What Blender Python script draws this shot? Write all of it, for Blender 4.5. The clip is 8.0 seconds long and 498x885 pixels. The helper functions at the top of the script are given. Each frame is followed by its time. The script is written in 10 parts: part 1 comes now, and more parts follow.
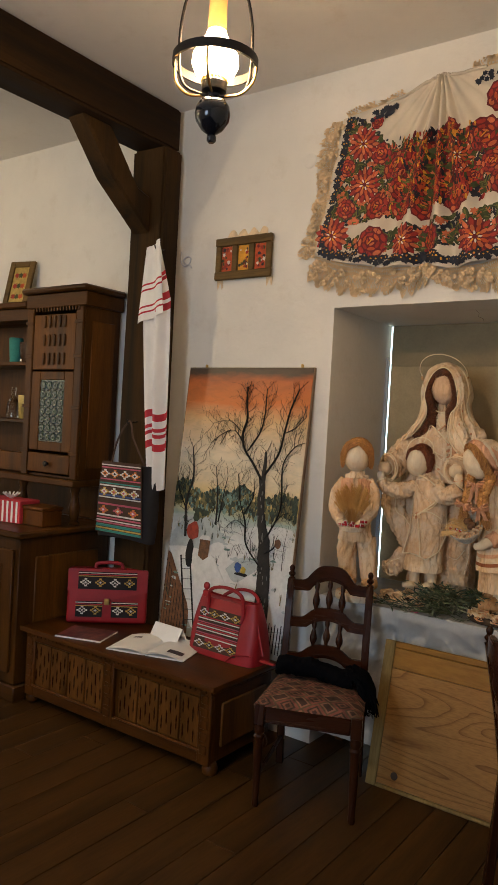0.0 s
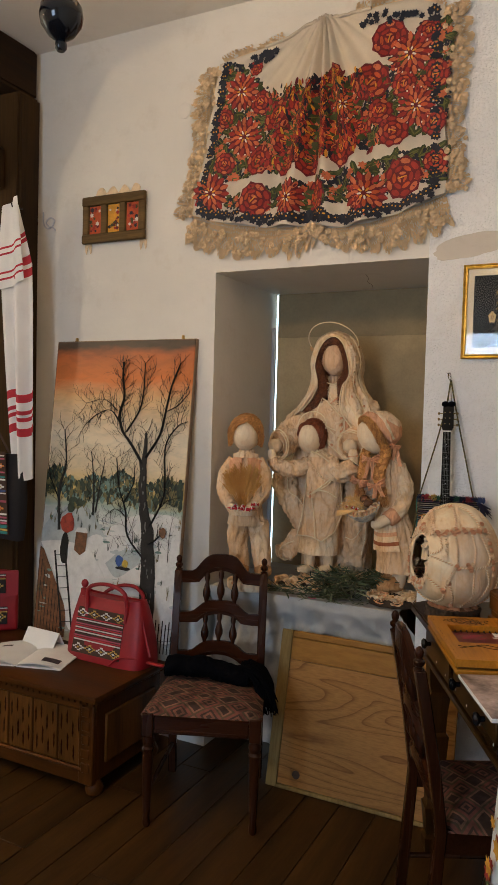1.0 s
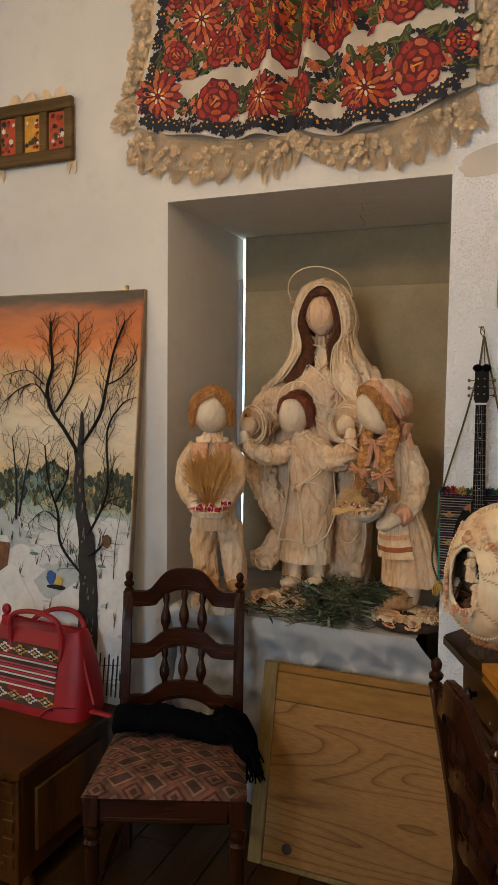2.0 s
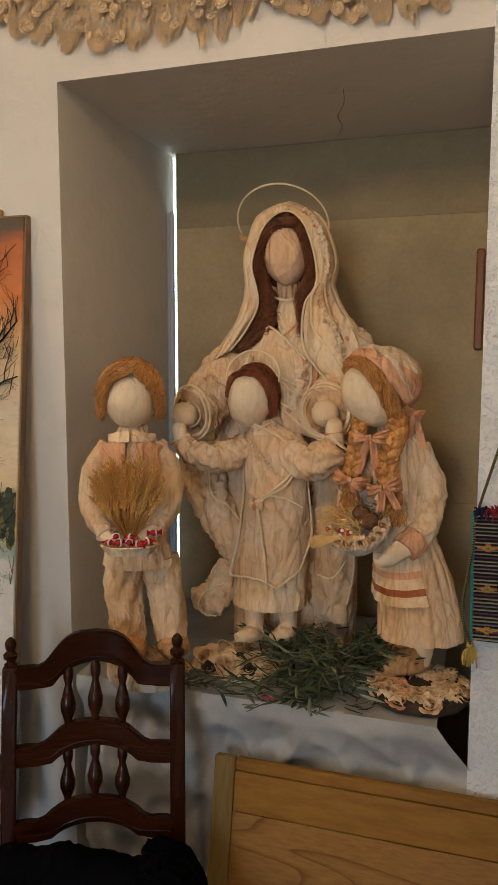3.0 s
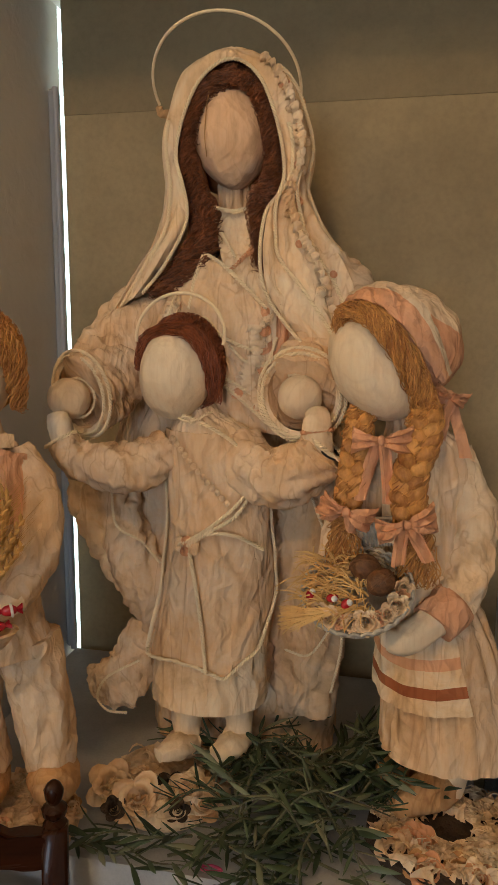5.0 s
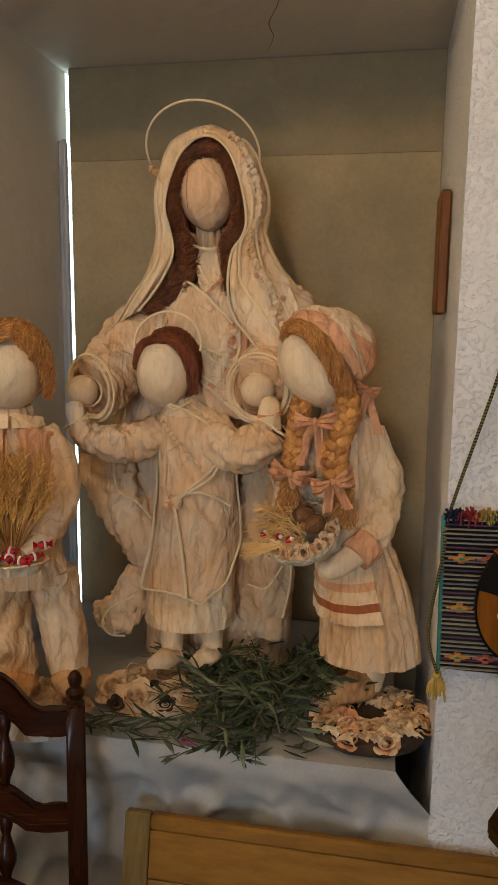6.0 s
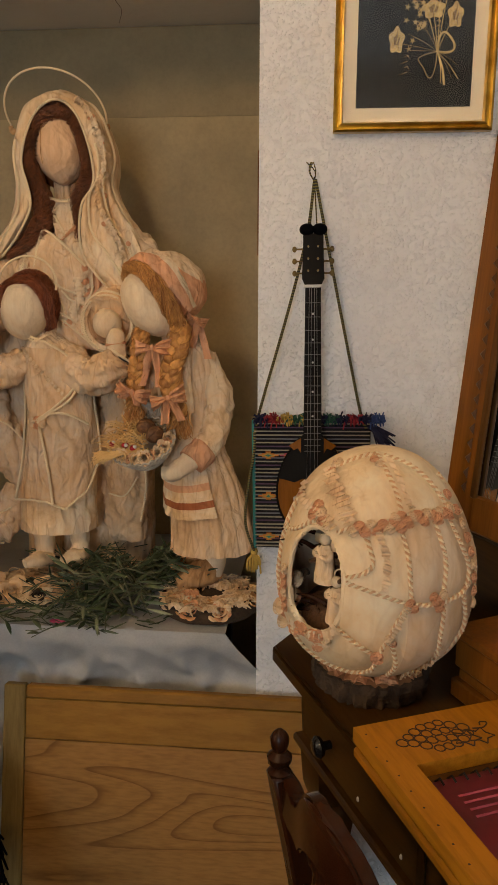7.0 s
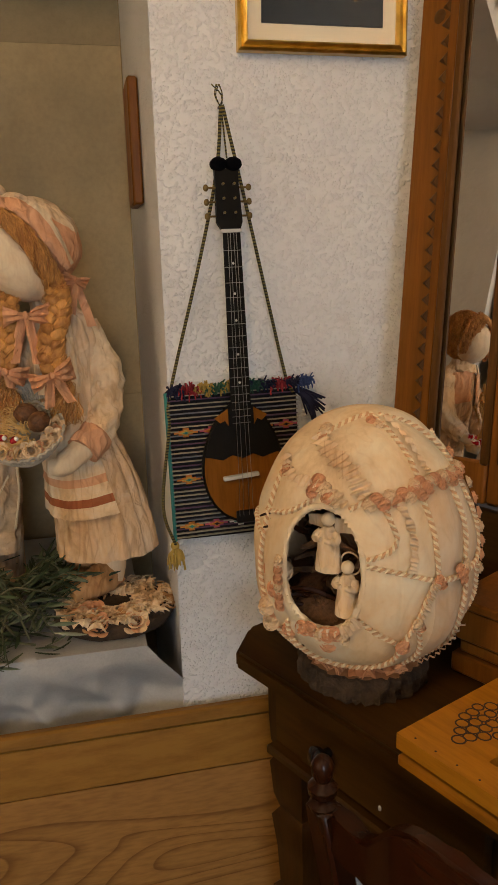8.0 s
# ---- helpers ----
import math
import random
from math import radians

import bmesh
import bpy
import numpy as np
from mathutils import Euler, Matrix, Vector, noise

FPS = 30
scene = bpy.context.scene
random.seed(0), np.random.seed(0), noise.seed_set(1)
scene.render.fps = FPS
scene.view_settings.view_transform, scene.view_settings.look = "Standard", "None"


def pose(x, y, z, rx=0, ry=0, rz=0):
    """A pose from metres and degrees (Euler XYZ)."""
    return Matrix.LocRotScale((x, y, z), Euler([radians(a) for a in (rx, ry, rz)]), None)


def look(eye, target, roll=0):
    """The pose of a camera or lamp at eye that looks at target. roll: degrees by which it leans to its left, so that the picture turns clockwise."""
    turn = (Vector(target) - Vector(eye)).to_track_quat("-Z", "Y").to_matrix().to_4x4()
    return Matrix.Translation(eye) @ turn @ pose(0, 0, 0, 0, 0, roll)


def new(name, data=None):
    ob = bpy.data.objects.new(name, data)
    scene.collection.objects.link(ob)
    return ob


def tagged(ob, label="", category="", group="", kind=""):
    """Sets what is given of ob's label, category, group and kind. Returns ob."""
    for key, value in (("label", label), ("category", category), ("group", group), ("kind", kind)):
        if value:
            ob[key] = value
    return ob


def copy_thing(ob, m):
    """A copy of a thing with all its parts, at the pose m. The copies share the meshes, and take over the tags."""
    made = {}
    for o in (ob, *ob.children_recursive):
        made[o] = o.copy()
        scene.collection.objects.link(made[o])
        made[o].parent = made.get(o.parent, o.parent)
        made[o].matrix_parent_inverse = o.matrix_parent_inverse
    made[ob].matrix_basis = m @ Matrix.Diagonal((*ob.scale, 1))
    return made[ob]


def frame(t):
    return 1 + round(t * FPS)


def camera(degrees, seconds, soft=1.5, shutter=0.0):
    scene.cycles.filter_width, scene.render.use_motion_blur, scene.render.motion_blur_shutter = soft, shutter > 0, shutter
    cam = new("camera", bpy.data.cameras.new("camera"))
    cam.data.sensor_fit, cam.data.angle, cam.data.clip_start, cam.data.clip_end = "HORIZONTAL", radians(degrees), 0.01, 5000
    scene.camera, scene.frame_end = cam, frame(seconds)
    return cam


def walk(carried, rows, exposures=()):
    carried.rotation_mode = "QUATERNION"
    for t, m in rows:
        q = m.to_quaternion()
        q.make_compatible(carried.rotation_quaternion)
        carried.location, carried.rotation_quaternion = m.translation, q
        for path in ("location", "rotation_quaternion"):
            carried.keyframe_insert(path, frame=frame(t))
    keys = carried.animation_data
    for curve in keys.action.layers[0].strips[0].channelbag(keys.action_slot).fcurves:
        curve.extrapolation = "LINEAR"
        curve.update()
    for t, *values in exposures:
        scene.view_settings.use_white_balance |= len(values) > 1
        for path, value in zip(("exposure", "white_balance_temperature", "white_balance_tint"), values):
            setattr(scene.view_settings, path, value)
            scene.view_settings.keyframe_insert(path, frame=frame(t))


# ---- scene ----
cam = camera(37.4, 8.0, soft=0.8)
PATH = [
    (0, (0.056, 0.027, 1.57), (-1.111, 1.651, 1.521), 3.2),
    (0.5, (0.005, 0.081, 1.551), (-0.994, 1.813, 1.492), 2.6),
    (1, (-0.101, 0.294, 1.534), (-0.999, 2.079, 1.457), 1.6),
    (2.5, (-0.661, 1.275, 1.523), (-1.358, 3.14, 1.337), 0.4),
    (3, (-0.793, 1.639, 1.535), (-1.393, 3.533, 1.308), 0.1),
    (3.5, (-0.942, 1.943, 1.521), (-1.441, 3.861, 1.252), 0.0),
    (4, (-0.997, 2.191, 1.502), (-1.441, 4.117, 1.2), -0.1),
    (4.5, (-1.002, 2.356, 1.504), (-1.432, 4.281, 1.176), 0.2),
    (6, (-0.905, 1.959, 1.534), (-1.263, 3.9, 1.213), 0.7),
    (6.5, (-0.738, 1.761, 1.499), (-1.061, 3.701, 1.136), 0.7),
    (7, (-0.676, 1.721, 1.489), (-0.856, 3.669, 1.074), 0.2),
    (7.5, (-0.813, 1.779, 1.471), (-0.705, 3.727, 1.031), -0.3),
    (8, (-0.93, 1.926, 1.439), (-0.515, 3.825, 0.965), -1.5),
]
# the clip's own white balance drifts from cool to warm
TINTS = [(0, 0.0, 6300, 10), (1, 0.0, 6050, 10), (2.5, 0.0, 6350, 10), (4.5, 0.0, 6750, 11), (6, 0.0, 6550, 10), (7, 0.0, 7000, 12), (8, 0.0, 7000, 12)]
walk(cam, [(t, look(eye, target, roll)) for t, eye, target, roll in PATH], TINTS)

# ---- world, sun, large lights ----
world = bpy.data.worlds.new("sky")
scene.world = world
world.use_nodes = True
_wn = world.node_tree.nodes
_sky = _wn.new("ShaderNodeTexSky")
_sky.sky_type, _sky.sun_disc = "NISHITA", False
_sky.sun_elevation, _sky.sun_rotation = radians(38), radians(200)
world.node_tree.links.new(_sky.outputs[0], _wn["Background"].inputs[0])
_wn["Background"].inputs[1].default_value = 0.12


def lamp(name, kind, energy, color, m, size=0.1, size_y=None):
    data = bpy.data.lights.new(name, kind)
    data.energy, data.color = energy, color
    if kind == "AREA":
        data.shape, data.size, data.size_y = "RECTANGLE", size, size_y or size
    elif kind == "POINT":
        data.shadow_soft_size = size
    else:
        data.angle = size
    ob = new(name, data)
    ob.matrix_world = m
    return ob


lamp("sun", "SUN", 2.0, (1.0, 0.95, 0.88), look((3, -6, 6), (0, 0, 0)), radians(0.5))
# daylight through the window behind the visitor
lamp("window_daylight", "AREA", 54, (0.62, 0.79, 1.0), look((-1.35, -2.46, 1.75), (-1.35, 3, 1.55)), 1.2, 1.5)
# added warm fill light for the part of the room beyond the timber frame
lamp("side_window_daylight", "AREA", 10, (1.0, 0.87, 0.66), look((-5.95, 0.9, 1.8), (-2.0, 1.2, 1.5)), 1.1, 1.4)

# ---- materials ----
MATS = {}


def node_mat(name):
    mat = bpy.data.materials.new(name)
    mat.use_nodes = True
    nt = mat.node_tree
    return mat, nt, nt.nodes["Principled BSDF"]


def nd(nt, kind, **values):
    n = nt.nodes.new(kind)
    for key, value in values.items():
        n.inputs[key.replace("_", " ")].default_value = value
    return n


def ramp(nt, source, stops):
    r = nt.nodes.new("ShaderNodeValToRGB")
    el = r.color_ramp.elements
    while len(el) < len(stops):
        el.new(0.5)
    for e, (p, c) in zip(el, stops):
        e.position, e.color = p, (*c, 1)
    nt.links.new(source, r.inputs[0])
    return r.outputs[0]


def mapped(nt, scale=(1, 1, 1)):
    tc = nt.nodes.new("ShaderNodeTexCoord")
    mp = nt.nodes.new("ShaderNodeMapping")
    mp.inputs["Scale"].default_value = scale
    nt.links.new(tc.outputs["Object"], mp.inputs["Vector"])
    return mp.outputs[0]


def bump(nt, bsdf, height, strength, distance=0.002):
    b = nt.nodes.new("ShaderNodeBump")
    b.inputs["Strength"].default_value, b.inputs["Distance"].default_value = strength, distance
    nt.links.new(height, b.inputs["Height"])
    nt.links.new(b.outputs[0], bsdf.inputs["Normal"])


def mixc(nt, fac, a, b, mode="MIX"):
    m = nt.nodes.new("ShaderNodeMix")
    m.data_type, m.blend_type = "RGBA", mode
    for sock, val in ((m.inputs[0], fac), (m.inputs[6], a), (m.inputs[7], b)):
        if isinstance(val, (int, float)):
            sock.default_value = val
        elif isinstance(val, tuple):
            sock.default_value = (*val, 1)
        else:
            nt.links.new(val, sock)
    return m.outputs[2]


def plain(name, c, rough=0.6, metal=0.0, vary=0.25, scale=8.0, grain=60.0, relief=0.15, dist=0.001, aniso=(1, 1, 1), spec=0.5):
    """A surface of one colour with patches and fine grain."""
    mat, nt, bsdf = node_mat(name)
    v = mapped(nt, aniso)
    n1 = nd(nt, "ShaderNodeTexNoise", Scale=scale, Detail=5.0, Roughness=0.6)
    n2 = nd(nt, "ShaderNodeTexNoise", Scale=grain, Detail=4.0, Roughness=0.65)
    nt.links.new(v, n1.inputs["Vector"]), nt.links.new(v, n2.inputs["Vector"])
    dark = tuple(x * (1 - vary) for x in c)
    light = tuple(min(1, x * (1 + vary * 0.6)) for x in c)
    base = ramp(nt, n1.outputs[0], [(0.3, dark), (0.55, c), (0.75, light)])
    fine = ramp(nt, n2.outputs[0], [(0.3, (1 - vary * 0.5,) * 3), (0.6, (1, 1, 1))])
    nt.links.new(mixc(nt, 1.0, base, fine, "MULTIPLY"), bsdf.inputs["Base Color"])
    bsdf.inputs["Roughness"].default_value, bsdf.inputs["Metallic"].default_value = rough, metal
    bsdf.inputs["Specular IOR Level"].default_value = spec
    if relief:
        bump(nt, bsdf, n2.outputs[0], relief, dist)
    MATS[name] = mat
    return mat


def wood(name, c, axis=0, rough=0.4, vary=0.45, rings=9.0, stretch=0.08, relief=0.1, coat=0.0):
    """Timber whose grain runs along one axis of the object."""
    mat, nt, bsdf = node_mat(name)
    c = (c[0], c[1] * 1.1, c[2] * 0.75)
    s = [1.0, 1.0, 1.0]
    s[axis] = stretch
    v = mapped(nt, tuple(s))
    big = nd(nt, "ShaderNodeTexNoise", Scale=rings, Detail=4.0, Roughness=0.55, Distortion=0.6)
    fine = nd(nt, "ShaderNodeTexNoise", Scale=rings * 14, Detail=5.0, Roughness=0.7)
    nt.links.new(v, big.inputs["Vector"]), nt.links.new(v, fine.inputs["Vector"])
    lo, hi = tuple(x * (1 - vary) for x in c), tuple(min(1, x * (1 + vary * 0.7)) for x in c)
    base = ramp(nt, big.outputs[0], [(0.32, lo), (0.5, c), (0.68, hi)])
    streak = ramp(nt, fine.outputs[0], [(0.3, (0.62, 0.57, 0.5)), (0.58, (1, 1, 1))])
    info = nt.nodes.new("ShaderNodeObjectInfo")
    tint = ramp(nt, info.outputs["Random"], [(0.0, (0.86, 0.85, 0.84)), (1.0, (1, 1, 1))])
    col = mixc(nt, 1.0, mixc(nt, 0.8, base, streak, "MULTIPLY"), tint, "MULTIPLY")
    nt.links.new(col, bsdf.inputs["Base Color"])
    rr = ramp(nt, big.outputs[0], [(0.3, (rough * 0.8,) * 3), (0.7, (min(1, rough * 1.25),) * 3)])
    nt.links.new(rr, bsdf.inputs["Roughness"])
    bsdf.inputs["Coat Weight"].default_value = coat * 0.35
    bsdf.inputs["Specular IOR Level"].default_value = 0.16
    bump(nt, bsdf, fine.outputs[0], relief, 0.001)
    MATS[name] = mat
    return mat


def plaster(name, c, lumps=22.0, strength=0.5, dist=0.004, vary=0.12, fine=4.0, stops=(0.42, 0.62)):
    mat, nt, bsdf = node_mat(name)
    v = mapped(nt)
    n1 = nd(nt, "ShaderNodeTexNoise", Scale=1.3, Detail=6.0, Roughness=0.6)
    n2 = nd(nt, "ShaderNodeTexNoise", Scale=lumps, Detail=fine, Roughness=0.55, Distortion=0.1 * fine)
    n3 = nd(nt, "ShaderNodeTexNoise", Scale=6.0, Detail=6.0, Roughness=0.7)
    for n in (n1, n2, n3):
        nt.links.new(v, n.inputs["Vector"])
    base = ramp(nt, n1.outputs[0], [(0.3, tuple(x * (1 - vary) for x in c)), (0.65, c)])
    smudge = ramp(nt, n3.outputs[0], [(0.28, (0.9, 0.88, 0.85)), (0.45, (1, 1, 1))])
    nt.links.new(mixc(nt, 0.8, base, smudge, "MULTIPLY"), bsdf.inputs["Base Color"])
    bsdf.inputs["Roughness"].default_value = 0.85
    peaks = ramp(nt, n2.outputs[0], [(stops[0], (0, 0, 0)), (stops[1], (1, 1, 1))])
    bump(nt, bsdf, peaks, strength, dist)
    MATS[name] = mat
    return mat


def glow(name, c, strength):
    mat, nt, bsdf = node_mat(name)
    bsdf.inputs["Base Color"].default_value = (*c, 1)
    bsdf.inputs["Emission Color"].default_value = (*c, 1)
    bsdf.inputs["Emission Strength"].default_value = strength
    MATS[name] = mat
    return mat


def glassy(name, c=(1, 1, 1), rough=0.02):
    mat, nt, bsdf = node_mat(name)
    bsdf.inputs["Base Color"].default_value = (*c, 1)
    bsdf.inputs["Roughness"].default_value = rough
    bsdf.inputs["Transmission Weight"].default_value = 1.0
    bsdf.inputs["IOR"].default_value = 1.45
    MATS[name] = mat
    return mat


plaster("wall paint", (0.78, 0.75, 0.69), 26.0, 0.25, 0.002)
plaster("rough wall paint", (0.9, 0.9, 0.9), 150.0, 0.68, 0.0045, 0.1, 1.0, (0.5, 0.7))
plaster("ceiling paint", (0.74, 0.71, 0.66), 9.0, 0.15, 0.003)
plaster("reveal paint", (0.74, 0.73, 0.72), 14.0, 0.3, 0.002)
plain("backing board", (0.5, 0.385, 0.21), 0.75, vary=0.22, scale=3.5, grain=90, relief=0.08)
wood("floor board", (0.07, 0.029, 0.011), 1, 0.36, 0.5, 7.0)
wood("old beam", (0.032, 0.014, 0.006), 1, 0.75, 0.75, 8.0, 0.06, 0.35)
wood("old post", (0.045, 0.021, 0.009), 2, 0.75, 0.75, 8.0, 0.06, 0.35)
wood("dark oak x", (0.075, 0.022, 0.004), 0, 0.36, 0.5, 9.0, coat=0.1)
wood("dark oak y", (0.075, 0.022, 0.004), 1, 0.36, 0.5, 9.0, coat=0.1)
wood("dark oak z", (0.075, 0.022, 0.004), 2, 0.36, 0.5, 9.0, coat=0.1)
wood("dresser oak x", (0.075, 0.026, 0.006), 0, 0.42, 0.5, 9.0)
wood("dresser oak z", (0.075, 0.026, 0.006), 2, 0.42, 0.5, 9.0)
wood("dresser panel", (0.115, 0.039, 0.008), 2, 0.42, 0.5, 9.0)
wood("oak panel", (0.115, 0.034, 0.006), 2, 0.4, 0.5, 9.0, coat=0.1)
wood("chair wood", (0.035, 0.009, 0.004), 2, 0.25, 0.4, 10.0, coat=0.35)
wood("chair rail wood", (0.04, 0.01, 0.0045), 0, 0.25, 0.4, 10.0, coat=0.35)
wood("desk wood", (0.068, 0.028, 0.008), 0, 0.33, 0.5, 9.0, coat=0.15)
wood("desk leg wood", (0.055, 0.021, 0.0065), 2, 0.35, 0.5, 9.0, coat=0.15)
wood("pale oak", (0.36, 0.19, 0.075), 0, 0.5, 0.22, 4.5, 0.12, 0.12)
wood("pale oak upright", (0.3, 0.18, 0.085), 2, 0.5, 0.25, 6.0, 0.1, 0.12)
wood("mirror frame wood", (0.25, 0.082, 0.017), 2, 0.4, 0.3, 9.0, 0.06, 0.12, 0.1)
wood("album wood", (0.5, 0.185, 0.022), 0, 0.35, 0.14, 6.0, 0.1, 0.06, 0.2)
wood("rack wood", (0.15, 0.085, 0.045), 0, 0.55, 0.4, 14.0)
plain("linen", (0.66, 0.64, 0.6), 0.85, vary=0.1, scale=5, grain=240, relief=0.3, dist=0.0006)
plain("white linen", (0.8, 0.78, 0.76), 0.85, vary=0.08, scale=6, grain=260, relief=0.3, dist=0.0006)
plain("red stripe", (0.5, 0.03, 0.045), 0.85, vary=0.2, grain=260)
plain("black shawl", (0.003, 0.003, 0.004), 1.0, spec=0.05, vary=0.3, grain=180, relief=0.6, dist=0.002)
plain("red leather", (0.3, 0.006, 0.011), 0.5, vary=0.2, scale=9, grain=220, relief=0.25, dist=0.0006)
plain("iron", (0.02, 0.018, 0.017), 0.45, 0.6, vary=0.3, grain=70)
plain("black enamel", (0.008, 0.009, 0.012), 0.12, 0.0, vary=0.2, relief=0.02)
plain("brass", (0.6, 0.38, 0.13), 0.3, 1.0, vary=0.25, grain=70)
plain("paper", (0.82, 0.8, 0.77), 0.7, vary=0.05, grain=120, relief=0.05)


# ---- mesh helpers ----
def mat_of(m):
    return MATS[m] if isinstance(m, str) else m


def link(name, bm, mats, angle=42):
    me = bpy.data.meshes.new(name)
    bmesh.ops.recalc_face_normals(bm, faces=bm.faces)
    bm.to_mesh(me)
    bm.free()
    for m in (mats if isinstance(mats, (list, tuple)) else [mats]):
        me.materials.append(mat_of(m))
    me.polygons.foreach_set("use_smooth", [True] * len(me.polygons))
    me.set_sharp_from_angle(angle=radians(angle))
    return new(name, me)


def part(name, bm, mats, parent=None, label="", m=None, angle=42):
    ob = link(name, bm, mats, angle)
    if parent is not None:
        ob.parent = parent
    if m is not None:
        ob.matrix_basis = m
    return tagged(ob, label)


def thing(name, label, category, m=None, group="", kind=""):
    ob = new(name)
    ob.empty_display_size = 0.05
    if m is not None:
        ob.matrix_basis = m
    return tagged(ob, label, category, group, kind)


def solid(name, bm, mats, label, category, m=None, group="", kind="", angle=42):
    ob = link(name, bm, mats, angle)
    if m is not None:
        ob.matrix_basis = m
    return tagged(ob, label, category, group, kind)


def B():
    return bmesh.new()


def box(bm, c, s, bevel=0.003, mi=0, m=None, seg=1):
    t = Matrix.Translation(c) @ Matrix.Diagonal((*s, 1))
    g = bmesh.ops.create_cube(bm, size=1.0, matrix=(m @ t) if m is not None else t)
    faces = {f for v in g["verts"] for f in v.link_faces}
    for f in faces:
        f.material_index = mi
    if bevel:
        edges = list({e for f in faces for e in f.edges})
        r = bmesh.ops.bevel(bm, geom=edges, offset=min(bevel, min(s) * 0.45), segments=seg, affect="EDGES", profile=0.6, clamp_overlap=True)
        for f in r["faces"]:
            f.material_index = mi
    return bm


def span(bm, a, b, bevel=0.003, mi=0, m=None):
    """A box from corner a to corner b."""
    return box(bm, [(p + q) / 2 for p, q in zip(a, b)], [abs(q - p) for p, q in zip(a, b)], bevel, mi, m)


def loft(bm, rings, mi=0, cap=True, closed=True, loop=False):
    vs = [[bm.verts.new(p) for p in r] for r in rings]
    n = len(vs[0])
    pairs = list(zip(vs, vs[1:])) + ([(vs[-1], vs[0])] if loop else [])
    for a, b in pairs:
        for i in range(n if closed else n - 1):
            f = bm.faces.new((a[i], a[(i + 1) % n], b[(i + 1) % n], b[i]))
            f.material_index = mi
    if cap and closed and not loop:
        for r in (vs[0], vs[-1]):
            bm.faces.new(r).material_index = mi
    return vs


def lathe(bm, prof, seg=20, mi=0, m=None, squash=(1, 1)):
    m = m or Matrix()
    rings = []
    for r, z in prof:
        r = max(r, 0.0004)
        rings.append([m @ Vector((r * squash[0] * math.cos(2 * math.pi * i / seg), r * squash[1] * math.sin(2 * math.pi * i / seg), z)) for i in range(seg)])
    loft(bm, rings, mi)
    return bm


def smooth_path(pts, n=8):
    """Points along a Catmull-Rom curve."""
    p = [Vector(q) for q in pts]
    p = [2 * p[0] - p[1]] + p + [2 * p[-1] - p[-2]]
    out = []
    for i in range(1, len(p) - 2):
        for k in range(n):
            t = k / n
            a, b, c, d = p[i - 1:i + 3]
            out.append(0.5 * ((2 * b) + (c - a) * t + (2 * a - 5 * b + 4 * c - d) * t * t + (3 * b - a - 3 * c + d) * t ** 3))
    out.append(p[-2])
    return out


def tube(bm, pts, r, seg=8, mi=0, flat=1.0, loop=False, wobble=0.0):
    """A tube along points; r is a radius or one for each end or point."""
    pts = [Vector(p) for p in pts]
    n = len(pts)
    if isinstance(r, (int, float)):
        r = [r] * n
    elif len(r) != n:
        r = [float(np.interp(i / (n - 1), np.linspace(0, 1, len(r)), r)) for i in range(n)]
    rings, up = [], None
    for i, p in enumerate(pts):
        d = (pts[(i + 1) % n] - pts[i - 1]) if loop else (pts[min(i + 1, n - 1)] - pts[max(i - 1, 0)])
        d = d.normalized() if d.length > 1e-9 else Vector((0, 0, 1))
        if up is None:
            up = Vector((0, 0, 1)) if abs(d.z) < 0.9 else Vector((0, 1, 0))
        side = d.cross(up).normalized()
        up = side.cross(d).normalized()
        ring = []
        for k in range(seg):
            a = 2 * math.pi * k / seg
            q = r[i] * (1 + (wobble * noise.noise(Vector((k * 1.7, i * 0.9, r[0] * 99))) if wobble else 0))
            ring.append(p + side * math.cos(a) * q + up * math.sin(a) * q * flat)
        rings.append(ring)
    loft(bm, rings, mi, cap=not loop, loop=loop)
    return bm


def ball(bm, c, r, mi=0, m=None, u=16, v=10):
    """An ellipsoid; r is one radius or three."""
    r = (r, r, r) if isinstance(r, (int, float)) else r
    t = Matrix.Translation(c) @ Matrix.Diagonal((*r, 1))
    g = bmesh.ops.create_uvsphere(bm, u_segments=u, v_segments=v, radius=1.0, matrix=(m @ t) if m is not None else t)
    for f in {f for w in g["verts"] for f in w.link_faces}:
        f.material_index = mi
    return g["verts"]


def sheet(bm, fn, nu, nv, mi=0, thick=0.0, normal=None, wrap=False):
    """A grid over u, v in 0..1; with thickness where given."""
    grid = [[bm.verts.new(fn(i / nu, j / nv)) for i in range(nu + 1)] for j in range(nv + 1)]
    faces = []
    for j in range(nv):
        for i in range(nu):
            f = bm.faces.new((grid[j][i], grid[j][i + 1], grid[j + 1][i + 1], grid[j + 1][i]))
            f.material_index = mi(i / nu, j / nv) if callable(mi) else mi
            faces.append(f)
    if thick:
        bmesh.ops.recalc_face_normals(bm, faces=faces)
        bmesh.ops.solidify(bm, geom=faces, thickness=thick)
    return grid


def poly(bm, pts, depth=(0, 0, 0), mi=0):
    """A flat polygon, or with depth a prism."""
    a = [bm.verts.new(p) for p in pts]
    f = bm.faces.new(a)
    f.material_index = mi
    if any(depth):
        b = [bm.verts.new(Vector(p) + Vector(depth)) for p in pts]
        bm.faces.new(list(reversed(b))).material_index = mi
        for i in range(len(a)):
            k = (i + 1) % len(a)
            bm.faces.new((a[k], a[i], b[i], b[k])).material_index = mi
    return f


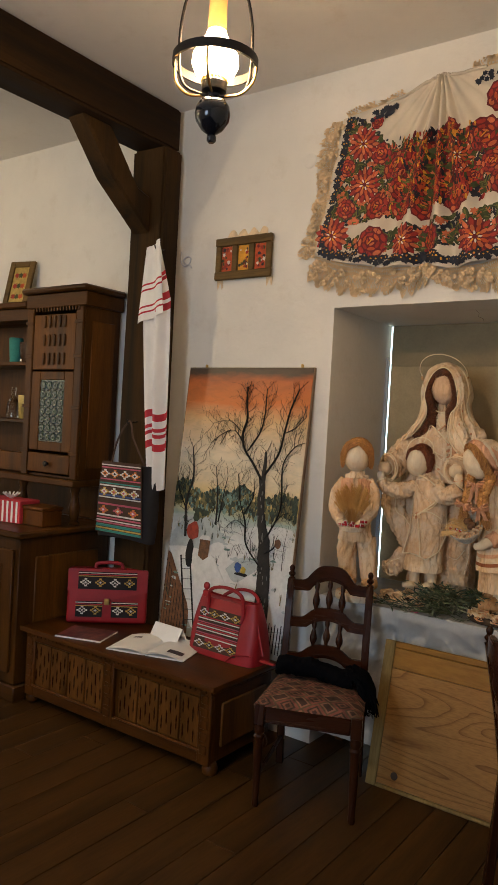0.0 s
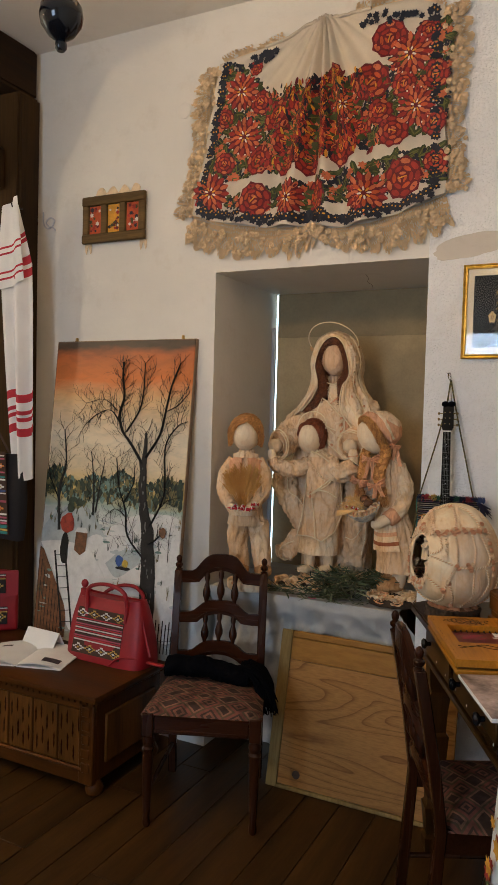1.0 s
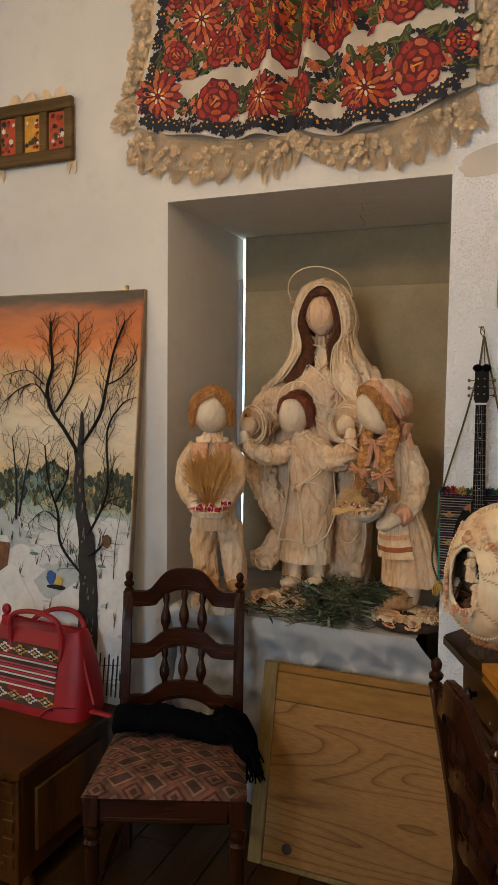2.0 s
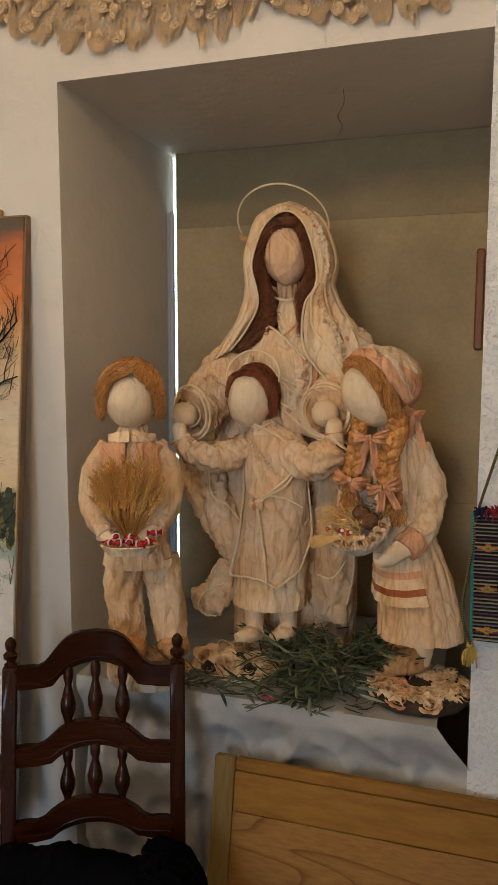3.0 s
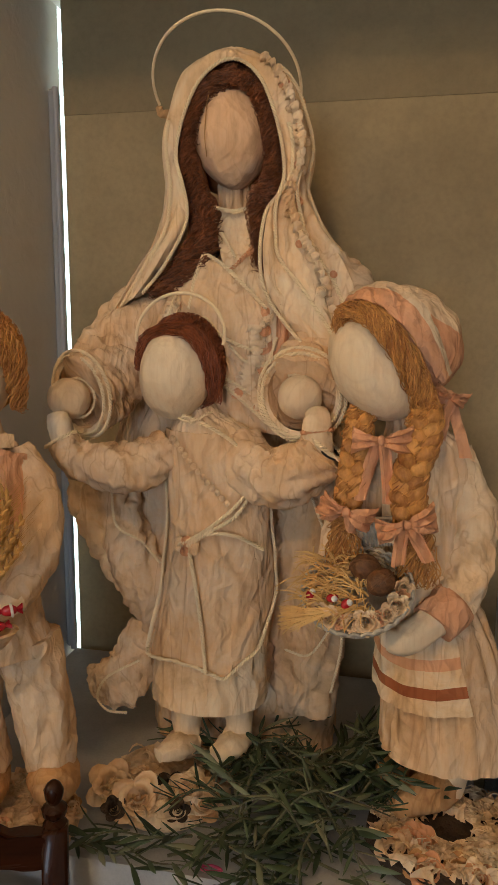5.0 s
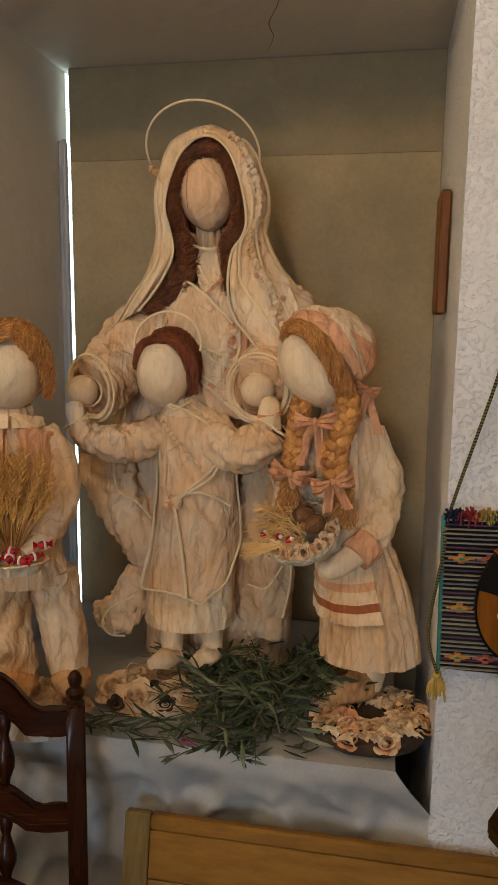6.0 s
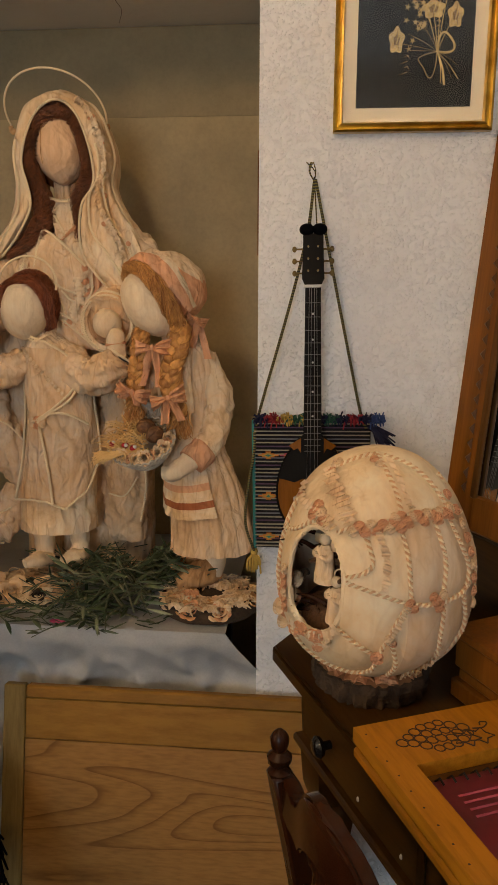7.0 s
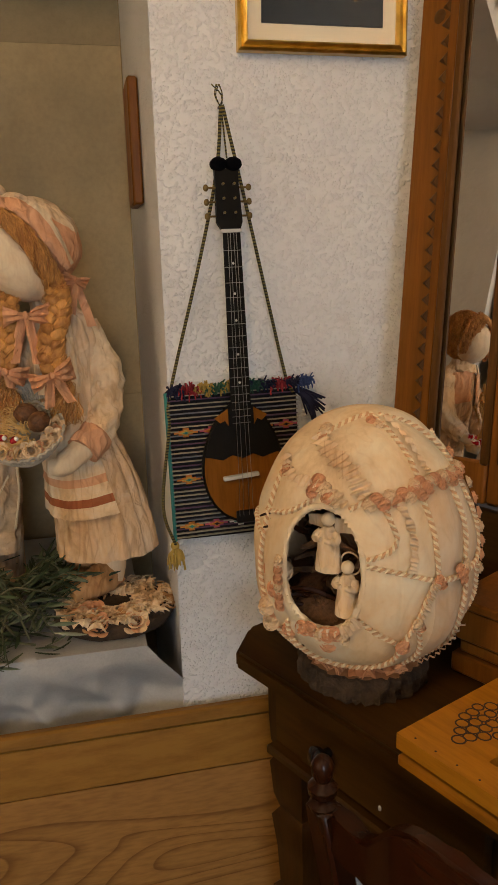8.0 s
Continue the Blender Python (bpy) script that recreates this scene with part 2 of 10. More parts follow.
# ---- structure ----
W, BACK, H = 3.195, 3.86, 3.33
NL, NR, NT = -1.75, -0.795, 2.165
EAST, WEST, SOUTH = 0.75, -6.1, -2.6


def wall(name, spans, mat="wall paint", label="", bev=0.0):
    bm = B()
    for a, b in spans:
        span(bm, a, b, bev)
    return solid(name, bm, mat, label, "wall", kind="structure")


wall("wall_north", [((WEST - 0.2, W, 0), (NL, BACK, H + 0.1)), ((NL, W, NT), (NR, BACK + 0.25, H + 0.1))], "wall paint",
     "whitewashed plaster wall with a deep window niche")
wall("wall_north_pier", [((NR, W, 0), (EAST + 0.2, BACK + 0.25, H + 0.1))], "rough wall paint", "white wall of coarse stippled plaster beside the niche")
wall("wall_east", [((EAST, SOUTH - 0.2, 0), (EAST + 0.2, W, H + 0.1))])
wall("wall_west", [((WEST - 0.2, SOUTH, 0), (WEST, 0.3, H)), ((WEST - 0.2, 1.5, 0), (WEST, W, H)), ((WEST - 0.2, 0.3, 0), (WEST, 1.5, 1.0)), ((WEST - 0.2, 0.3, 2.6), (WEST, 1.5, H))])
wall("wall_south", [((WEST - 0.2, SOUTH - 0.2, 0), (-2.0, SOUTH, H)), ((-0.7, SOUTH - 0.2, 0), (EAST, SOUTH, H)),
                    ((-2.0, SOUTH - 0.2, 0), (-0.7, SOUTH, 0.95)), ((-2.0, SOUTH - 0.2, 2.6), (-0.7, SOUTH, H))])
wall("ceiling", [((WEST - 0.2, SOUTH - 0.2, H), (EAST, W, H + 0.15))], "ceiling paint", "off-white plaster ceiling")

# boarded back of the niche, with a gap beside it to the daylight outside
bm = B()
span(bm, (-1.728, BACK - 0.03, 0.0), (NR, BACK, NT), 0.003)
niche_back = solid("niche_backboard", bm, "backing board", "olive-beige painted board closing the window niche", "board", kind="structure")
bm = B()
span(bm, (-0.97, BACK - 0.036, 0.6), (NR, BACK - 0.0305, 1.12), 0.002)
part("lower_board", bm, "backing board", niche_back)
# darker strip under the soffit puts the lintel's shade into the colour
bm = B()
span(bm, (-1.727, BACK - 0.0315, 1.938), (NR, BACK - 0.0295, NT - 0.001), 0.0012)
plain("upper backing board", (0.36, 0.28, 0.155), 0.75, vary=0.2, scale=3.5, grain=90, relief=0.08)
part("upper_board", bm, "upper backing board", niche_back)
bm = B()
span(bm, (NL - 0.4, BACK + 0.2, 0.0), (-1.6, BACK + 0.24, NT + 0.3), 0.0)
glow("bright overcast sky", (0.78, 0.95, 1.0), 2.2)
solid("backdrop", bm, "bright overcast sky", "bright daylight seen through the gap of the shutter", "sky", kind="structure")

# hairline crack across the plaster over the niche
plain("crack", (0.26, 0.22, 0.18), 0.95)
bm = B()
tube(bm, smooth_path([(-1.130, 3.433, 2.1645), (-1.147, 3.531, 2.1645), (-1.180, 3.625, 2.1645), (-1.183, 3.705, 2.1645), (-1.214, 3.798, 2.1645)], 6), [0.0006, 0.0012, 0.0005], 4, wobble=0.5)
solid("plaster_crack", bm, "crack", "hairline crack running through the niche soffit plaster", "crack", kind="structure")

# ---- timber frame between the two parts of the room ----
bm = B()
loft(bm, [[(-3.03 + dx, y, z) for dx, z in ((0.0, 3.09), (0.235, 3.085), (0.24, 3.325), (0.0, 3.328))] for y in (SOUTH + 0.002, -0.5, 1.2, 2.2, 3.17)])
for v in bm.verts:
    v.co += Vector((0.012, 0, 0.01)) * noise.noise(v.co * 1.3)
bmesh.ops.bevel(bm, geom=list(bm.edges), offset=0.014, segments=2, affect="EDGES")
for v in bm.verts:
    v.co.z = min(v.co.z, H - 0.001)
timber = thing("timber_frame", "dark old rough-hewn timber post, beam and brace", "timber frame", pose(-2.9, 3.1, 0), kind="structure")


def under(ob, parent):
    ob.parent = parent
    ob.matrix_parent_inverse = parent.matrix_basis.inverted()
    return ob


under(part("beam", bm, "old beam"), timber)
bm = B()
loft(bm, [[(-3.02 + dx, 3.02 + dy, z) for dx, dy in ((0, 0), (0.25, 0.01), (0.25, 0.16), (0, 0.165))] for z in (0, 0.8, 1.6, 2.4, 3.084)])
for v in bm.verts:
    v.co += Vector((0.012, 0.006, 0)) * noise.noise(v.co * 2.1)
bmesh.ops.bevel(bm, geom=list(bm.edges), offset=0.016, segments=2, affect="EDGES")
under(part("post", bm, "old post"), timber)
bm = B()
loft(bm, [[(x, 2.5 + k, 3.083) for x, k in ((-2.98, 0), (-2.85, 0), (-2.85, 0.2), (-2.98, 0.2))],
          [(x, 2.75 + k, 2.83) for x, k in ((-2.985, -0.03), (-2.85, -0.03), (-2.85, 0.16), (-2.985, 0.16))],
          [(x, 3.015, 2.6 + k) for x, k in ((-2.98, 0), (-2.85, 0), (-2.85, 0.2), (-2.98, 0.2))]])
bmesh.ops.bevel(bm, geom=list(bm.edges), offset=0.012, segments=1, affect="EDGES")
under(part("brace", bm, "old post"), timber)

# ---- window niche ----
plain("grey paint", (0.45, 0.46, 0.47), 0.4, vary=0.08, relief=0.03)
bm = B()
span(bm, (NL + 0.001, BACK - 0.06, 0.76), (-1.731, BACK - 0.035, 1.985), 0.004)
tube(bm, [(-1.728, BACK - 0.065, 0.76), (-1.728, BACK - 0.065, 1.985)], 0.0065, 10)
solid("shutter_edge", bm, "grey paint", "grey painted wooden shutter edge in the niche", "shutter", kind="structure")
# picture back leaning on the pier inside the niche
bm = B()
span(bm, (NR - 0.022, 3.43, 1.555), (NR - 0.002, 3.55, 1.785), 0.004)
solid("small_wooden_board", bm, "mirror frame wood", "small narrow varnished wooden plaque fixed on the niche side", "plaque")

# ---- chest ----
wood("chest panel", (0.12, 0.042, 0.01), 2, 0.42, 0.5, 10.0, coat=0.1)


def chest():
    L, D, Hh = 1.34, 0.5, 0.42
    t = thing("blanket_chest", "dark brown carved oak chest with panelled front on bun feet", "chest", pose(-2.535, 2.56, 0))
    bm = B()
    box(bm, (0, D / 2 - 0.005, Hh - 0.014), (L, D + 0.03, 0.028), 0.009, seg=2)
    part("lid", bm, "dark oak x", t)
    bm = B()
    box(bm, (0, D / 2 + 0.006, Hh - 0.036), (L - 0.03, D - 0.012, 0.016), 0.004)
    n = 42
    for i in range(n):
        x = -L / 2 + 0.03 + (L - 0.06) * (i + 0.5) / n
        lathe(bm, [(0.0125, -0.016), (0.0125, 0.0)], 8, m=Matrix.Translation((x, 0.012, Hh - 0.043)) @ Euler((radians(90), 0, 0)).to_matrix().to_4x4() @ Matrix.Translation((0, 0, 0.004)))
    part("scalloped_moulding", bm, "dark oak x", t)
    bm = B()
    span(bm, (-L / 2 + 0.03, 0.03, 0.06), (L / 2 - 0.03, D - 0.02, Hh - 0.044), 0.002)
    part("body", bm, "dark oak z", t)
    for x in (-L / 2 + 0.065, -0.005, L / 2 - 0.065):
        bm = B()
        span(bm, (x - 0.036, 0.008, 0.05), (x + 0.036, 0.03, Hh - 0.046), 0.004)
        for k in range(5):
            span(bm, (x - 0.02, 0.003, 0.1 + k * 0.056), (x + 0.02, 0.009, 0.14 + k * 0.056), 0.003)
        part("stile", bm, "dark oak z", t)
    for z0, z1 in ((0.05, 0.105), (Hh - 0.075, Hh - 0.047)):
        bm = B()
        span(bm, (-L / 2 + 0.03, 0.0105, z0), (L / 2 - 0.03, 0.031, z1), 0.004)
        part("rail", bm, "dark oak x", t)
    for x in (-0.318, 0.318):
        for k in range(4):
            bm = B()
            cx = x - 0.2 + k * 0.133
            span(bm, (cx - 0.062, 0.022, 0.112), (cx + 0.062, 0.0305, Hh - 0.08), 0.003)
            panel = part("carved_panel", bm, "chest panel", t)
            for j, (gx, z0, z1) in enumerate(((-0.045, 0.13, 0.2), (-0.045, 0.24, 0.31), (-0.015, 0.16, 0.235), (-0.015, 0.265, 0.325), (0.015, 0.125, 0.19), (0.015, 0.22, 0.29), (0.045, 0.155, 0.225), (0.045, 0.25, 0.315))):
                bm = B()
                lathe(bm, [(0.0003, z0), (0.0042, z0 + 0.02), (0.0028, (z0 + z1) / 2), (0.0042, z1 - 0.02), (0.0003, z1)], 6, m=Matrix.Translation((cx + gx + 0.004 * math.sin(j * 3 + k), 0.0215, 0)))
                part("carved_mark", bm, "chair wood", panel)
        bm = B()
        span(bm, (x - 0.27, 0.0035, 0.105), (x + 0.27, 0.016, 0.117), 0.004)
        part("bead", bm, "oak panel", t)
    for x in (-L / 2 + 0.05, L / 2 - 0.05):
        for y in (0.05, D - 0.06):
            bm = B()
            lathe(bm, [(0.018, 0), (0.032, 0.008), (0.038, 0.028), (0.03, 0.048), (0.022, 0.062)], 14, m=Matrix.Translation((x, y, 0)))
            part("bun_foot", bm, "dark oak z", t)
    bm = B()
    span(bm, (L / 2 - 0.032, 0.08, 0.12), (L / 2 - 0.018, D - 0.07, Hh - 0.1), 0.006)
    part("side_panel", bm, "chest panel", t)
    for j in range(7):
        bm = B()
        lathe(bm, [(0.006, 0), (0.004, 0.004), (0.0005, 0.005)], 8, m=Matrix.Translation((L / 2 - 0.03, 0.05 + j * 0.068, Hh - 0.035)) @ Euler((0, radians(90), 0)).to_matrix().to_4x4() @ Matrix.Translation((0, 0, 0.016)))
        part("peg", bm, "oak panel", t)
    return t


chest()

# ---- carved chairs ----
def upholstery():
    mat, nt, bsdf = node_mat("kilim upholstery")
    rot = nt.nodes.new("ShaderNodeMapping")
    rot.inputs["Rotation"].default_value = (0, 0, radians(9))
    rot.inputs["Scale"].default_value = (1.0, 1.35, 1.0)
    tc = nt.nodes.new("ShaderNodeTexCoord")
    nt.links.new(tc.outputs["Object"], rot.inputs["Vector"])
    cell = nd(nt, "ShaderNodeTexVoronoi", Scale=10.0, Randomness=0.3)
    cell.voronoi_dimensions, cell.distance = "2D", "MANHATTAN"
    nt.links.new(rot.outputs[0], cell.inputs["Vector"])
    bands = ramp(nt, cell.outputs["Distance"], [(0.0, (0.03, 0.022, 0.02)), (0.12, (0.24, 0.11, 0.075)), (0.24, (0.03, 0.026, 0.02)), (0.34, (0.2, 0.07, 0.055)), (0.5, (0.085, 0.075, 0.04)), (0.6, (0.26, 0.15, 0.1)), (0.7, (0.025, 0.02, 0.018))])
    bands.node.color_ramp.interpolation = "CONSTANT"
    wob = nd(nt, "ShaderNodeTexNoise", Scale=26.0, Detail=3.0)
    w3 = nd(nt, "ShaderNodeTexNoise", Scale=320.0, Detail=2.0)
    for n in (wob, w3):
        nt.links.new(tc.outputs["Object"], n.inputs["Vector"])
    tone = ramp(nt, wob.outputs[0], [(0.38, (0.5, 0.52, 0.45)), (0.52, (0.95, 0.85, 0.8)), (0.66, (1.35, 1.1, 1.0))])
    nt.links.new(mixc(nt, 0.35, mixc(nt, 1.0, bands, tone, "MULTIPLY"), ramp(nt, wob.outputs[0], [(0.3, (0.07, 0.04, 0.03)), (0.7, (0.16, 0.09, 0.065))])), bsdf.inputs["Base Color"])
    bsdf.inputs["Roughness"].default_value = 0.95
    bsdf.inputs["Specular IOR Level"].default_value = 0.15
    bump(nt, bsdf, w3.outputs[0], 0.5, 0.001)
    return mat


MATS["kilim upholstery"] = upholstery()


def chair(m, label):
    t = thing("carved_chair", label, "chair", m, group="carved chairs")
    hw, hb, dep = 0.22, 0.2, 0.42
    lean = 0.085

    def by(z):
        return dep + lean * max(0.0, (z - 0.42) / 0.5) ** 1.2

    # front legs, turned
    prof = [(0.012, 0.0), (0.016, 0.01), (0.0135, 0.04), (0.019, 0.2), (0.021, 0.28), (0.025, 0.295), (0.019, 0.305), (0.024, 0.318), (0.024, 0.33), (0.021, 0.338), (0.023, 0.345)]
    for x in (-hw + 0.022, hw - 0.022):
        bm = B()
        lathe(bm, prof, 14, m=Matrix.Translation((x, 0.025, 0)))
        span(bm, (x - 0.022, 0.003, 0.343), (x + 0.022, 0.047, 0.43), 0.004)
        part("front_leg", bm, "chair wood", t)
    for x in (-hb + 0.017, hb - 0.017):
        bm = B()
        zs = [0.0, 0.2, 0.42, 0.6, 0.75, 0.86]
        loft(bm, [[(x + dx, by(z) + dy - (0.03 * (1 - z / 0.42) * -1 if z < 0.42 else 0), z) for dx, dy in ((-0.0165, -0.014), (0.0165, -0.014), (0.0165, 0.018), (-0.0165, 0.018))] for z in zs])
        bmesh.ops.bevel(bm, geom=list(bm.edges), offset=0.0035, segments=1, affect="EDGES")
        post = part("back_post", bm, "chair wood", t)
        bm = B()
        lathe(bm, [(0.014, 0.855), (0.016, 0.862), (0.008, 0.868), (0.016, 0.876), (0.017, 0.884), (0.009, 0.892), (0.012, 0.9), (0.013, 0.91), (0.009, 0.918), (0.003, 0.923)], 12, m=Matrix.Translation((x, by(0.87) + 0.002, 0)))
        part("finial", bm, "chair wood", post)

    def rail(name, z0, rise, h):
        bm = B()
        n = 22
        rings = []
        w = hb - 0.028
        for i in range(n + 1):
            u = -1 + 2 * i / n
            e = max(0.0, 1 - (abs(u) / 0.72) ** 2.0) if abs(u) < 0.72 else 0.0
            e = e * e * (3 - 2 * e)
            lo = z0 + rise * 0.72 * (max(0.0, 1 - (abs(u) / 0.55) ** 2) ** 0.8)
            hi = z0 + h + rise * e
            y = by((lo + hi) / 2) + 0.012 * (1 - u * u)
            rings.append([(u * w, y - 0.011, lo), (u * w, y + 0.011, lo), (u * w, y + 0.011, hi), (u * w, y - 0.011, hi)])
        loft(bm, rings)
        bmesh.ops.bevel(bm, geom=[e for e in bm.edges if abs(e.verts[0].co.x - e.verts[1].co.x) > 1e-4], offset=0.004, segments=2, affect="EDGES")
        r = part(name, bm, "chair rail wood", t)
        bm = B()
        tube(bm, [(u * w * 0.97, by(z0 + h) + 0.012 * (1 - u * u) - 0.0125, z0 + 0.017 + rise * 0.72 * (max(0.0, 1 - (abs(u) / 0.55) ** 2) ** 0.8)) for u in np.linspace(-1, 1, 30)], 0.0022, 6)
        part("bead", bm, "chair rail wood", r)

    rail("crest_rail", 0.808, 0.072, 0.05)
    rail("middle_rail", 0.645, 0.05, 0.045)
    rail("lower_rail", 0.485, 0.045, 0.045)
    sp = [(0.005, 0), (0.008, 0.004), (0.0085, 0.012), (0.005, 0.018), (0.007, 0.03), (0.0125, 0.045), (0.013, 0.058), (0.0095, 0.072), (0.0055, 0.088), (0.0085, 0.1), (0.0085, 0.112), (0.005, 0.12)]
    for z0, hgt in ((0.703, 0.142), (0.545, 0.126)):
        for x in (-0.06, 0, 0.06):
            bm = B()
            tilt = Matrix.Translation((x, by(z0) + 0.012, z0)) @ Euler((radians(-11), 0, 0)).to_matrix().to_4x4()
            drop = 0.03 * (1 if x == 0 else 0.4)
            lathe(bm, [(r * 1.32, (z * hgt / 0.12) * (1.1) + drop * 0.6 - 0.012) for r, z in sp], 12, m=tilt)
            part("spindle", bm, "chair wood", t)
    # seat frame
    for a, b in (((-hw, 0.004, 0.36), (hw, 0.03, 0.425)),):
        bm = B()
        span(bm, (-hw + 0.045, 0.008, 0.355), (hw - 0.045, 0.03, 0.425), 0.004)
        span(bm, (-hw + 0.05, 0.006, 0.362), (hw - 0.05, 0.009, 0.372), 0.002)
        part("front_apron", bm, "chair rail wood", t)
    for s in (-1, 1):
        bm = B()
        loft(bm, [[(s * (hw - 0.03) + dx, 0.045, z) for dx, z in ((-0.011, 0.36), (0.011, 0.36), (0.011, 0.425), (-0.011, 0.425))],
                  [(s * (hb - 0.02) + dx, dep - 0.01, z) for dx, z in ((-0.011, 0.36), (0.011, 0.36), (0.011, 0.425), (-0.011, 0.425))]])
        part("side_apron", bm, "chair rail wood", t)
        bm = B()
        tube(bm, [(s * (hw - 0.025), 0.03, 0.13), (s * (hb - 0.018), dep + 0.02, 0.13)], 0.009, 8)
        part("stretcher", bm, "chair wood", t)
    bm = B()

    def seat(u, v):
        w = hw * (1 - v) + hb * v + 0.004
        x, y = (u * 2 - 1), v * 2 - 1
        edge = max(abs(x), abs(y))
        return Vector((x * w, 0.005 + v * (dep - 0.02), 0.425 + 0.032 * (1 - edge ** 6) + 0.008 * (1 - x * x) * (1 - y * y)))

    sheet(bm, seat, 16, 14)
    part("seat_cushion", bm, "kilim upholstery", t, "faded geometric woven upholstery")
    bm = B()
    span(bm, (-hw + 0.03, 0.04, 0.40), (hw - 0.03, dep - 0.03, 0.424), 0.002)
    part("seat_board", bm, "chair rail wood", t)
    return t


CH1 = pose(-1.4134, 2.575, 0, 0, 0, 21.5)
chair(CH1, "dark turned wood chair with spindle back and patterned seat")

# folded black shawl across the seat back
bm = B()


def shawl_roll(u, v):
    a = v * 2 * math.pi
    x = -0.19 + 0.34 * u
    r = 0.036 + 0.009 * noise.noise(Vector((u * 5, v * 3, 0))) + 0.004 * noise.noise(Vector((u * 26, v * 9, 3)))
    return Vector((x, 0.315 + math.cos(a) * r * 1.5 - 0.03 * u, 0.502 + math.sin(a) * r * 1.1 + 0.012 * math.sin(u * 5)))


sheet(bm, shawl_roll, 60, 36)
SHAWL = thing("black_shawl", "folded black woollen shawl with fringe lying on the chair seat", "shawl", CH1)
part("folded_cloth", bm, "black shawl", SHAWL, angle=80)
bm = B()
rnd = random.Random(5)
for k in range(70):
    y0 = 0.25 + 0.12 * rnd.random()
    x0 = 0.11 + 0.05 * rnd.random()
    tube(bm, smooth_path([(x0, y0, 0.53 - 0.02 * rnd.random()), (x0 + 0.05, y0 - 0.02 + 0.02 * rnd.random(), 0.5),
                          (x0 + 0.075 + 0.02 * rnd.random(), y0 - 0.04 + 0.03 * rnd.random(), 0.44), (x0 + 0.085 + 0.035 * rnd.random(), y0 - 0.05 - 0.03 * rnd.random(), 0.36 + 0.05 * rnd.random())], 3), [0.007, 0.006, 0.005, 0.002], 5)
tagged(part("fringe", bm, "black shawl", SHAWL), kind="stuff")

# ---- leaning wooden board ----
def leaning_board():
    ang = math.degrees(math.atan2(0.135, 0.62))
    t = thing("wooden_door_panel", "pale varnished oak panel with plain edge frame leaning on the niche", "panel", pose(-1.355, 3.025, 0.0, -ang, 0, 0))
    L, hh = 0.75, 0.635
    wood("board grain", (0.35, 0.153, 0.04), 0, 0.5, 0.2, 3.2, 0.2, 0.12)
    mat, nt, bsdf = node_mat("cathedral oak")
    mp = nt.nodes.new("ShaderNodeMapping")
    mp.inputs["Location"].default_value, mp.inputs["Scale"].default_value = (-0.42, 0, -0.3), (0.62, 1, 3.6)
    tc = nt.nodes.new("ShaderNodeTexCoord")
    nt.links.new(tc.outputs["Object"], mp.inputs["Vector"])
    v = mp.outputs[0]
    w0 = nd(nt, "ShaderNodeTexNoise", Scale=1.5, Detail=1.5, Roughness=0.4, Distortion=0.3)
    nt.links.new(v, w0.inputs["Vector"])
    mul = nt.nodes.new("ShaderNodeMath")
    mul.operation = "MULTIPLY"
    mul.inputs[1].default_value = 15.0
    w = nt.nodes.new("ShaderNodeMath")
    w.operation = "FRACT"
    nt.links.new(w0.outputs[0], mul.inputs[0]), nt.links.new(mul.outputs[0], w.inputs[0])
    f = nd(nt, "ShaderNodeTexNoise", Scale=14.0, Detail=5.0)
    nt.links.new(mapped(nt, (2, 20, 12)), f.inputs["Vector"])
    base = ramp(nt, w.outputs[0], [(0.0, (0.36, 0.175, 0.045)), (0.6, (0.385, 0.19, 0.05)), (0.85, (0.31, 0.15, 0.035)), (0.97, (0.21, 0.095, 0.02)), (1.0, (0.34, 0.165, 0.04))])
    streak = ramp(nt, f.outputs[0], [(0.35, (0.75, 0.72, 0.7)), (0.6, (1, 1, 1))])
    nt.links.new(mixc(nt, 0.8, base, streak, "MULTIPLY"), bsdf.inputs["Base Color"])
    bsdf.inputs["Roughness"].default_value = 0.55
    bsdf.inputs["Specular IOR Level"].default_value = 0.2
    bump(nt, bsdf, f.outputs[0], 0.1, 0.0008)
    MATS["cathedral oak"] = mat
    for z0, z1, m in ((0.018, 0.515, "cathedral oak"), (0.5165, hh - 0.03, "board grain")):
        bm = B()
        span(bm, (0.05, 0, z0), (L, 0.018, z1), 0.0012)
        part("plank", bm, m, t)
    bm = B()
    span(bm, (0, -0.004, 0), (0.049, 0.018, hh), 0.003)
    part("edge_stile", bm, "pale oak upright", t)
    bm = B()
    span(bm, (0.05, -0.006, hh - 0.029), (L, 0.02, hh), 0.005)
    part("top_rail", bm, "board grain", t)
    bm = B()
    span(bm, (0.05, -0.006, 0), (L, 0.02, 0.017), 0.003)
    part("bottom_rail", bm, "pale oak upright", t)
    bm = B()
    lathe(bm, [(0.017, 0), (0.012, 0.001), (0.004, 0.0012)], 14, m=Matrix.Translation((0.13, -0.0003, 0.065)) @ Euler((radians(90), 0, 0)).to_matrix().to_4x4())
    plain("knot", (0.05, 0.025, 0.012), 0.6)
    part("knot", bm, "knot", t)


leaning_board()

# ---- table under a linen cloth in the niche ----
TT = 0.762
bm = B()
span(bm, (-1.70, 3.2, TT - 0.03), (-0.9, 3.8, TT - 0.006), 0.003)
tb = thing("niche_table", "plain table hidden under a pale linen cloth", "table", pose(-1.3, 3.5, 0))
under(part("tabletop", bm, "dark oak x"), tb)
for x in (-1.66, -0.94):
    for y in (3.36, 3.76):
        bm = B()
        span(bm, (x - 0.025, y - 0.025, 0), (x + 0.025, y + 0.025, TT - 0.03), 0.003)
        under(part("leg", bm, "dark oak z"), tb)
bm = B()


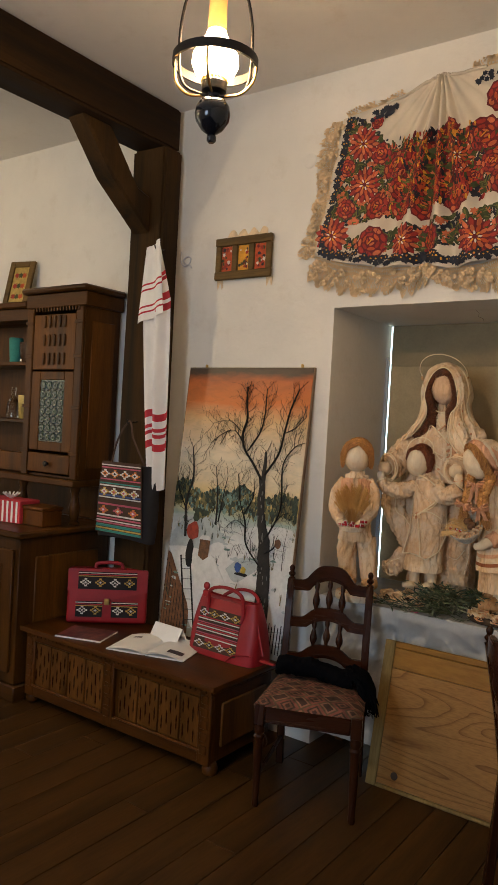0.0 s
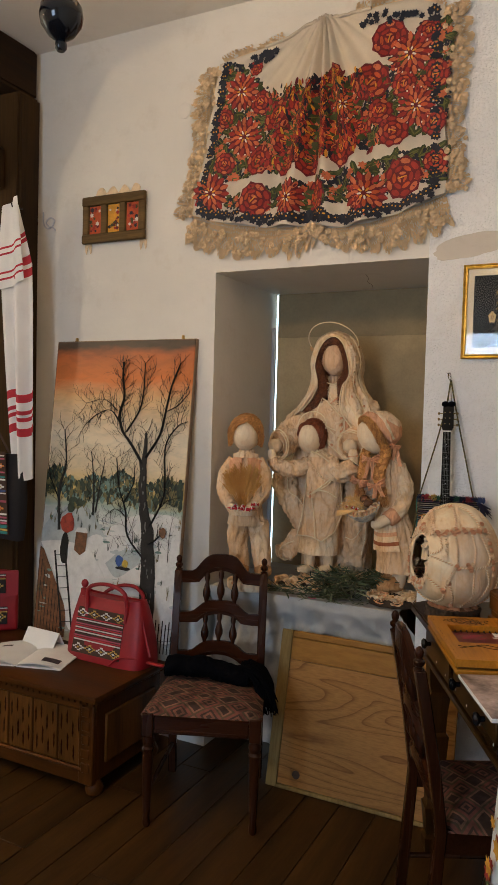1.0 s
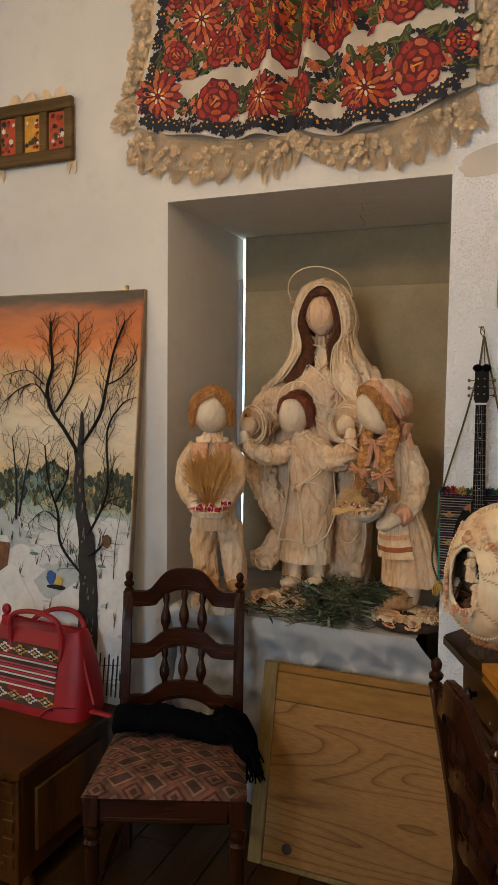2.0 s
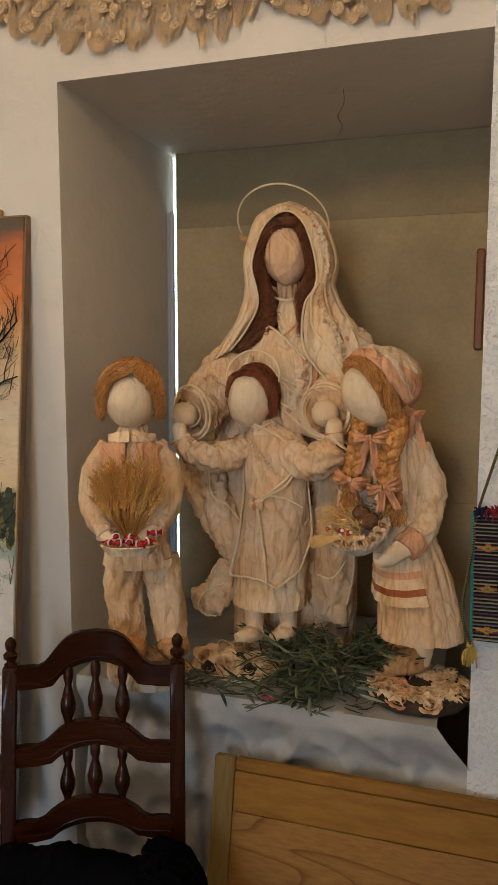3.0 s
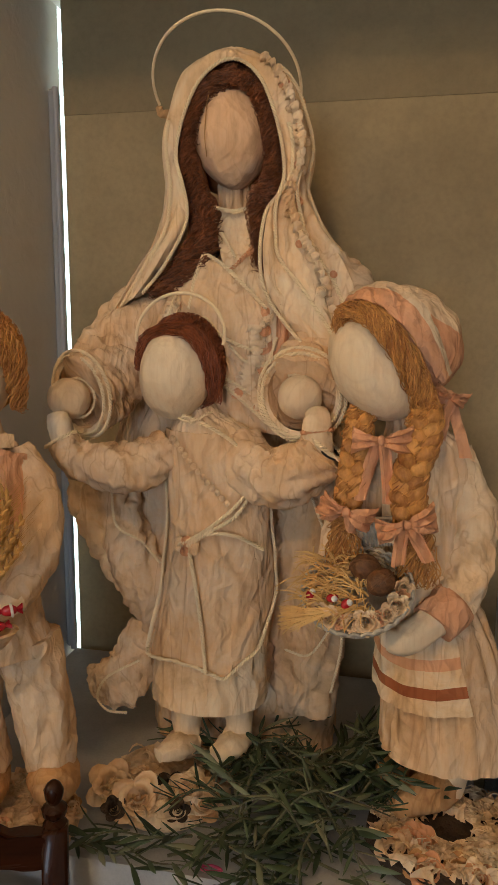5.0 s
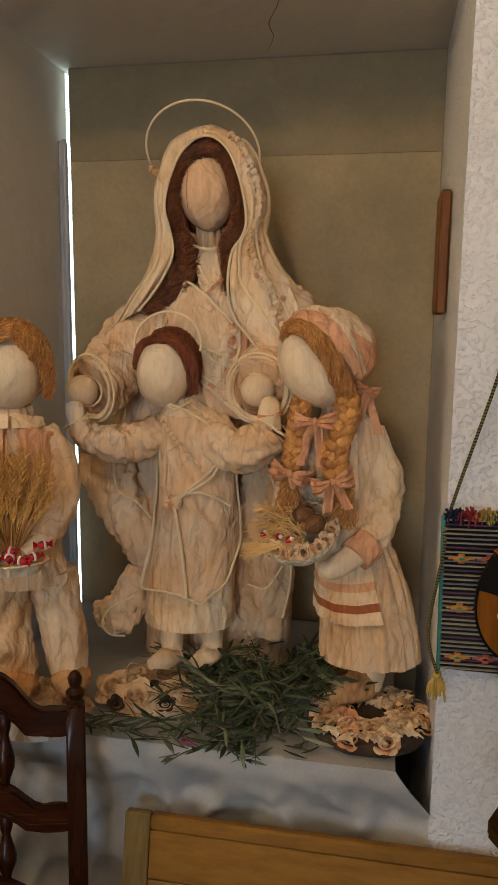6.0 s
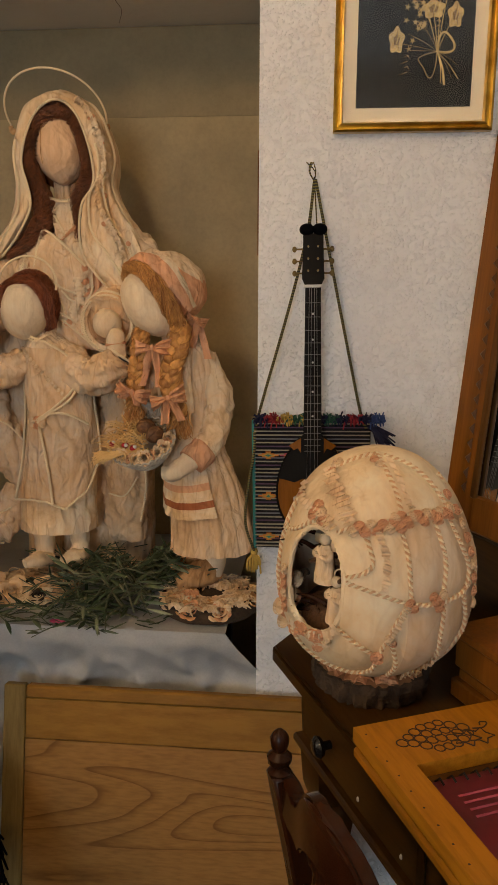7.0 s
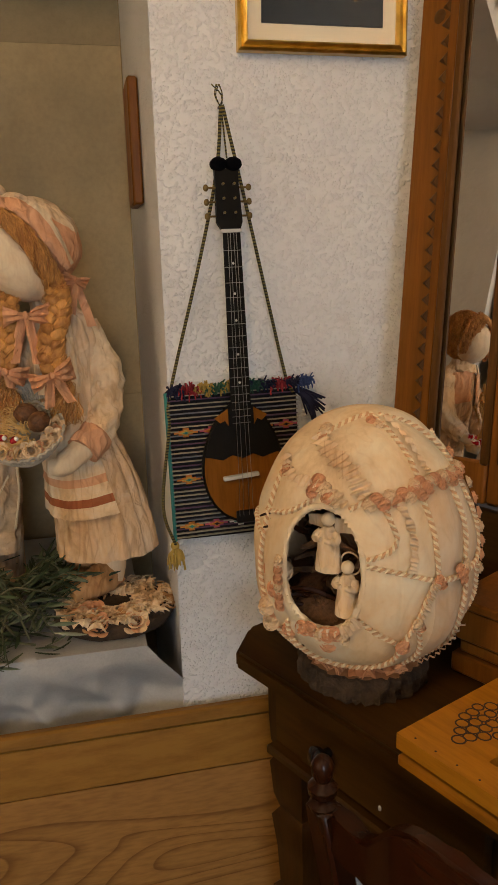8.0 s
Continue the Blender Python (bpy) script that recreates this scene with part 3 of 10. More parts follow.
def cloth(u, v):
    # u along the front from the left, v from the back over the edge and down
    x = -1.725 + 0.865 * u
    if v < 0.5:
        y = 3.8 - (3.8 - 3.175) * v * 2
        z = TT - 0.004 + 0.002 * noise.noise(Vector((x * 9, y * 9, 0)))
    else:
        d = (v - 0.5) * 2
        drop = 0.67 + 0.04 * noise.noise(Vector((u * 3, 1, 0)))
        z = TT - 0.004 - drop * d
        fold = 0.022 * math.sin(u * 17 + 1.2) * d + 0.01 * math.sin(u * 39) * d * d
        crumple = abs(noise.noise(Vector((u * 8, d * 5, 2)))) + 0.5 * abs(noise.noise(Vector((u * 19 + d * 6, d * 9, 5))))
        y = 3.172 - 0.008 * min(1, d * 14) + 0.036 * min(1, max(0, (d - 0.05) / 0.13)) - fold * 0.8 + 0.05 * crumple * min(1, d * 5)
        x += (0.075 * min(1.0, d / 0.17) + 0.05 * d) * max(0.0, (u - 0.62) / 0.38) ** 1.5
    return Vector((x, y, z))


sheet(bm, cloth, 120, 110)
plain("niche linen", (0.5, 0.49, 0.465), 0.85, vary=0.22, scale=7, grain=220, relief=0.35, dist=0.0008)
solid("tablecloth", bm, "niche linen", "pale grey linen cloth draped over the niche table", "tablecloth", angle=80)

# ---- husk dolls in the niche ----
def fibre(name, c, rough=0.75, vary=0.38, along=2, relief=0.35, streak=150.0, crease=1.0):
    """Dried maize husk: fine fibres, soft stains and sharp wrinkles."""
    mat, nt, bsdf = node_mat(name)
    s = [1.0, 1.0, 1.0]
    s[along] = 0.06
    a = nd(nt, "ShaderNodeTexNoise", Scale=streak, Detail=4.0, Roughness=0.6, Distortion=0.5)
    b = nd(nt, "ShaderNodeTexNoise", Scale=7.0, Detail=6.0, Roughness=0.68, Distortion=0.6)
    nt.links.new(mapped(nt, tuple(s)), a.inputs["Vector"]), nt.links.new(mapped(nt, (1, 1, 1)), b.inputs["Vector"])
    k = vary / 0.38
    stain = ramp(nt, b.outputs[0], [(0.28, tuple(q * (1 - f * k) for q, f in zip(c, (0.3, 0.46, 0.6)))), (0.44, tuple(q * (1 - f * k) for q, f in zip(c, (0.03, 0.13, 0.25)))), (0.56, c), (0.74, tuple(min(1, q * (1 + f * k)) for q, f in zip(c, (0.05, 0.16, 0.3))))])
    lines = ramp(nt, a.outputs[0], [(0.3, (0.66, 0.58, 0.48)), (0.55, (1, 1, 1))])
    col = mixc(nt, 0.2, stain, lines, "MULTIPLY")
    big = nd(nt, "ShaderNodeTexNoise", Scale=9.0, Detail=3.0, Roughness=0.6, Distortion=0.4)
    nt.links.new(mapped(nt, (1, 1, 0.6)), big.inputs["Vector"])
    blush = ramp(nt, big.outputs[0], [(0.36, (0.9, 0.76, 0.6)), (0.5, (1, 1, 1)), (0.64, (1, 1.0, 1.0)), (0.72, (0.84, 0.8, 0.78))])
    col = mixc(nt, 0.7 * k, col, blush, "MULTIPLY")
    sw = [1.0, 1.0, 1.0]
    sw[along] = 0.2
    w = nd(nt, "ShaderNodeTexNoise", Scale=13.0, Detail=3.0, Roughness=0.5, Distortion=0.9)
    nt.links.new(mapped(nt, tuple(sw)), w.inputs["Vector"])
    off = nt.nodes.new("ShaderNodeMath")
    off.operation = "SUBTRACT"
    off.inputs[1].default_value = 0.5
    mag = nt.nodes.new("ShaderNodeMath")
    mag.operation = "ABSOLUTE"
    nt.links.new(w.outputs[0], off.inputs[0]), nt.links.new(off.outputs[0], mag.inputs[0])
    # thin brown lines put the shade of creases into the husk colour
    crease_shade = ramp(nt, mag.outputs[0], [(0.0, (0.5, 0.33, 0.22)), (0.02, (1, 1, 1))])
    nt.links.new(mixc(nt, 0.34 * crease, col, crease_shade, "MULTIPLY"), bsdf.inputs["Base Color"])
    bsdf.inputs["Roughness"].default_value = rough
    bsdf.inputs["Specular IOR Level"].default_value = 0.25
    # crumpled facets with sharp folds between them
    warp = nd(nt, "ShaderNodeTexNoise", Scale=11.0, Detail=2.0)
    nt.links.new(mapped(nt, (1, 1, 1)), warp.inputs["Vector"])
    push = nt.nodes.new("ShaderNodeVectorMath")
    push.operation = "MULTIPLY_ADD"
    push.inputs[1].default_value = (0.09, 0.09, 0.09)
    nt.links.new(warp.outputs["Color"], push.inputs[0]), nt.links.new(mapped(nt, tuple(sw)), push.inputs[2])
    last = None
    for scale, dist in ((34.0, 0.012), (80.0, 0.005)):
        cell = nd(nt, "ShaderNodeTexVoronoi", Scale=scale)
        nt.links.new(push.outputs[0], cell.inputs["Vector"])
        b1 = nt.nodes.new("ShaderNodeBump")
        b1.inputs["Strength"].default_value, b1.inputs["Distance"].default_value = min(1.0, 0.6 * crease), dist
        nt.links.new(cell.outputs["Distance"], b1.inputs["Height"])
        if last is not None:
            nt.links.new(last.outputs[0], b1.inputs["Normal"])
        last = b1
    b2 = nt.nodes.new("ShaderNodeBump")
    b2.inputs["Strength"].default_value, b2.inputs["Distance"].default_value = relief, 0.002
    nt.links.new(a.outputs[0], b2.inputs["Height"]), nt.links.new(last.outputs[0], b2.inputs["Normal"])
    nt.links.new(b2.outputs[0], bsdf.inputs["Normal"])
    MATS[name] = mat
    return mat


fibre("husk", (0.8, 0.6, 0.4))
fibre("pale husk", (0.86, 0.69, 0.48))
fibre("smooth husk", (0.85, 0.69, 0.48), 0.6, 0.2, 2, 0.25, 130, 0.32)
fibre("warm husk", (0.84, 0.6, 0.4), 0.6, 0.3, 2, 0.3, 110, 0.42)
fibre("peach husk", (0.78, 0.42, 0.24), 0.7, 0.25)
fibre("rust husk", (0.4, 0.13, 0.05), 0.7, 0.3)
fibre("ochre husk", (0.6, 0.35, 0.16), 0.7, 0.3)
fibre("straw", (0.6, 0.35, 0.11), 0.6, 0.3, 2, 0.3, 70.0, 0.0)
fibre("cord", (0.9, 0.76, 0.52), 0.7, 0.12, crease=0.0)


def hair(name, dark, light):
    """Frizzy fibre, each lock its own shade."""
    mat, nt, bsdf = node_mat(name)
    geo = nt.nodes.new("ShaderNodeNewGeometry")
    n = nd(nt, "ShaderNodeTexNoise", Scale=60.0, Detail=4.0, Roughness=0.7)
    nt.links.new(mapped(nt, (1, 1, 0.4)), n.inputs["Vector"])
    col = mixc(nt, 0.45, ramp(nt, geo.outputs["Random Per Island"], [(0.0, dark), (1.0, light)]), ramp(nt, n.outputs[0], [(0.35, dark), (0.65, light)]))
    nt.links.new(col, bsdf.inputs["Base Color"])
    bsdf.inputs["Roughness"].default_value = 0.55
    bump(nt, bsdf, n.outputs[0], 0.8, 0.004)
    MATS[name] = mat


hair("dark hair", (0.03, 0.009, 0.004), (0.36, 0.115, 0.035))
hair("auburn hair", (0.07, 0.014, 0.006), (0.42, 0.12, 0.04))
hair("ginger hair", (0.24, 0.075, 0.015), (0.85, 0.43, 0.12))
plain("sleeve shade", (0.05, 0.04, 0.03), 0.95)
plain("red candy", (0.5, 0.02, 0.03), 0.25, vary=0.2)
plain("white candy", (0.8, 0.76, 0.72), 0.3, vary=0.1)
plain("bark", (0.075, 0.043, 0.022), 0.9, vary=0.6, scale=30, grain=90, relief=0.9, dist=0.006)
plain("cut wood", (0.4, 0.19, 0.08), 0.7, vary=0.3, scale=30)
DOLL = ["husk", "smooth husk", "dark hair", "peach husk", "sleeve shade", "cord", "ochre husk", "rust husk", "pale husk", "auburn hair", "ginger hair", "warm husk", "pale husk", "peach husk"]
HUSK, FACE, DARKHAIR, PEACH, SHADOW, CORD, OCHRE, RUST, PALE, AUBURN, GINGER, WARM, CREAM, BLUSH = range(14)


def robe(bm, rings, mi=HUSK, pleats=14, amp=0.05, n=6, seg=48, seed=0, cap=True, twist=0.0):
    """A garment through rings (x, y, z, rx, ry), gathered in uneven pleats."""
    n, seg = (n * 2, seg * 3) if seg > 40 else (n, seg)
    path = smooth_path([(r[0], r[1], r[2]) for r in rings], n)
    size = smooth_path([(r[3], r[4], 0) for r in rings], n)
    out = []
    for i, (p, s) in enumerate(zip(path, size)):
        f = i / (len(path) - 1)
        ring = []
        for k in range(seg):
            a = 2 * math.pi * k / seg
            w = amp * (0.35 + 0.65 * f) * (2.2 * abs(math.sin(pleats * a / 2 + twist * f + 2.5 * noise.noise(Vector((math.cos(a) * 1.5, math.sin(a) * 1.5, f * 2 + seed))))) - 1.4)
            w += amp * 0.8 * noise.noise(Vector((math.cos(a) * 4, math.sin(a) * 4, f * 5 + seed)))
            ring.append(p + Vector((math.cos(a) * s.x * (1 + w), math.sin(a) * s.y * (1 + w), 0)))
        out.append(ring)
    loft(bm, out, mi, cap)


def limb(bm, pts, r, mi=HUSK, seg=18, n=6, amp=0.09, flat=1.0, seed=0.0):
    """A stuffed sleeve or leg with crinkles across and along it."""
    n, seg = (n * 2, seg * 2) if seg > 15 else (n, seg)
    p = smooth_path(pts, n)
    m = len(p)
    rr = [float(np.interp(i / (m - 1), np.linspace(0, 1, len(r)), r)) for i in range(m)]
    rings, up = [], None
    for i, q in enumerate(p):
        d = (p[min(i + 1, m - 1)] - p[max(i - 1, 0)]).normalized()
        if up is None:
            up = Vector((0, -1, 0)) if abs(d.y) < 0.8 else Vector((0, 0, 1))
        side = d.cross(up).normalized()
        up = side.cross(d).normalized()
        ring = []
        for k in range(seg):
            a = 2 * math.pi * k / seg
            w = 1 + amp * noise.noise(Vector((math.cos(a) * 2.2, math.sin(a) * 2.2, i * 0.35 + seed))) + amp * 0.6 * (2 * abs(math.sin(3 * a + i * 0.16 + seed + noise.noise(Vector((i * 0.2, seed, 0))))) - 1.2)
            ring.append(q + (side * math.cos(a) + up * math.sin(a) * flat) * rr[i] * w)
        rings.append(ring)
    loft(bm, rings, mi)


def cord(bm, pts, r=0.0035, n=5, mi=CORD, pitch=0.014, second=None):
    """A twisted cord of two strands along a path."""
    p = smooth_path(pts, n)
    r, pitch = r * 0.64, pitch * 0.72
    fine = []
    for a, b in zip(p, p[1:]):
        k = max(1, int((b - a).length / (pitch / 5)))
        fine += [a.lerp(b, j / k) for j in range(k)]
    fine.append(p[-1])
    up = Vector((0, -1, 0))
    for ph in (0, math.pi):
        out, dist = [], 0.0
        for i, q in enumerate(fine):
            d = (fine[min(i + 1, len(fine) - 1)] - fine[max(i - 1, 0)]).normalized()
            side = d.cross(up if abs(d.dot(up)) < 0.95 else Vector((1, 0, 0))).normalized()
            u2 = side.cross(d)
            if i:
                dist += (q - fine[i - 1]).length
            a = 2 * math.pi * dist / pitch + ph
            out.append(q + (side * math.cos(a) + u2 * math.sin(a)) * r * 0.68)
        tube(bm, out, r * 0.66, 5, mi if second is None or not ph else second)


def curls(bm, guides, count, r, mi, spread, seed=0, amp=0.005, part_len=0.45, turns=4.0):
    """Loose frizzy locks lying between guide paths."""
    rd = random.Random(seed)
    fine = [smooth_path(g, 6) for g in guides]
    m = min(len(f) for f in fine)
    for _ in range(count):
        g = rd.random() * (len(fine) - 1)
        i = min(int(g), len(fine) - 2)
        f = g - i
        f0 = rd.uniform(-0.1, 1 - part_len * 0.7)
        off = Vector((rd.uniform(-1, 1), rd.uniform(-1, 0.6), rd.uniform(-1, 1))) * spread
        ph, sp, am = rd.random() * 6, rd.uniform(0.6, 1.3) * turns, amp * rd.uniform(0.4, 1.2)
        pts = []
        for k in range(20):
            q = min(max(f0 + part_len * k / 19, 0), 1) * (m - 1)
            j = min(int(q), m - 2)
            c = fine[i][j].lerp(fine[i][j + 1], q - j).lerp(fine[i + 1][j].lerp(fine[i + 1][j + 1], q - j), f)
            t = k / 19 * 6.28 * sp * part_len + ph
            pts.append(c + off * 0.8 + Vector((math.sin(t), 0.7 * math.cos(t), 0.5 * math.cos(t * 0.8))) * am)
        tube(bm, pts, [r * 0.5, r, r, r * 0.3], 3, mi)


def fuzz(bm, c, rad, count, r, mi, seed, length=0.03, keep=None, amp=0.0022):
    """Short frizzy hair over a rounded scalp."""
    rd = random.Random(seed)
    c = Vector(c)
    for _ in range(count):
        n = Vector((rd.gauss(0, 1), rd.gauss(0, 1), rd.gauss(0, 1))).normalized()
        if keep and not keep(n):
            continue
        p = c + Vector((n.x * rad[0], n.y * rad[1], n.z * rad[2])) * rd.uniform(0.96, 1.06)
        d = Vector((0, 0, -1)) - n * n.dot(Vector((0, 0, -1))) + Vector((rd.uniform(-0.5, 0.5), rd.uniform(-0.5, 0.5), rd.uniform(-0.5, 0.5)))
        d = d.normalized() * length / 6
        ph = rd.random() * 6
        pts = []
        for k in range(7):
            q = p + d * k - c
            e = Vector((q.x / rad[0], q.y / rad[1], q.z / rad[2])).length
            pts.append(c + q / max(e, 0.3) + n * (0.0008 + 0.0018 * math.sin(k * 0.9 + ph)) + Vector((math.sin(k * 1.5 + ph), math.cos(k * 1.2 + ph), math.sin(k + ph))) * amp)
        tube(bm, pts, [r * 0.6, r, r, r * 0.3], 3, mi)


def ruffle(bm, pts, w, mi, side=(1, 0, 0), waves=26, lift=0.006):
    """A narrow gathered frill along a path."""
    p = smooth_path(pts, 10)
    m = len(p) - 1
    sv = Vector(side)

    def fn(u, v):
        i = min(int(u * m), m - 1)
        q = p[i].lerp(p[i + 1], u * m - i)
        a = u * waves * 6.28
        return q + sv * w * ((v - 0.5) * (1 + 0.4 * math.sin(a * 0.7)) + 0.25 * math.sin(a)) + Vector((0, -lift * (0.6 + 0.5 * math.sin(a + v * 1.5)), 0.25 * w * math.cos(a)))

    sheet(bm, fn, min(240, waves * 8), 4, mi)


def rosette(bm, c, r, facing=(0, -1, 0.3), mi=0, seed=0):
    """A ribbon of husk rolled into a small flat rose."""
    rot = Vector(facing).to_track_quat("Z", "Y").to_matrix().to_4x4()
    m = Matrix.Translation(c) @ rot @ Euler((0, 0, seed * 1.7)).to_matrix().to_4x4()
    turns, n = 2.6, 30

    def fn(u, v):
        a = u * turns * 2 * math.pi
        q = r * (0.1 + 0.9 * u ** 0.9)
        w = math.sin(v * math.pi)
        return m @ Vector((math.cos(a) * q * (1 + 0.12 * w * (1 - u) + 0.1 * v), math.sin(a) * q * (1 + 0.1 * v), r * ((0.55 - 0.35 * u) * w + 0.12 * math.sin(a * 1.5 + seed) * v - 0.15 * u)))

    sheet(bm, fn, n, 3, mi, 0)
    lathe(bm, [(r * 0.95, -r * 0.2), (r * 0.7, r * 0.02), (r * 0.3, r * 0.18), (0.0005, r * 0.2)], 10, mi, m)


def rose_into(bm, c, r, facing=(0, -1, 0.5), mi=0, seed=0, petals=7):
    """A rolled husk rose: a coiled heart and rings of cupped, curled petals."""
    rd = random.Random(seed)
    rot = Vector(facing).to_track_quat("Z", "Y").to_matrix().to_4x4()
    m = Matrix.Translation(c) @ rot @ Euler((0, 0, rd.random() * 6)).to_matrix().to_4x4()

    def coil(u, v):
        a = u * 4.2 * math.pi
        q = r * (0.06 + 0.36 * u) * (1 + 0.18 * v)
        return m @ Vector((math.cos(a) * q, math.sin(a) * q, r * (0.62 * v - 0.12 * u + 0.06 * math.sin(u * 17))))

    sheet(bm, coil, 26, 2, mi)
    for ring, (n, r0, r1, h, curl) in enumerate(((4, 0.42, 0.72, 0.5, 0.1), (5, 0.6, 1.02, 0.34, 0.26))):
        for k in range(n):
            a0 = 2 * math.pi * (k + 0.5 * ring) / n + rd.uniform(-0.2, 0.2)
            wid = math.pi * 1.2 / n

            def petal(u, v):
                w = (u - 0.5) * 2
                a = a0 + w * wid * (1 - 0.3 * v * v)
                q = r * (r0 * (1 - v) + r1 * v + curl * v * v * (1 - w * w))
                return m @ Vector((math.cos(a) * q, math.sin(a) * q, r * (h * math.sin(v * 1.9) * (1 - 0.25 * w * w) - 0.1 * ring)))

            sheet(bm, petal, 4, 4, mi)


def doll(name, bm, base, label, mats=DOLL, turn=0.0):
    """One mesh on its base, crumpled like dry husk and turned about its own axis."""
    bm.normal_update()
    soft = {HUSK, PALE, PEACH, OCHRE}
    moved = []
    for v in bm.verts:
        if v.link_faces and all(f.material_index in soft for f in v.link_faces):
            c = v.co
            w = noise.noise_vector(c * 9) * 0.5
            g = noise.voronoi(Vector((c.x * 24, c.y * 24, c.z * 6.5)) + w)[0]
            h = noise.voronoi(Vector((c.x * 60 + 9, c.y * 60, c.z * 16)) + w)[0]
            a, b = max(0.0, 1 - 3.2 * (g[1] - g[0])), max(0.0, 1 - 3.0 * (h[1] - h[0]))
            t = 0.62 if v.link_faces[0].material_index == PALE else 0.9
            moved.append((v, v.normal * t * (0.001 - 0.0038 * a - 0.0014 * b + 0.003 * noise.noise(Vector((c.x * 16, c.y * 16, c.z * 6))))))
        elif v.link_faces and v.link_faces[0].material_index == FACE:
            c = v.co
            moved.append((v, v.normal * (0.0032 * noise.noise(Vector((c.x * 26, c.y * 26, c.z * 9))) + 0.0012 * noise.noise(Vector((c.x * 90, c.y * 90, c.z * 14))))))
    for v, d in moved:
        v.co += d
    for v in bm.verts:
        v.co -= Vector(base)
    return solid(name, bm, mats, label, "doll", Matrix.Translation(base) @ Euler((0, 0, radians(turn))).to_matrix().to_4x4(), angle=60)


def arch(pts, n=8):
    return smooth_path([(x, 0, z) for x, z in pts], n)


def mother_doll():
    bm = B()
    cx, cy = -1.285, 3.52
    robe(bm, [(-1.268, 3.55, 0.765, 0.17, 0.11), (-1.263, 3.54, 0.898, 0.172, 0.11), (-1.260, 3.53, 1.011, 0.172, 0.11), (-1.277, 3.53, 1.100, 0.195, 0.105), (-1.298, 3.53, 1.217, 0.21, 0.1), (-1.298, 3.53, 1.330, 0.19, 0.095),
              (-1.279, cy, 1.439, 0.15, 0.09), (-1.277, cy, 1.528, 0.12, 0.08), (-1.273, cy, 1.597, 0.085, 0.066), (-1.273, cy, 1.649, 0.05, 0.046), (-1.277, cy, 1.682, 0.033, 0.034), (-1.279, cy, 1.732, 0.031, 0.032)], HUSK, 13, 0.05, 6, 60, 3)
    # pale chest, crossed bodice, cords and rows of small roses
    def front(x, z, lift=0.004):
        """A place on the front of the bodice."""
        q = float(np.interp(z, [1.33, 1.44, 1.53, 1.6, 1.65, 1.69], [3.405, 3.405, 3.41, 3.425, 3.445, 3.465]))
        return Vector((x, q + 2.2 * (x + 1.265) ** 2 - lift, z))

    def patch(top, bottom, mi, lift, fold=0.003, n=26):
        """A gathered piece between two edges of the bodice."""
        a, b = smooth_path([(x, 0, z) for x, z in top], 8), smooth_path([(x, 0, z) for x, z in bottom], 8)

        def fn(u, v):
            i = min(len(a) - 2, int(u * (len(a) - 1)))
            f = u * (len(a) - 1) - i
            q = a[i].lerp(a[i + 1], f).lerp(b[i].lerp(b[i + 1], f), v)
            return front(q.x, q.z, lift + fold * abs(math.sin(u * 13 + 2.5 * noise.noise(Vector((u * 3, v * 2, lift * 90))))) + 0.006 * math.sin(math.pi * v))

        sheet(bm, fn, n, n, mi)

    patch([(-1.302, 1.688), (-1.268, 1.68), (-1.236, 1.687)], [(-1.275, 1.59), (-1.235, 1.57), (-1.2, 1.56)], PALE, 0.004, 0.0015)
    patch([(-1.236, 1.62), (-1.215, 1.6), (-1.195, 1.57)], [(-1.262, 1.59), (-1.225, 1.54), (-1.19, 1.46)], PALE, 0.008)
    patch([(-1.307, 1.615), (-1.261, 1.585), (-1.206, 1.533)], [(-1.335, 1.51), (-1.28, 1.47), (-1.215, 1.44)], HUSK, 0.014, 0.0015)
    patch([(-1.39, 1.57), (-1.35, 1.6), (-1.31, 1.615)], [(-1.41, 1.46), (-1.37, 1.45), (-1.33, 1.46)], HUSK, 0.008, 0.006)
    patch([(-1.335, 1.52), (-1.28, 1.475), (-1.2, 1.445)], [(-1.32, 1.36), (-1.25, 1.35), (-1.17, 1.34)], HUSK, 0.006, 0.007)
    patch([(-1.205, 1.535), (-1.18, 1.53), (-1.15, 1.53)], [(-1.215, 1.36), (-1.17, 1.35), (-1.12, 1.36)], PEACH, 0.003, 0.008)
    for path, r, mi in (([(-1.307, 1.616), (-1.283, 1.603), (-1.261, 1.586), (-1.234, 1.561), (-1.206, 1.533)], 0.0045, CORD),
                        ([(-1.23, 1.621), (-1.247, 1.604), (-1.263, 1.588)], 0.006, PEACH),
                        ([(-1.300, 1.687), (-1.268, 1.679), (-1.238, 1.686)], 0.0045, CORD), ([(-1.295, 1.667), (-1.275, 1.637), (-1.256, 1.608)], 0.0035, CORD),
                        ([(-1.307, 1.613), (-1.319, 1.575), (-1.323, 1.545), (-1.334, 1.511)], 0.0045, CORD), ([(-1.345, 1.59), (-1.352, 1.55), (-1.37, 1.5)], 0.004, CORD),
                        ([(-1.30, 1.52), (-1.27, 1.49), (-1.235, 1.475), (-1.21, 1.47)], 0.0045, CORD), ([(-1.26, 1.478), (-1.236, 1.455), (-1.205, 1.45), (-1.19, 1.49)], 0.0035, CORD),
                        ([(-1.285, 1.43), (-1.245, 1.4), (-1.2, 1.36)], 0.0045, CORD), ([(-1.3, 1.445), (-1.25, 1.42), (-1.19, 1.385)], 0.0045, CORD)):
        cord(bm, [front(x, z, 0.021) for x, z in path], r, mi=mi)
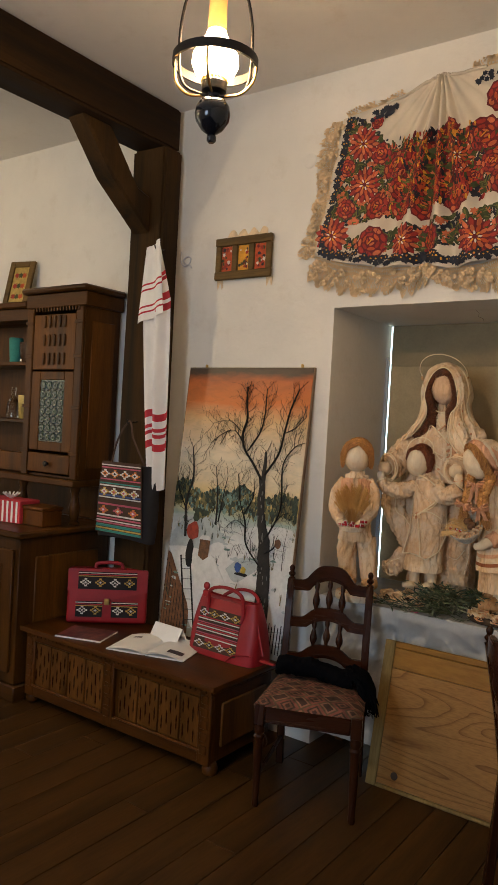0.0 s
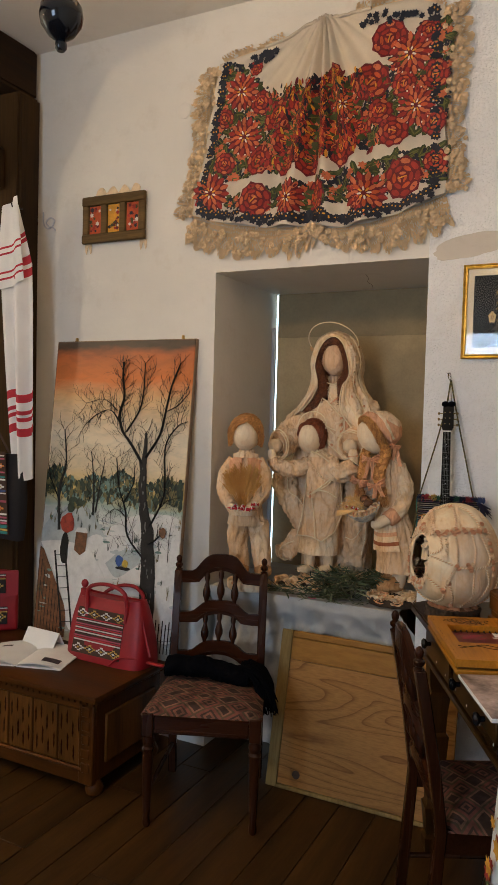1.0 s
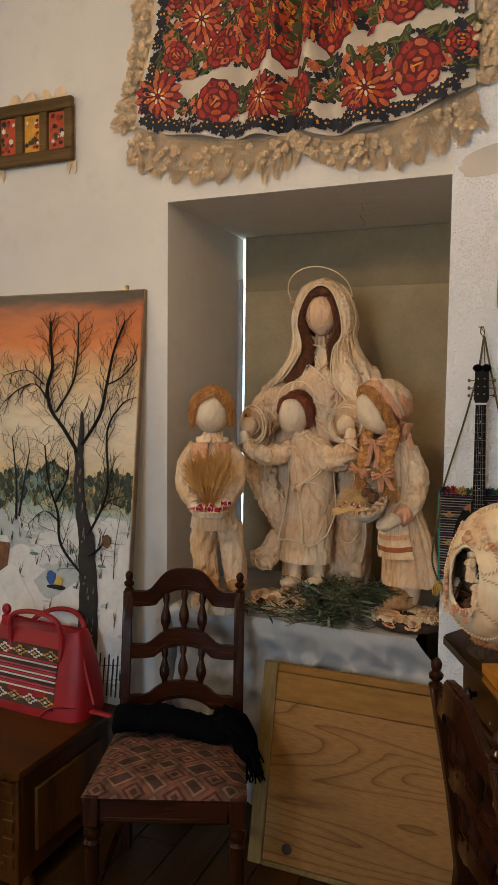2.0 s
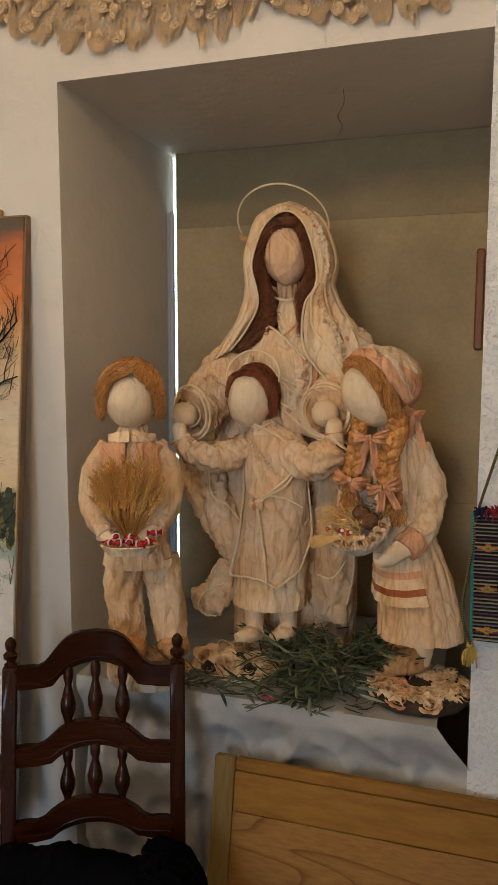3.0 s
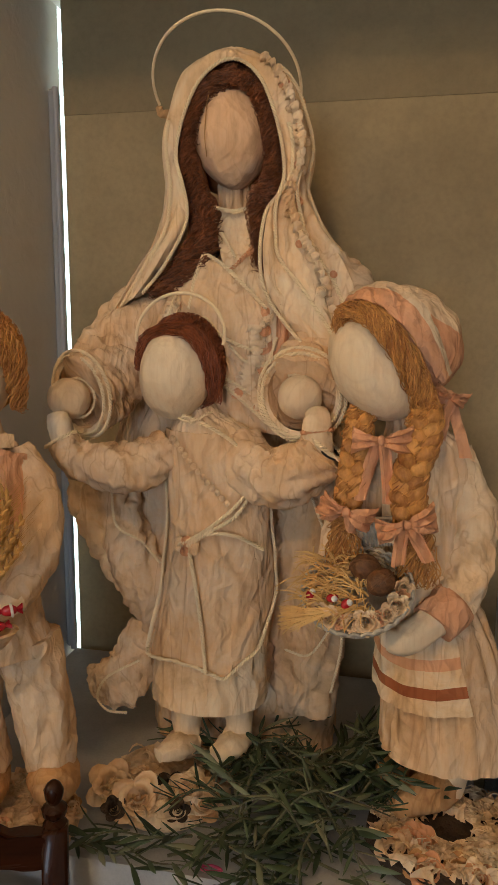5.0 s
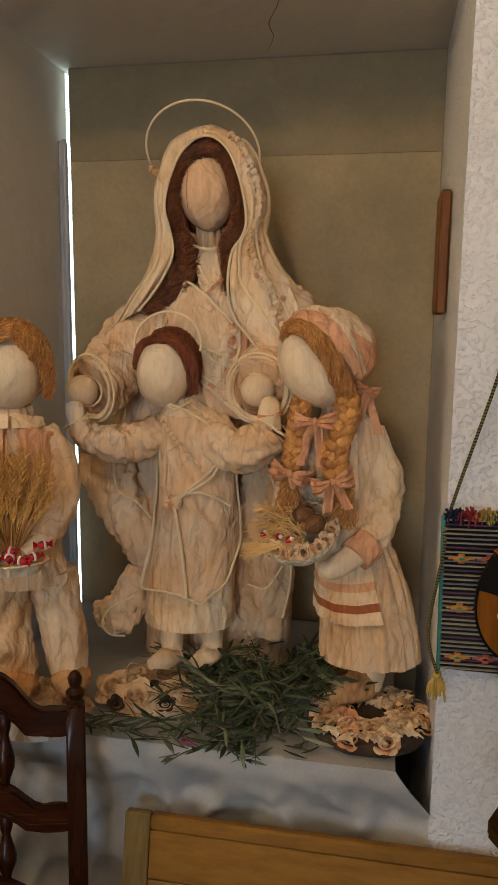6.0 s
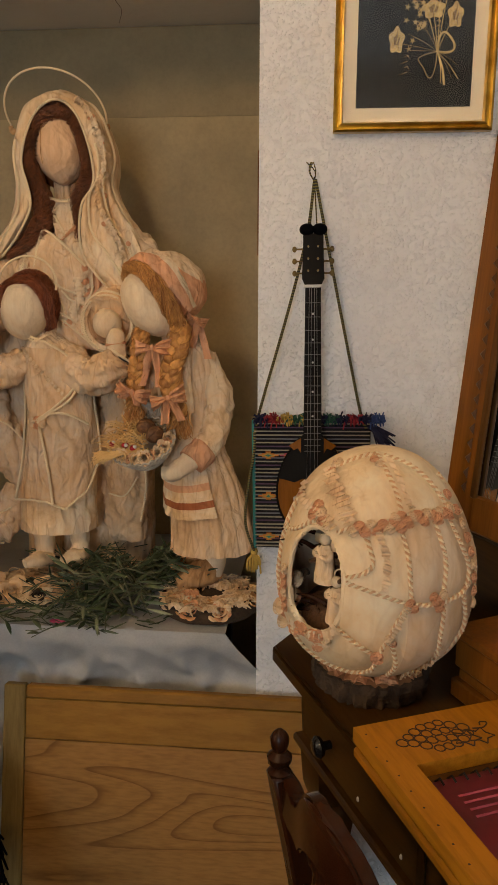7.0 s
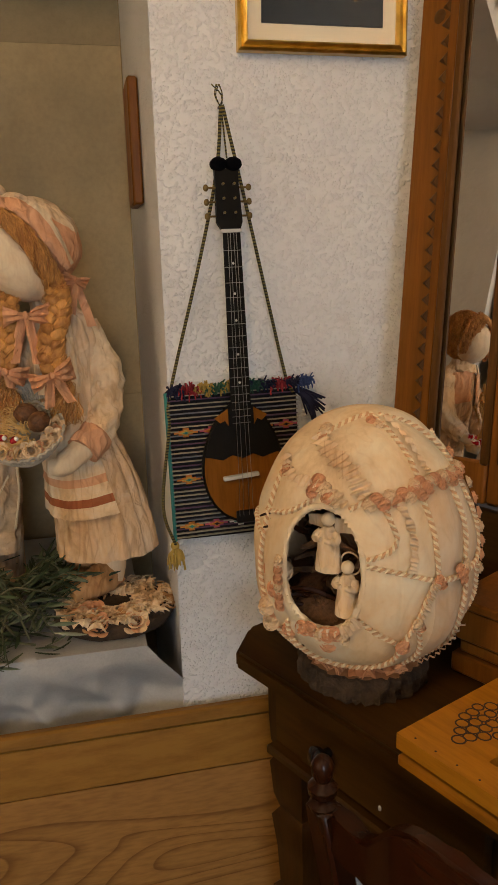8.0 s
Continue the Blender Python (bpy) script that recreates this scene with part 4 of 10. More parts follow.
    for k in range(30):
        if k < 11:
            x, z = -1.208 + 0.005 * math.sin(k * 2.1), 1.528 - 0.0095 * k
        elif k < 22:
            x, z = -1.285 + 0.0095 * (k - 11), 1.435 - 0.007 * (k - 11)
        else:
            x, z = -1.362 + 0.005 * (k - 22) + 0.006 * math.sin(k * 2.4), 1.575 - 0.008 * (k - 22)
        rosette(bm, front(x, z, 0.02), 0.0085 + 0.002 * (k % 2), (0.1, -1, 0.2), BLUSH if k % 3 == 0 else CREAM, k)
    ruffle(bm, [front(x, z, 0.02) for x, z in ((-1.225, 1.505), (-1.222, 1.46), (-1.235, 1.43), (-1.21, 1.38))], 0.016, CREAM, waves=18)
    ruffle(bm, [front(x, z, 0.016) for x, z in ((-1.335, 1.6), (-1.345, 1.56), (-1.365, 1.52), (-1.375, 1.48))], 0.014, CREAM, waves=18)
    # face and hair
    vs = ball(bm, (-1.283, 3.487, 1.803), (0.0665, 0.056, 0.084), WARM, u=40, v=30)
    c0 = Vector((-1.283, 3.487, 1.803))
    for v in vs:
        q = v.co - c0
        s = 1 - 0.22 * max(0, -q.z / 0.084) ** 2 + 0.03 * max(0, q.z / 0.084)
        v.co.x = c0.x + q.x * s - q.z * 0.09
        v.co.y -= 0.0012 * math.sin(q.x * 330 + 2 * noise.noise(q * 30)) + 0.005 * noise.noise(Vector((q.x * 34, 2, q.z * 22)))
    tube(bm, smooth_path([(-1.303, 3.4385, 1.862), (-1.307, 3.4325, 1.83), (-1.31, 3.433, 1.79), (-1.308, 3.436, 1.76)], 6), [0.0004, 0.001, 0.0008, 0.0003], 5, OCHRE)
    ball(bm, (-1.293, 3.525, 1.820), (0.078, 0.045, 0.106), DARKHAIR, u=20, v=14)
    limb(bm, [(-1.285, 3.475, 1.885), (-1.335, 3.47, 1.855), (-1.35, 3.47, 1.78), (-1.335, 3.465, 1.71), (-1.312, 3.455, 1.66), (-1.325, 3.44, 1.61), (-1.375, 3.43, 1.562)], [0.02, 0.024, 0.022, 0.024, 0.026, 0.024, 0.014], DARKHAIR, 16, 4, 0.2)
    limb(bm, [(-1.265, 3.475, 1.885), (-1.222, 3.47, 1.855), (-1.202, 3.47, 1.78), (-1.208, 3.465, 1.71), (-1.222, 3.455, 1.66), (-1.216, 3.44, 1.6)], [0.02, 0.022, 0.02, 0.022, 0.02, 0.012], DARKHAIR, 16, 4, 0.2)
    curls(bm, [[(-1.270, 3.440, 1.867), (-1.307, 3.440, 1.854), (-1.331, 3.440, 1.808), (-1.334, 3.440, 1.754), (-1.320, 3.440, 1.710), (-1.296, 3.430, 1.672), (-1.296, 3.420, 1.623), (-1.332, 3.410, 1.583), (-1.372, 3.410, 1.555)],
               [(-1.279, 3.460, 1.892), (-1.326, 3.455, 1.867), (-1.348, 3.455, 1.813), (-1.352, 3.455, 1.758), (-1.342, 3.450, 1.708), (-1.328, 3.440, 1.658), (-1.338, 3.430, 1.617), (-1.372, 3.425, 1.576), (-1.395, 3.425, 1.556)]], 1500, 0.0008, DARKHAIR, 0.012, 1, 0.006, 0.13, 30)
    curls(bm, [[(-1.270, 3.440, 1.867), (-1.239, 3.440, 1.854), (-1.217, 3.440, 1.809), (-1.211, 3.440, 1.756), (-1.222, 3.440, 1.714), (-1.234, 3.430, 1.682), (-1.224, 3.420, 1.637), (-1.216, 3.410, 1.585)],
               [(-1.273, 3.460, 1.891), (-1.232, 3.455, 1.866), (-1.211, 3.455, 1.813), (-1.199, 3.455, 1.759), (-1.200, 3.450, 1.711), (-1.213, 3.440, 1.679), (-1.212, 3.430, 1.638), (-1.213, 3.420, 1.590)]], 1300, 0.0008, DARKHAIR, 0.011, 2, 0.006, 0.13, 30)
    # veil: front rim, outer line and back
    rim = smooth_path([(-1.403, 3.410, 1.555), (-1.366, 3.412, 1.599), (-1.335, 3.420, 1.660), (-1.338, 3.425, 1.704), (-1.353, 3.430, 1.756), (-1.345, 3.432, 1.807), (-1.319, 3.435, 1.865), (-1.271, 3.435, 1.895), (-1.228, 3.435, 1.870), (-1.203, 3.432, 1.817), (-1.189, 3.430, 1.760), (-1.188, 3.425, 1.710), (-1.210, 3.415, 1.675), (-1.216, 3.400, 1.612), (-1.205, 3.395, 1.553), (-1.161, 3.390, 1.494), (-1.112, 3.385, 1.448)], 6)
    outer = smooth_path([(-1.475, 3.450, 1.514), (-1.439, 3.470, 1.580), (-1.400, 3.480, 1.644), (-1.385, 3.490, 1.717), (-1.391, 3.500, 1.782), (-1.383, 3.500, 1.831), (-1.353, 3.500, 1.899), (-1.284, 3.490, 1.925), (-1.223, 3.490, 1.907), (-1.184, 3.490, 1.871), (-1.161, 3.490, 1.816), (-1.154, 3.490, 1.768), (-1.160, 3.490, 1.717), (-1.136, 3.480, 1.655), (-1.106, 3.470, 1.621), (-1.082, 3.460, 1.567), (-1.070, 3.450, 1.511)], 6)
    m = len(rim) - 1

    def veil(u, v):
        i = min(m, int(u * m + 0.5))
        a, b = rim[i], outer[i]
        low = max(0, (abs(u - 0.44) - 0.2) / 0.36)
        if v < 0.45:
            f = v / 0.45
            q = a.lerp(b, math.sin(f * math.pi / 2))
            y = a.y + (b.y - a.y) * (1 - math.cos(f * math.pi / 2)) - 0.01 * math.sin(math.pi * f)
        else:
            f = (v - 0.45) / 0.55
            q = b.lerp(Vector((cx + (b.x - cx) * 0.7, 0, 1.64 + (b.z - 1.64) * 0.85)), f * f)
            y = b.y + 0.12 * math.sin(f * math.pi / 2)
        w = 0.02 * low * (2 * abs(math.sin(v * 17 + u * 6 + 1.5 * noise.noise(Vector((u * 4, v * 3, 7))))) - 1.2) + 0.009 * noise.noise(Vector((u * 13, v * 7, 1.3))) * min(1, v * 5)
        return Vector((q.x + w * 0.6, y - w, q.z + 0.3 * w))

    sheet(bm, veil, m, 30, PALE)
    cord(bm, [p + Vector((0, -0.005, 0)) for p in rim][::4], 0.004, 4)
    for v0, u0, u1, kind in ((0.1, 0.6, 1.0, 0), (0.2, 0.5, 0.99, 1), (0.42, 0.52, 0.9, 0), (0.26, 0.72, 0.99, 0), (0.16, 0.0, 0.3, 0)):
        line = [veil(u, v0 + 0.012 * math.sin(u * 23)) + Vector((0.002, -0.004, 0)) for u in np.linspace(u0, u1, max(6, int((u1 - u0) * 44)))]
        if kind:
            ruffle(bm, line, 0.013, CREAM, (0.8, -0.3, 0.2), waves=int((u1 - u0) * 90), lift=0.008)
        else:
            cord(bm, line, 0.0042, 4)
    for k in range(26):
        u = 0.56 + 0.43 * k / 25
        rosette(bm, veil(u, 0.23 + 0.06 * math.sin(k * 2.3)) + Vector((0, -0.006, 0)), 0.006 + 0.003 * (k % 3 == 0), (0.3, -1, 0.2), BLUSH if k % 4 == 0 else CREAM, k)
    # broad shoulder folds running into wide sleeves with open cuffs
    limb(bm, [(-1.361, 3.500, 1.546), (-1.423, 3.460, 1.501), (-1.483, 3.420, 1.440)], [0.05, 0.062, 0.055], HUSK, 24, 7, 0.16, 0.9, 2.0)
    limb(bm, [(-1.132, 3.500, 1.587), (-1.102, 3.460, 1.527), (-1.116, 3.420, 1.454)], [0.05, 0.06, 0.055], HUSK, 24, 7, 0.16, 0.9, 4.0)
    for s, mid, end, hd, aim in ((-1, (-1.450, 3.430, 1.440), (-1.484, 3.375, 1.401), (-1.507, 3.355, 1.394), (-0.42, -0.9, -0.12)), (1, (-1.130, 3.430, 1.445), (-1.144, 3.375, 1.409), (-1.145, 3.350, 1.407), (-0.1, -0.98, -0.05))):
        d, e = Vector(aim).normalized(), Vector(end)
        limb(bm, [mid, Vector(mid).lerp(e, 0.6), e], [0.06, 0.062, 0.062], HUSK, 24, 6, 0.12, 1.0, s)
        sd = d.cross(Vector((0, 0, 1))).normalized()
        u2 = sd.cross(d)
        rings = []
        for rr, back in ((0.055, -0.03), (0.062, 0.0), (0.064, 0.012), (0.06, 0.02), (0.051, 0.016), (0.044, -0.04)):
            rings.append([e + d * back + (sd * math.cos(a) + u2 * math.sin(a) * 1.05) * rr for a in np.linspace(0, 2 * math.pi, 30, endpoint=False)])
        loft(bm, rings[:5], PALE, False)
        loft(bm, rings[4:], HUSK, False)
        for back, rr in ((0.014, 0.0655), (0.021, 0.0585)):
            cord(bm, [e + d * back + (sd * math.cos(a) + u2 * math.sin(a) * 1.05) * rr for a in np.linspace(0, 2 * math.pi, 17)], 0.0042, 4)
        for v in ball(bm, hd, (0.032, 0.03, 0.032), FACE, u=24, v=18):
            v.co.y += 0.0015 * math.sin((v.co.x - hd[0]) * 500)
        hv = Vector(hd)
        cord(bm, [hv + Vector((0.01 * -s + math.cos(a) * 0.03, 0.006, math.sin(a) * 0.031)) for a in np.linspace(-1.6, 1.9, 11)], 0.0032, 3)
    # trailing drapes beside the skirt
    limb(bm, [(-1.482, 3.440, 1.295), (-1.485, 3.430, 1.223), (-1.453, 3.430, 1.140), (-1.406, 3.430, 1.058), (-1.387, 3.440, 0.987)], [0.05, 0.055, 0.05, 0.04, 0.03], HUSK, 24, 8, 0.2, 0.6, 5)
    cord(bm, [Vector(q) + Vector((0, -0.009, 0)) for q in ((-1.456, 3.400, 1.258), (-1.445, 3.390, 1.189), (-1.405, 3.395, 1.163), (-1.375, 3.400, 1.127))], 0.003)
    limb(bm, [(-1.421, 3.440, 1.003), (-1.435, 3.420, 0.932), (-1.467, 3.400, 0.893), (-1.478, 3.390, 0.870)], [0.022, 0.042, 0.048, 0.02], HUSK, 22, 7, 0.2, 0.5, 6)
    cord(bm, [Vector(q) + Vector((0, -0.009, 0)) for q in ((-1.408, 3.385, 0.962), (-1.458, 3.370, 0.935), (-1.474, 3.365, 0.901), (-1.457, 3.365, 0.879), (-1.426, 3.370, 0.876))], 0.0032)
    limb(bm, [(-1.156, 3.460, 1.305), (-1.139, 3.440, 1.222), (-1.150, 3.440, 1.132), (-1.139, 3.440, 0.994), (-1.143, 3.450, 0.872)], [0.05, 0.055, 0.055, 0.058, 0.045], HUSK, 24, 8, 0.16, 0.6, 7)
    cord(bm, [Vector(q) + Vector((0, -0.009, 0)) for q in ((-1.134, 3.400, 1.258), (-1.107, 3.390, 1.186), (-1.114, 3.390, 1.143))], 0.003)
    cord(bm, [Vector(q) + Vector((0, -0.009, 0)) for q in ((-1.084, 3.410, 1.121), (-1.080, 3.410, 1.014), (-1.095, 3.410, 0.929))], 0.0035)
    cord(bm, [Vector(q) + Vector((0, -0.009, 0)) for q in ((-1.096, 3.400, 1.044), (-1.129, 3.395, 0.997), (-1.168, 3.395, 1.002))], 0.003)
    # halo wire tied to the sides of the hood
    tube(bm, [Vector((-1.293, 3.5, 1.876)) + Vector((0.118 * math.cos(a), -0.081 * math.sin(a), 0.081 * math.sin(a))) for a in np.linspace(-0.2, math.pi + 0.2, 44)], 0.0024, 8, CORD)
    for s in (-1, 1):
        cord(bm, [(-1.293 + s * 0.1185, 3.52, 1.856), (-1.293 + s * 0.112, 3.515, 1.846), (-1.293 + s * 0.098, 3.505, 1.842)], 0.006, 3, OCHRE)
    doll("tall_husk_doll", bm, (cx, 3.53, TT), "tall faceless maize-husk mother figure with hood and halo")


def child_doll():
    bm = B()
    cy = 3.375
    rows = [(-1.289, 0.921, 0.094, 0.075), (-1.285, 0.997, 0.09, 0.07), (-1.273, 1.092, 0.08, 0.064), (-1.270, 1.194, 0.072, 0.055), (-1.274, 1.276, 0.07, 0.052), (-1.285, 1.348, 0.062, 0.046)]
    robe(bm, [(x, cy, z, a, b) for x, z, a, b in rows] + [(-1.301, cy, 1.375, 0.036, 0.032), (-1.307, cy, 1.391, 0.026, 0.026)], PALE, 18, 0.03, 7, 60, 11)
    # overlapping tunic with a shaped hem, edged with twisted cord
    zs = [r[1] for r in rows]
    top = 1.352

    def tunic(u, v, lift=0.0):
        a = math.pi * (1.02 - 1.04 * u)
        hem = float(np.interp(u, [0, 0.1, 0.38, 0.48, 0.62, 0.8, 0.92, 1], [0.988, 0.992, 1.004, 1.002, 0.985, 1.029, 1.092, 1.126]))
        z = hem + (top - hem) * v
        gx, rx, ry = (float(np.interp(z, zs, [r[i] for r in rows])) for i in (0, 2, 3))
        k = 1.1 + 0.02 * math.sin(u * 34 + v * 5 + 3 * noise.noise(Vector((u * 4, v * 3, 0)))) * (1 - 0.4 * v) + lift
        return Vector((gx + math.cos(a) * rx * k, cy - math.sin(a) * ry * k, z))

    def on(px, pz, lift=0.14):
        """A place on the tunic's front."""
        z = pz
        gx, rx, ry = (float(np.interp(z, zs, [r[i] for r in rows])) for i in (0, 2, 3))
        c = max(-1, min(1, (px - gx) / (rx * (1.1 + lift))))
        return Vector((gx + c * rx * (1.1 + lift), cy - math.sqrt(1 - c * c) * ry * (1.1 + lift) - 0.003, z))

    sheet(bm, tunic, 60, 34, HUSK, 0.003)
    cord(bm, [tunic(u, 0.005, 0.06) for u in np.linspace(0.02, 0.99, 22)], 0.0042, 4)
    for du in (0.03, 0.07):
        cord(bm, [tunic(du + 0.015 * math.sin(v * 5), v, 0.07) for v in np.linspace(0, 0.98, 10)], 0.0036, 4)
    cord(bm, [tunic(0.97, v, 0.06) for v in np.linspace(0, 0.8, 8)], 0.0036, 4)
    for path in ([(-1.313, 1.378), (-1.271, 1.363), (-1.232, 1.334), (-1.211, 1.294), (-1.224, 1.258), (-1.263, 1.221), (-1.300, 1.195), (-1.320, 1.185)],
                 [(-1.210, 1.270), (-1.232, 1.234), (-1.271, 1.209), (-1.304, 1.185)],
                 [(-1.304, 1.190), (-1.271, 1.207), (-1.232, 1.205), (-1.194, 1.180)],
                 [(-1.300, 1.176), (-1.289, 1.130), (-1.278, 1.071), (-1.270, 0.998)]):
        cord(bm, [on(x, z) for x, z in path], 0.0042, 5)
    for k in range(13):
        rosette(bm, on(-1.331 + 0.0072 * k, 1.343 - 0.0075 * k), 0.005, (-0.2, -1, 0.3), CREAM, k)
    for k in range(6):
        rosette(bm, on(-1.318 + 0.012 * (k % 3), 1.189 - 0.011 * (k // 3) + 0.004 * (k % 2), 0.14), 0.0085, (-0.1, -1, 0.3), BLUSH if k % 3 == 1 else CREAM, k)
    cord(bm, [Vector(q) + Vector((0, -0.009, 0)) for q in ((-1.321, 3.335, 1.374), (-1.300, 3.325, 1.369), (-1.279, 3.325, 1.380), (-1.274, 3.345, 1.383))], 0.0032)
    # head turned aside, frizzy hair, halo wire
    c0 = Vector((-1.329, 3.345, 1.440))
    for v in ball(bm, c0, (0.056, 0.055, 0.07), FACE, u=32, v=24):
        q = v.co - c0
        v.co.x += 0.05 * q.z
        v.co += q.normalized() * 0.0014 * noise.noise(Vector((q.x * 50, q.y * 50, q.z * 18)))
    h0 = Vector((-1.325, 3.370, 1.446))
    ball(bm, h0, (0.058, 0.05, 0.074), AUBURN, u=20, v=14)
    fuzz(bm, h0, (0.06, 0.054, 0.076), 3800, 0.0007, AUBURN, 5, 0.02, lambda n: n.y > -0.35 or n.z > 0.62 or n.x > 0.62)
    curls(bm, [[(-1.382, 3.335, 1.447), (-1.370, 3.325, 1.482), (-1.334, 3.310, 1.496), (-1.296, 3.305, 1.487), (-1.278, 3.315, 1.449), (-1.275, 3.330, 1.402)], [(-1.396, 3.360, 1.441), (-1.386, 3.350, 1.486), (-1.344, 3.340, 1.508), (-1.293, 3.335, 1.502), (-1.265, 3.340, 1.456), (-1.264, 3.350, 1.396)]], 800, 0.0007, AUBURN, 0.004, 6, 0.0025, 0.22, 8)
    tube(bm, [Vector((-1.324, 3.345, 1.492)) + Vector((0.067 * math.cos(a), 0.012 * math.sin(a), 0.062 * math.sin(a))) for a in np.linspace(-0.2, math.pi + 0.15, 36)], 0.0026, 8, CORD)
    # sleeves and hands
    limb(bm, [(-1.348, 3.370, 1.325), (-1.381, 3.350, 1.298), (-1.425, 3.330, 1.293), (-1.478, 3.320, 1.306), (-1.504, 3.315, 1.334)], [0.028, 0.036, 0.036, 0.031, 0.021], HUSK, 24, 7, 0.13, 1, 3)
    cord(bm, [Vector((-1.503, 3.315, 1.336)) + Vector((0.022 * math.cos(a), 0.022 * math.sin(a), 0.012 * math.cos(a))) for a in np.linspace(0, 2 * math.pi, 13)], 0.0042, 4)
    limb(bm, [(-1.500, 3.315, 1.334), (-1.506, 3.315, 1.361), (-1.509, 3.318, 1.374)], [0.019, 0.019, 0.014], FACE, 16, 5, 0.05)
    limb(bm, [(-1.242, 3.370, 1.334), (-1.212, 3.345, 1.299), (-1.168, 3.325, 1.291), (-1.124, 3.315, 1.317), (-1.103, 3.312, 1.339)], [0.032, 0.04, 0.04, 0.036, 0.036], HUSK, 24, 7, 0.13, 1, 4)
    e = Vector((-1.102, 3.310, 1.344))
    d = Vector((0.6, -0.2, 0.8)).normalized()
    sd, u2 = d.cross(Vector((0, 1, 0))).normalized(), Vector((0, 1, 0))
    ring = [e + (sd * math.cos(a) * 0.031 + u2 * math.sin(a) * 0.03) for a in np.linspace(0, 2 * math.pi, 24, endpoint=False)]
    # near-black lining paints the shade inside the open cuff
    loft(bm, [ring, [e + (q - e) * 0.8 - d * 0.004 for q in ring], [e + (q - e) * 0.6 - d * 0.03 for q in ring]], SHADOW, False)
    cord(bm, ring + ring[:1], 0.0048, 2)
    limb(bm, [(-1.109, 3.305, 1.334), (-1.114, 3.305, 1.360), (-1.116, 3.310, 1.382), (-1.121, 3.315, 1.391)], [0.018, 0.02, 0.019, 0.012], FACE, 18, 6, 0.06)
    cord(bm, [Vector((-1.114, 3.305, 1.366)) + Vector((0.021 * math.cos(a), 0.02 * math.sin(a), 0.003 * math.cos(a))) for a in np.linspace(0, 2 * math.pi, 13)], 0.002, 4, mi=PEACH)
    # bare legs and long pale feet
    limb(bm, [(-1.327, 3.370, 0.908), (-1.322, 3.360, 0.862), (-1.326, 3.350, 0.839)], [0.026, 0.022, 0.025], FACE, 18, 6, 0.05)
    limb(bm, [(-1.318, 3.355, 0.846), (-1.329, 3.320, 0.852), (-1.349, 3.295, 0.851)], [0.025, 0.025, 0.014], FACE, 20, 6, 0.06, 0.7)
    limb(bm, [(-1.243, 3.380, 0.913), (-1.237, 3.370, 0.877), (-1.239, 3.360, 0.850)], [0.026, 0.022, 0.025], FACE, 18, 6, 0.05)
    limb(bm, [(-1.237, 3.365, 0.856), (-1.244, 3.330, 0.858), (-1.261, 3.310, 0.855)], [0.025, 0.025, 0.014], FACE, 20, 6, 0.06, 0.7)
    doll("child_husk_doll", bm, (-1.31, cy, TT + 0.03), "faceless maize-husk child figure in belted robe with halo")


BOY_TURN = 22
BOY_C = Vector((-1.578, 3.205, 0))


def by_boy(x, y, z):
    """A point beside the boy doll, turned with it."""
    return BOY_C + Euler((0, 0, radians(BOY_TURN))).to_matrix() @ Vector((x + 1.578, y - 3.205, 0)) + Vector((0, 0, z))


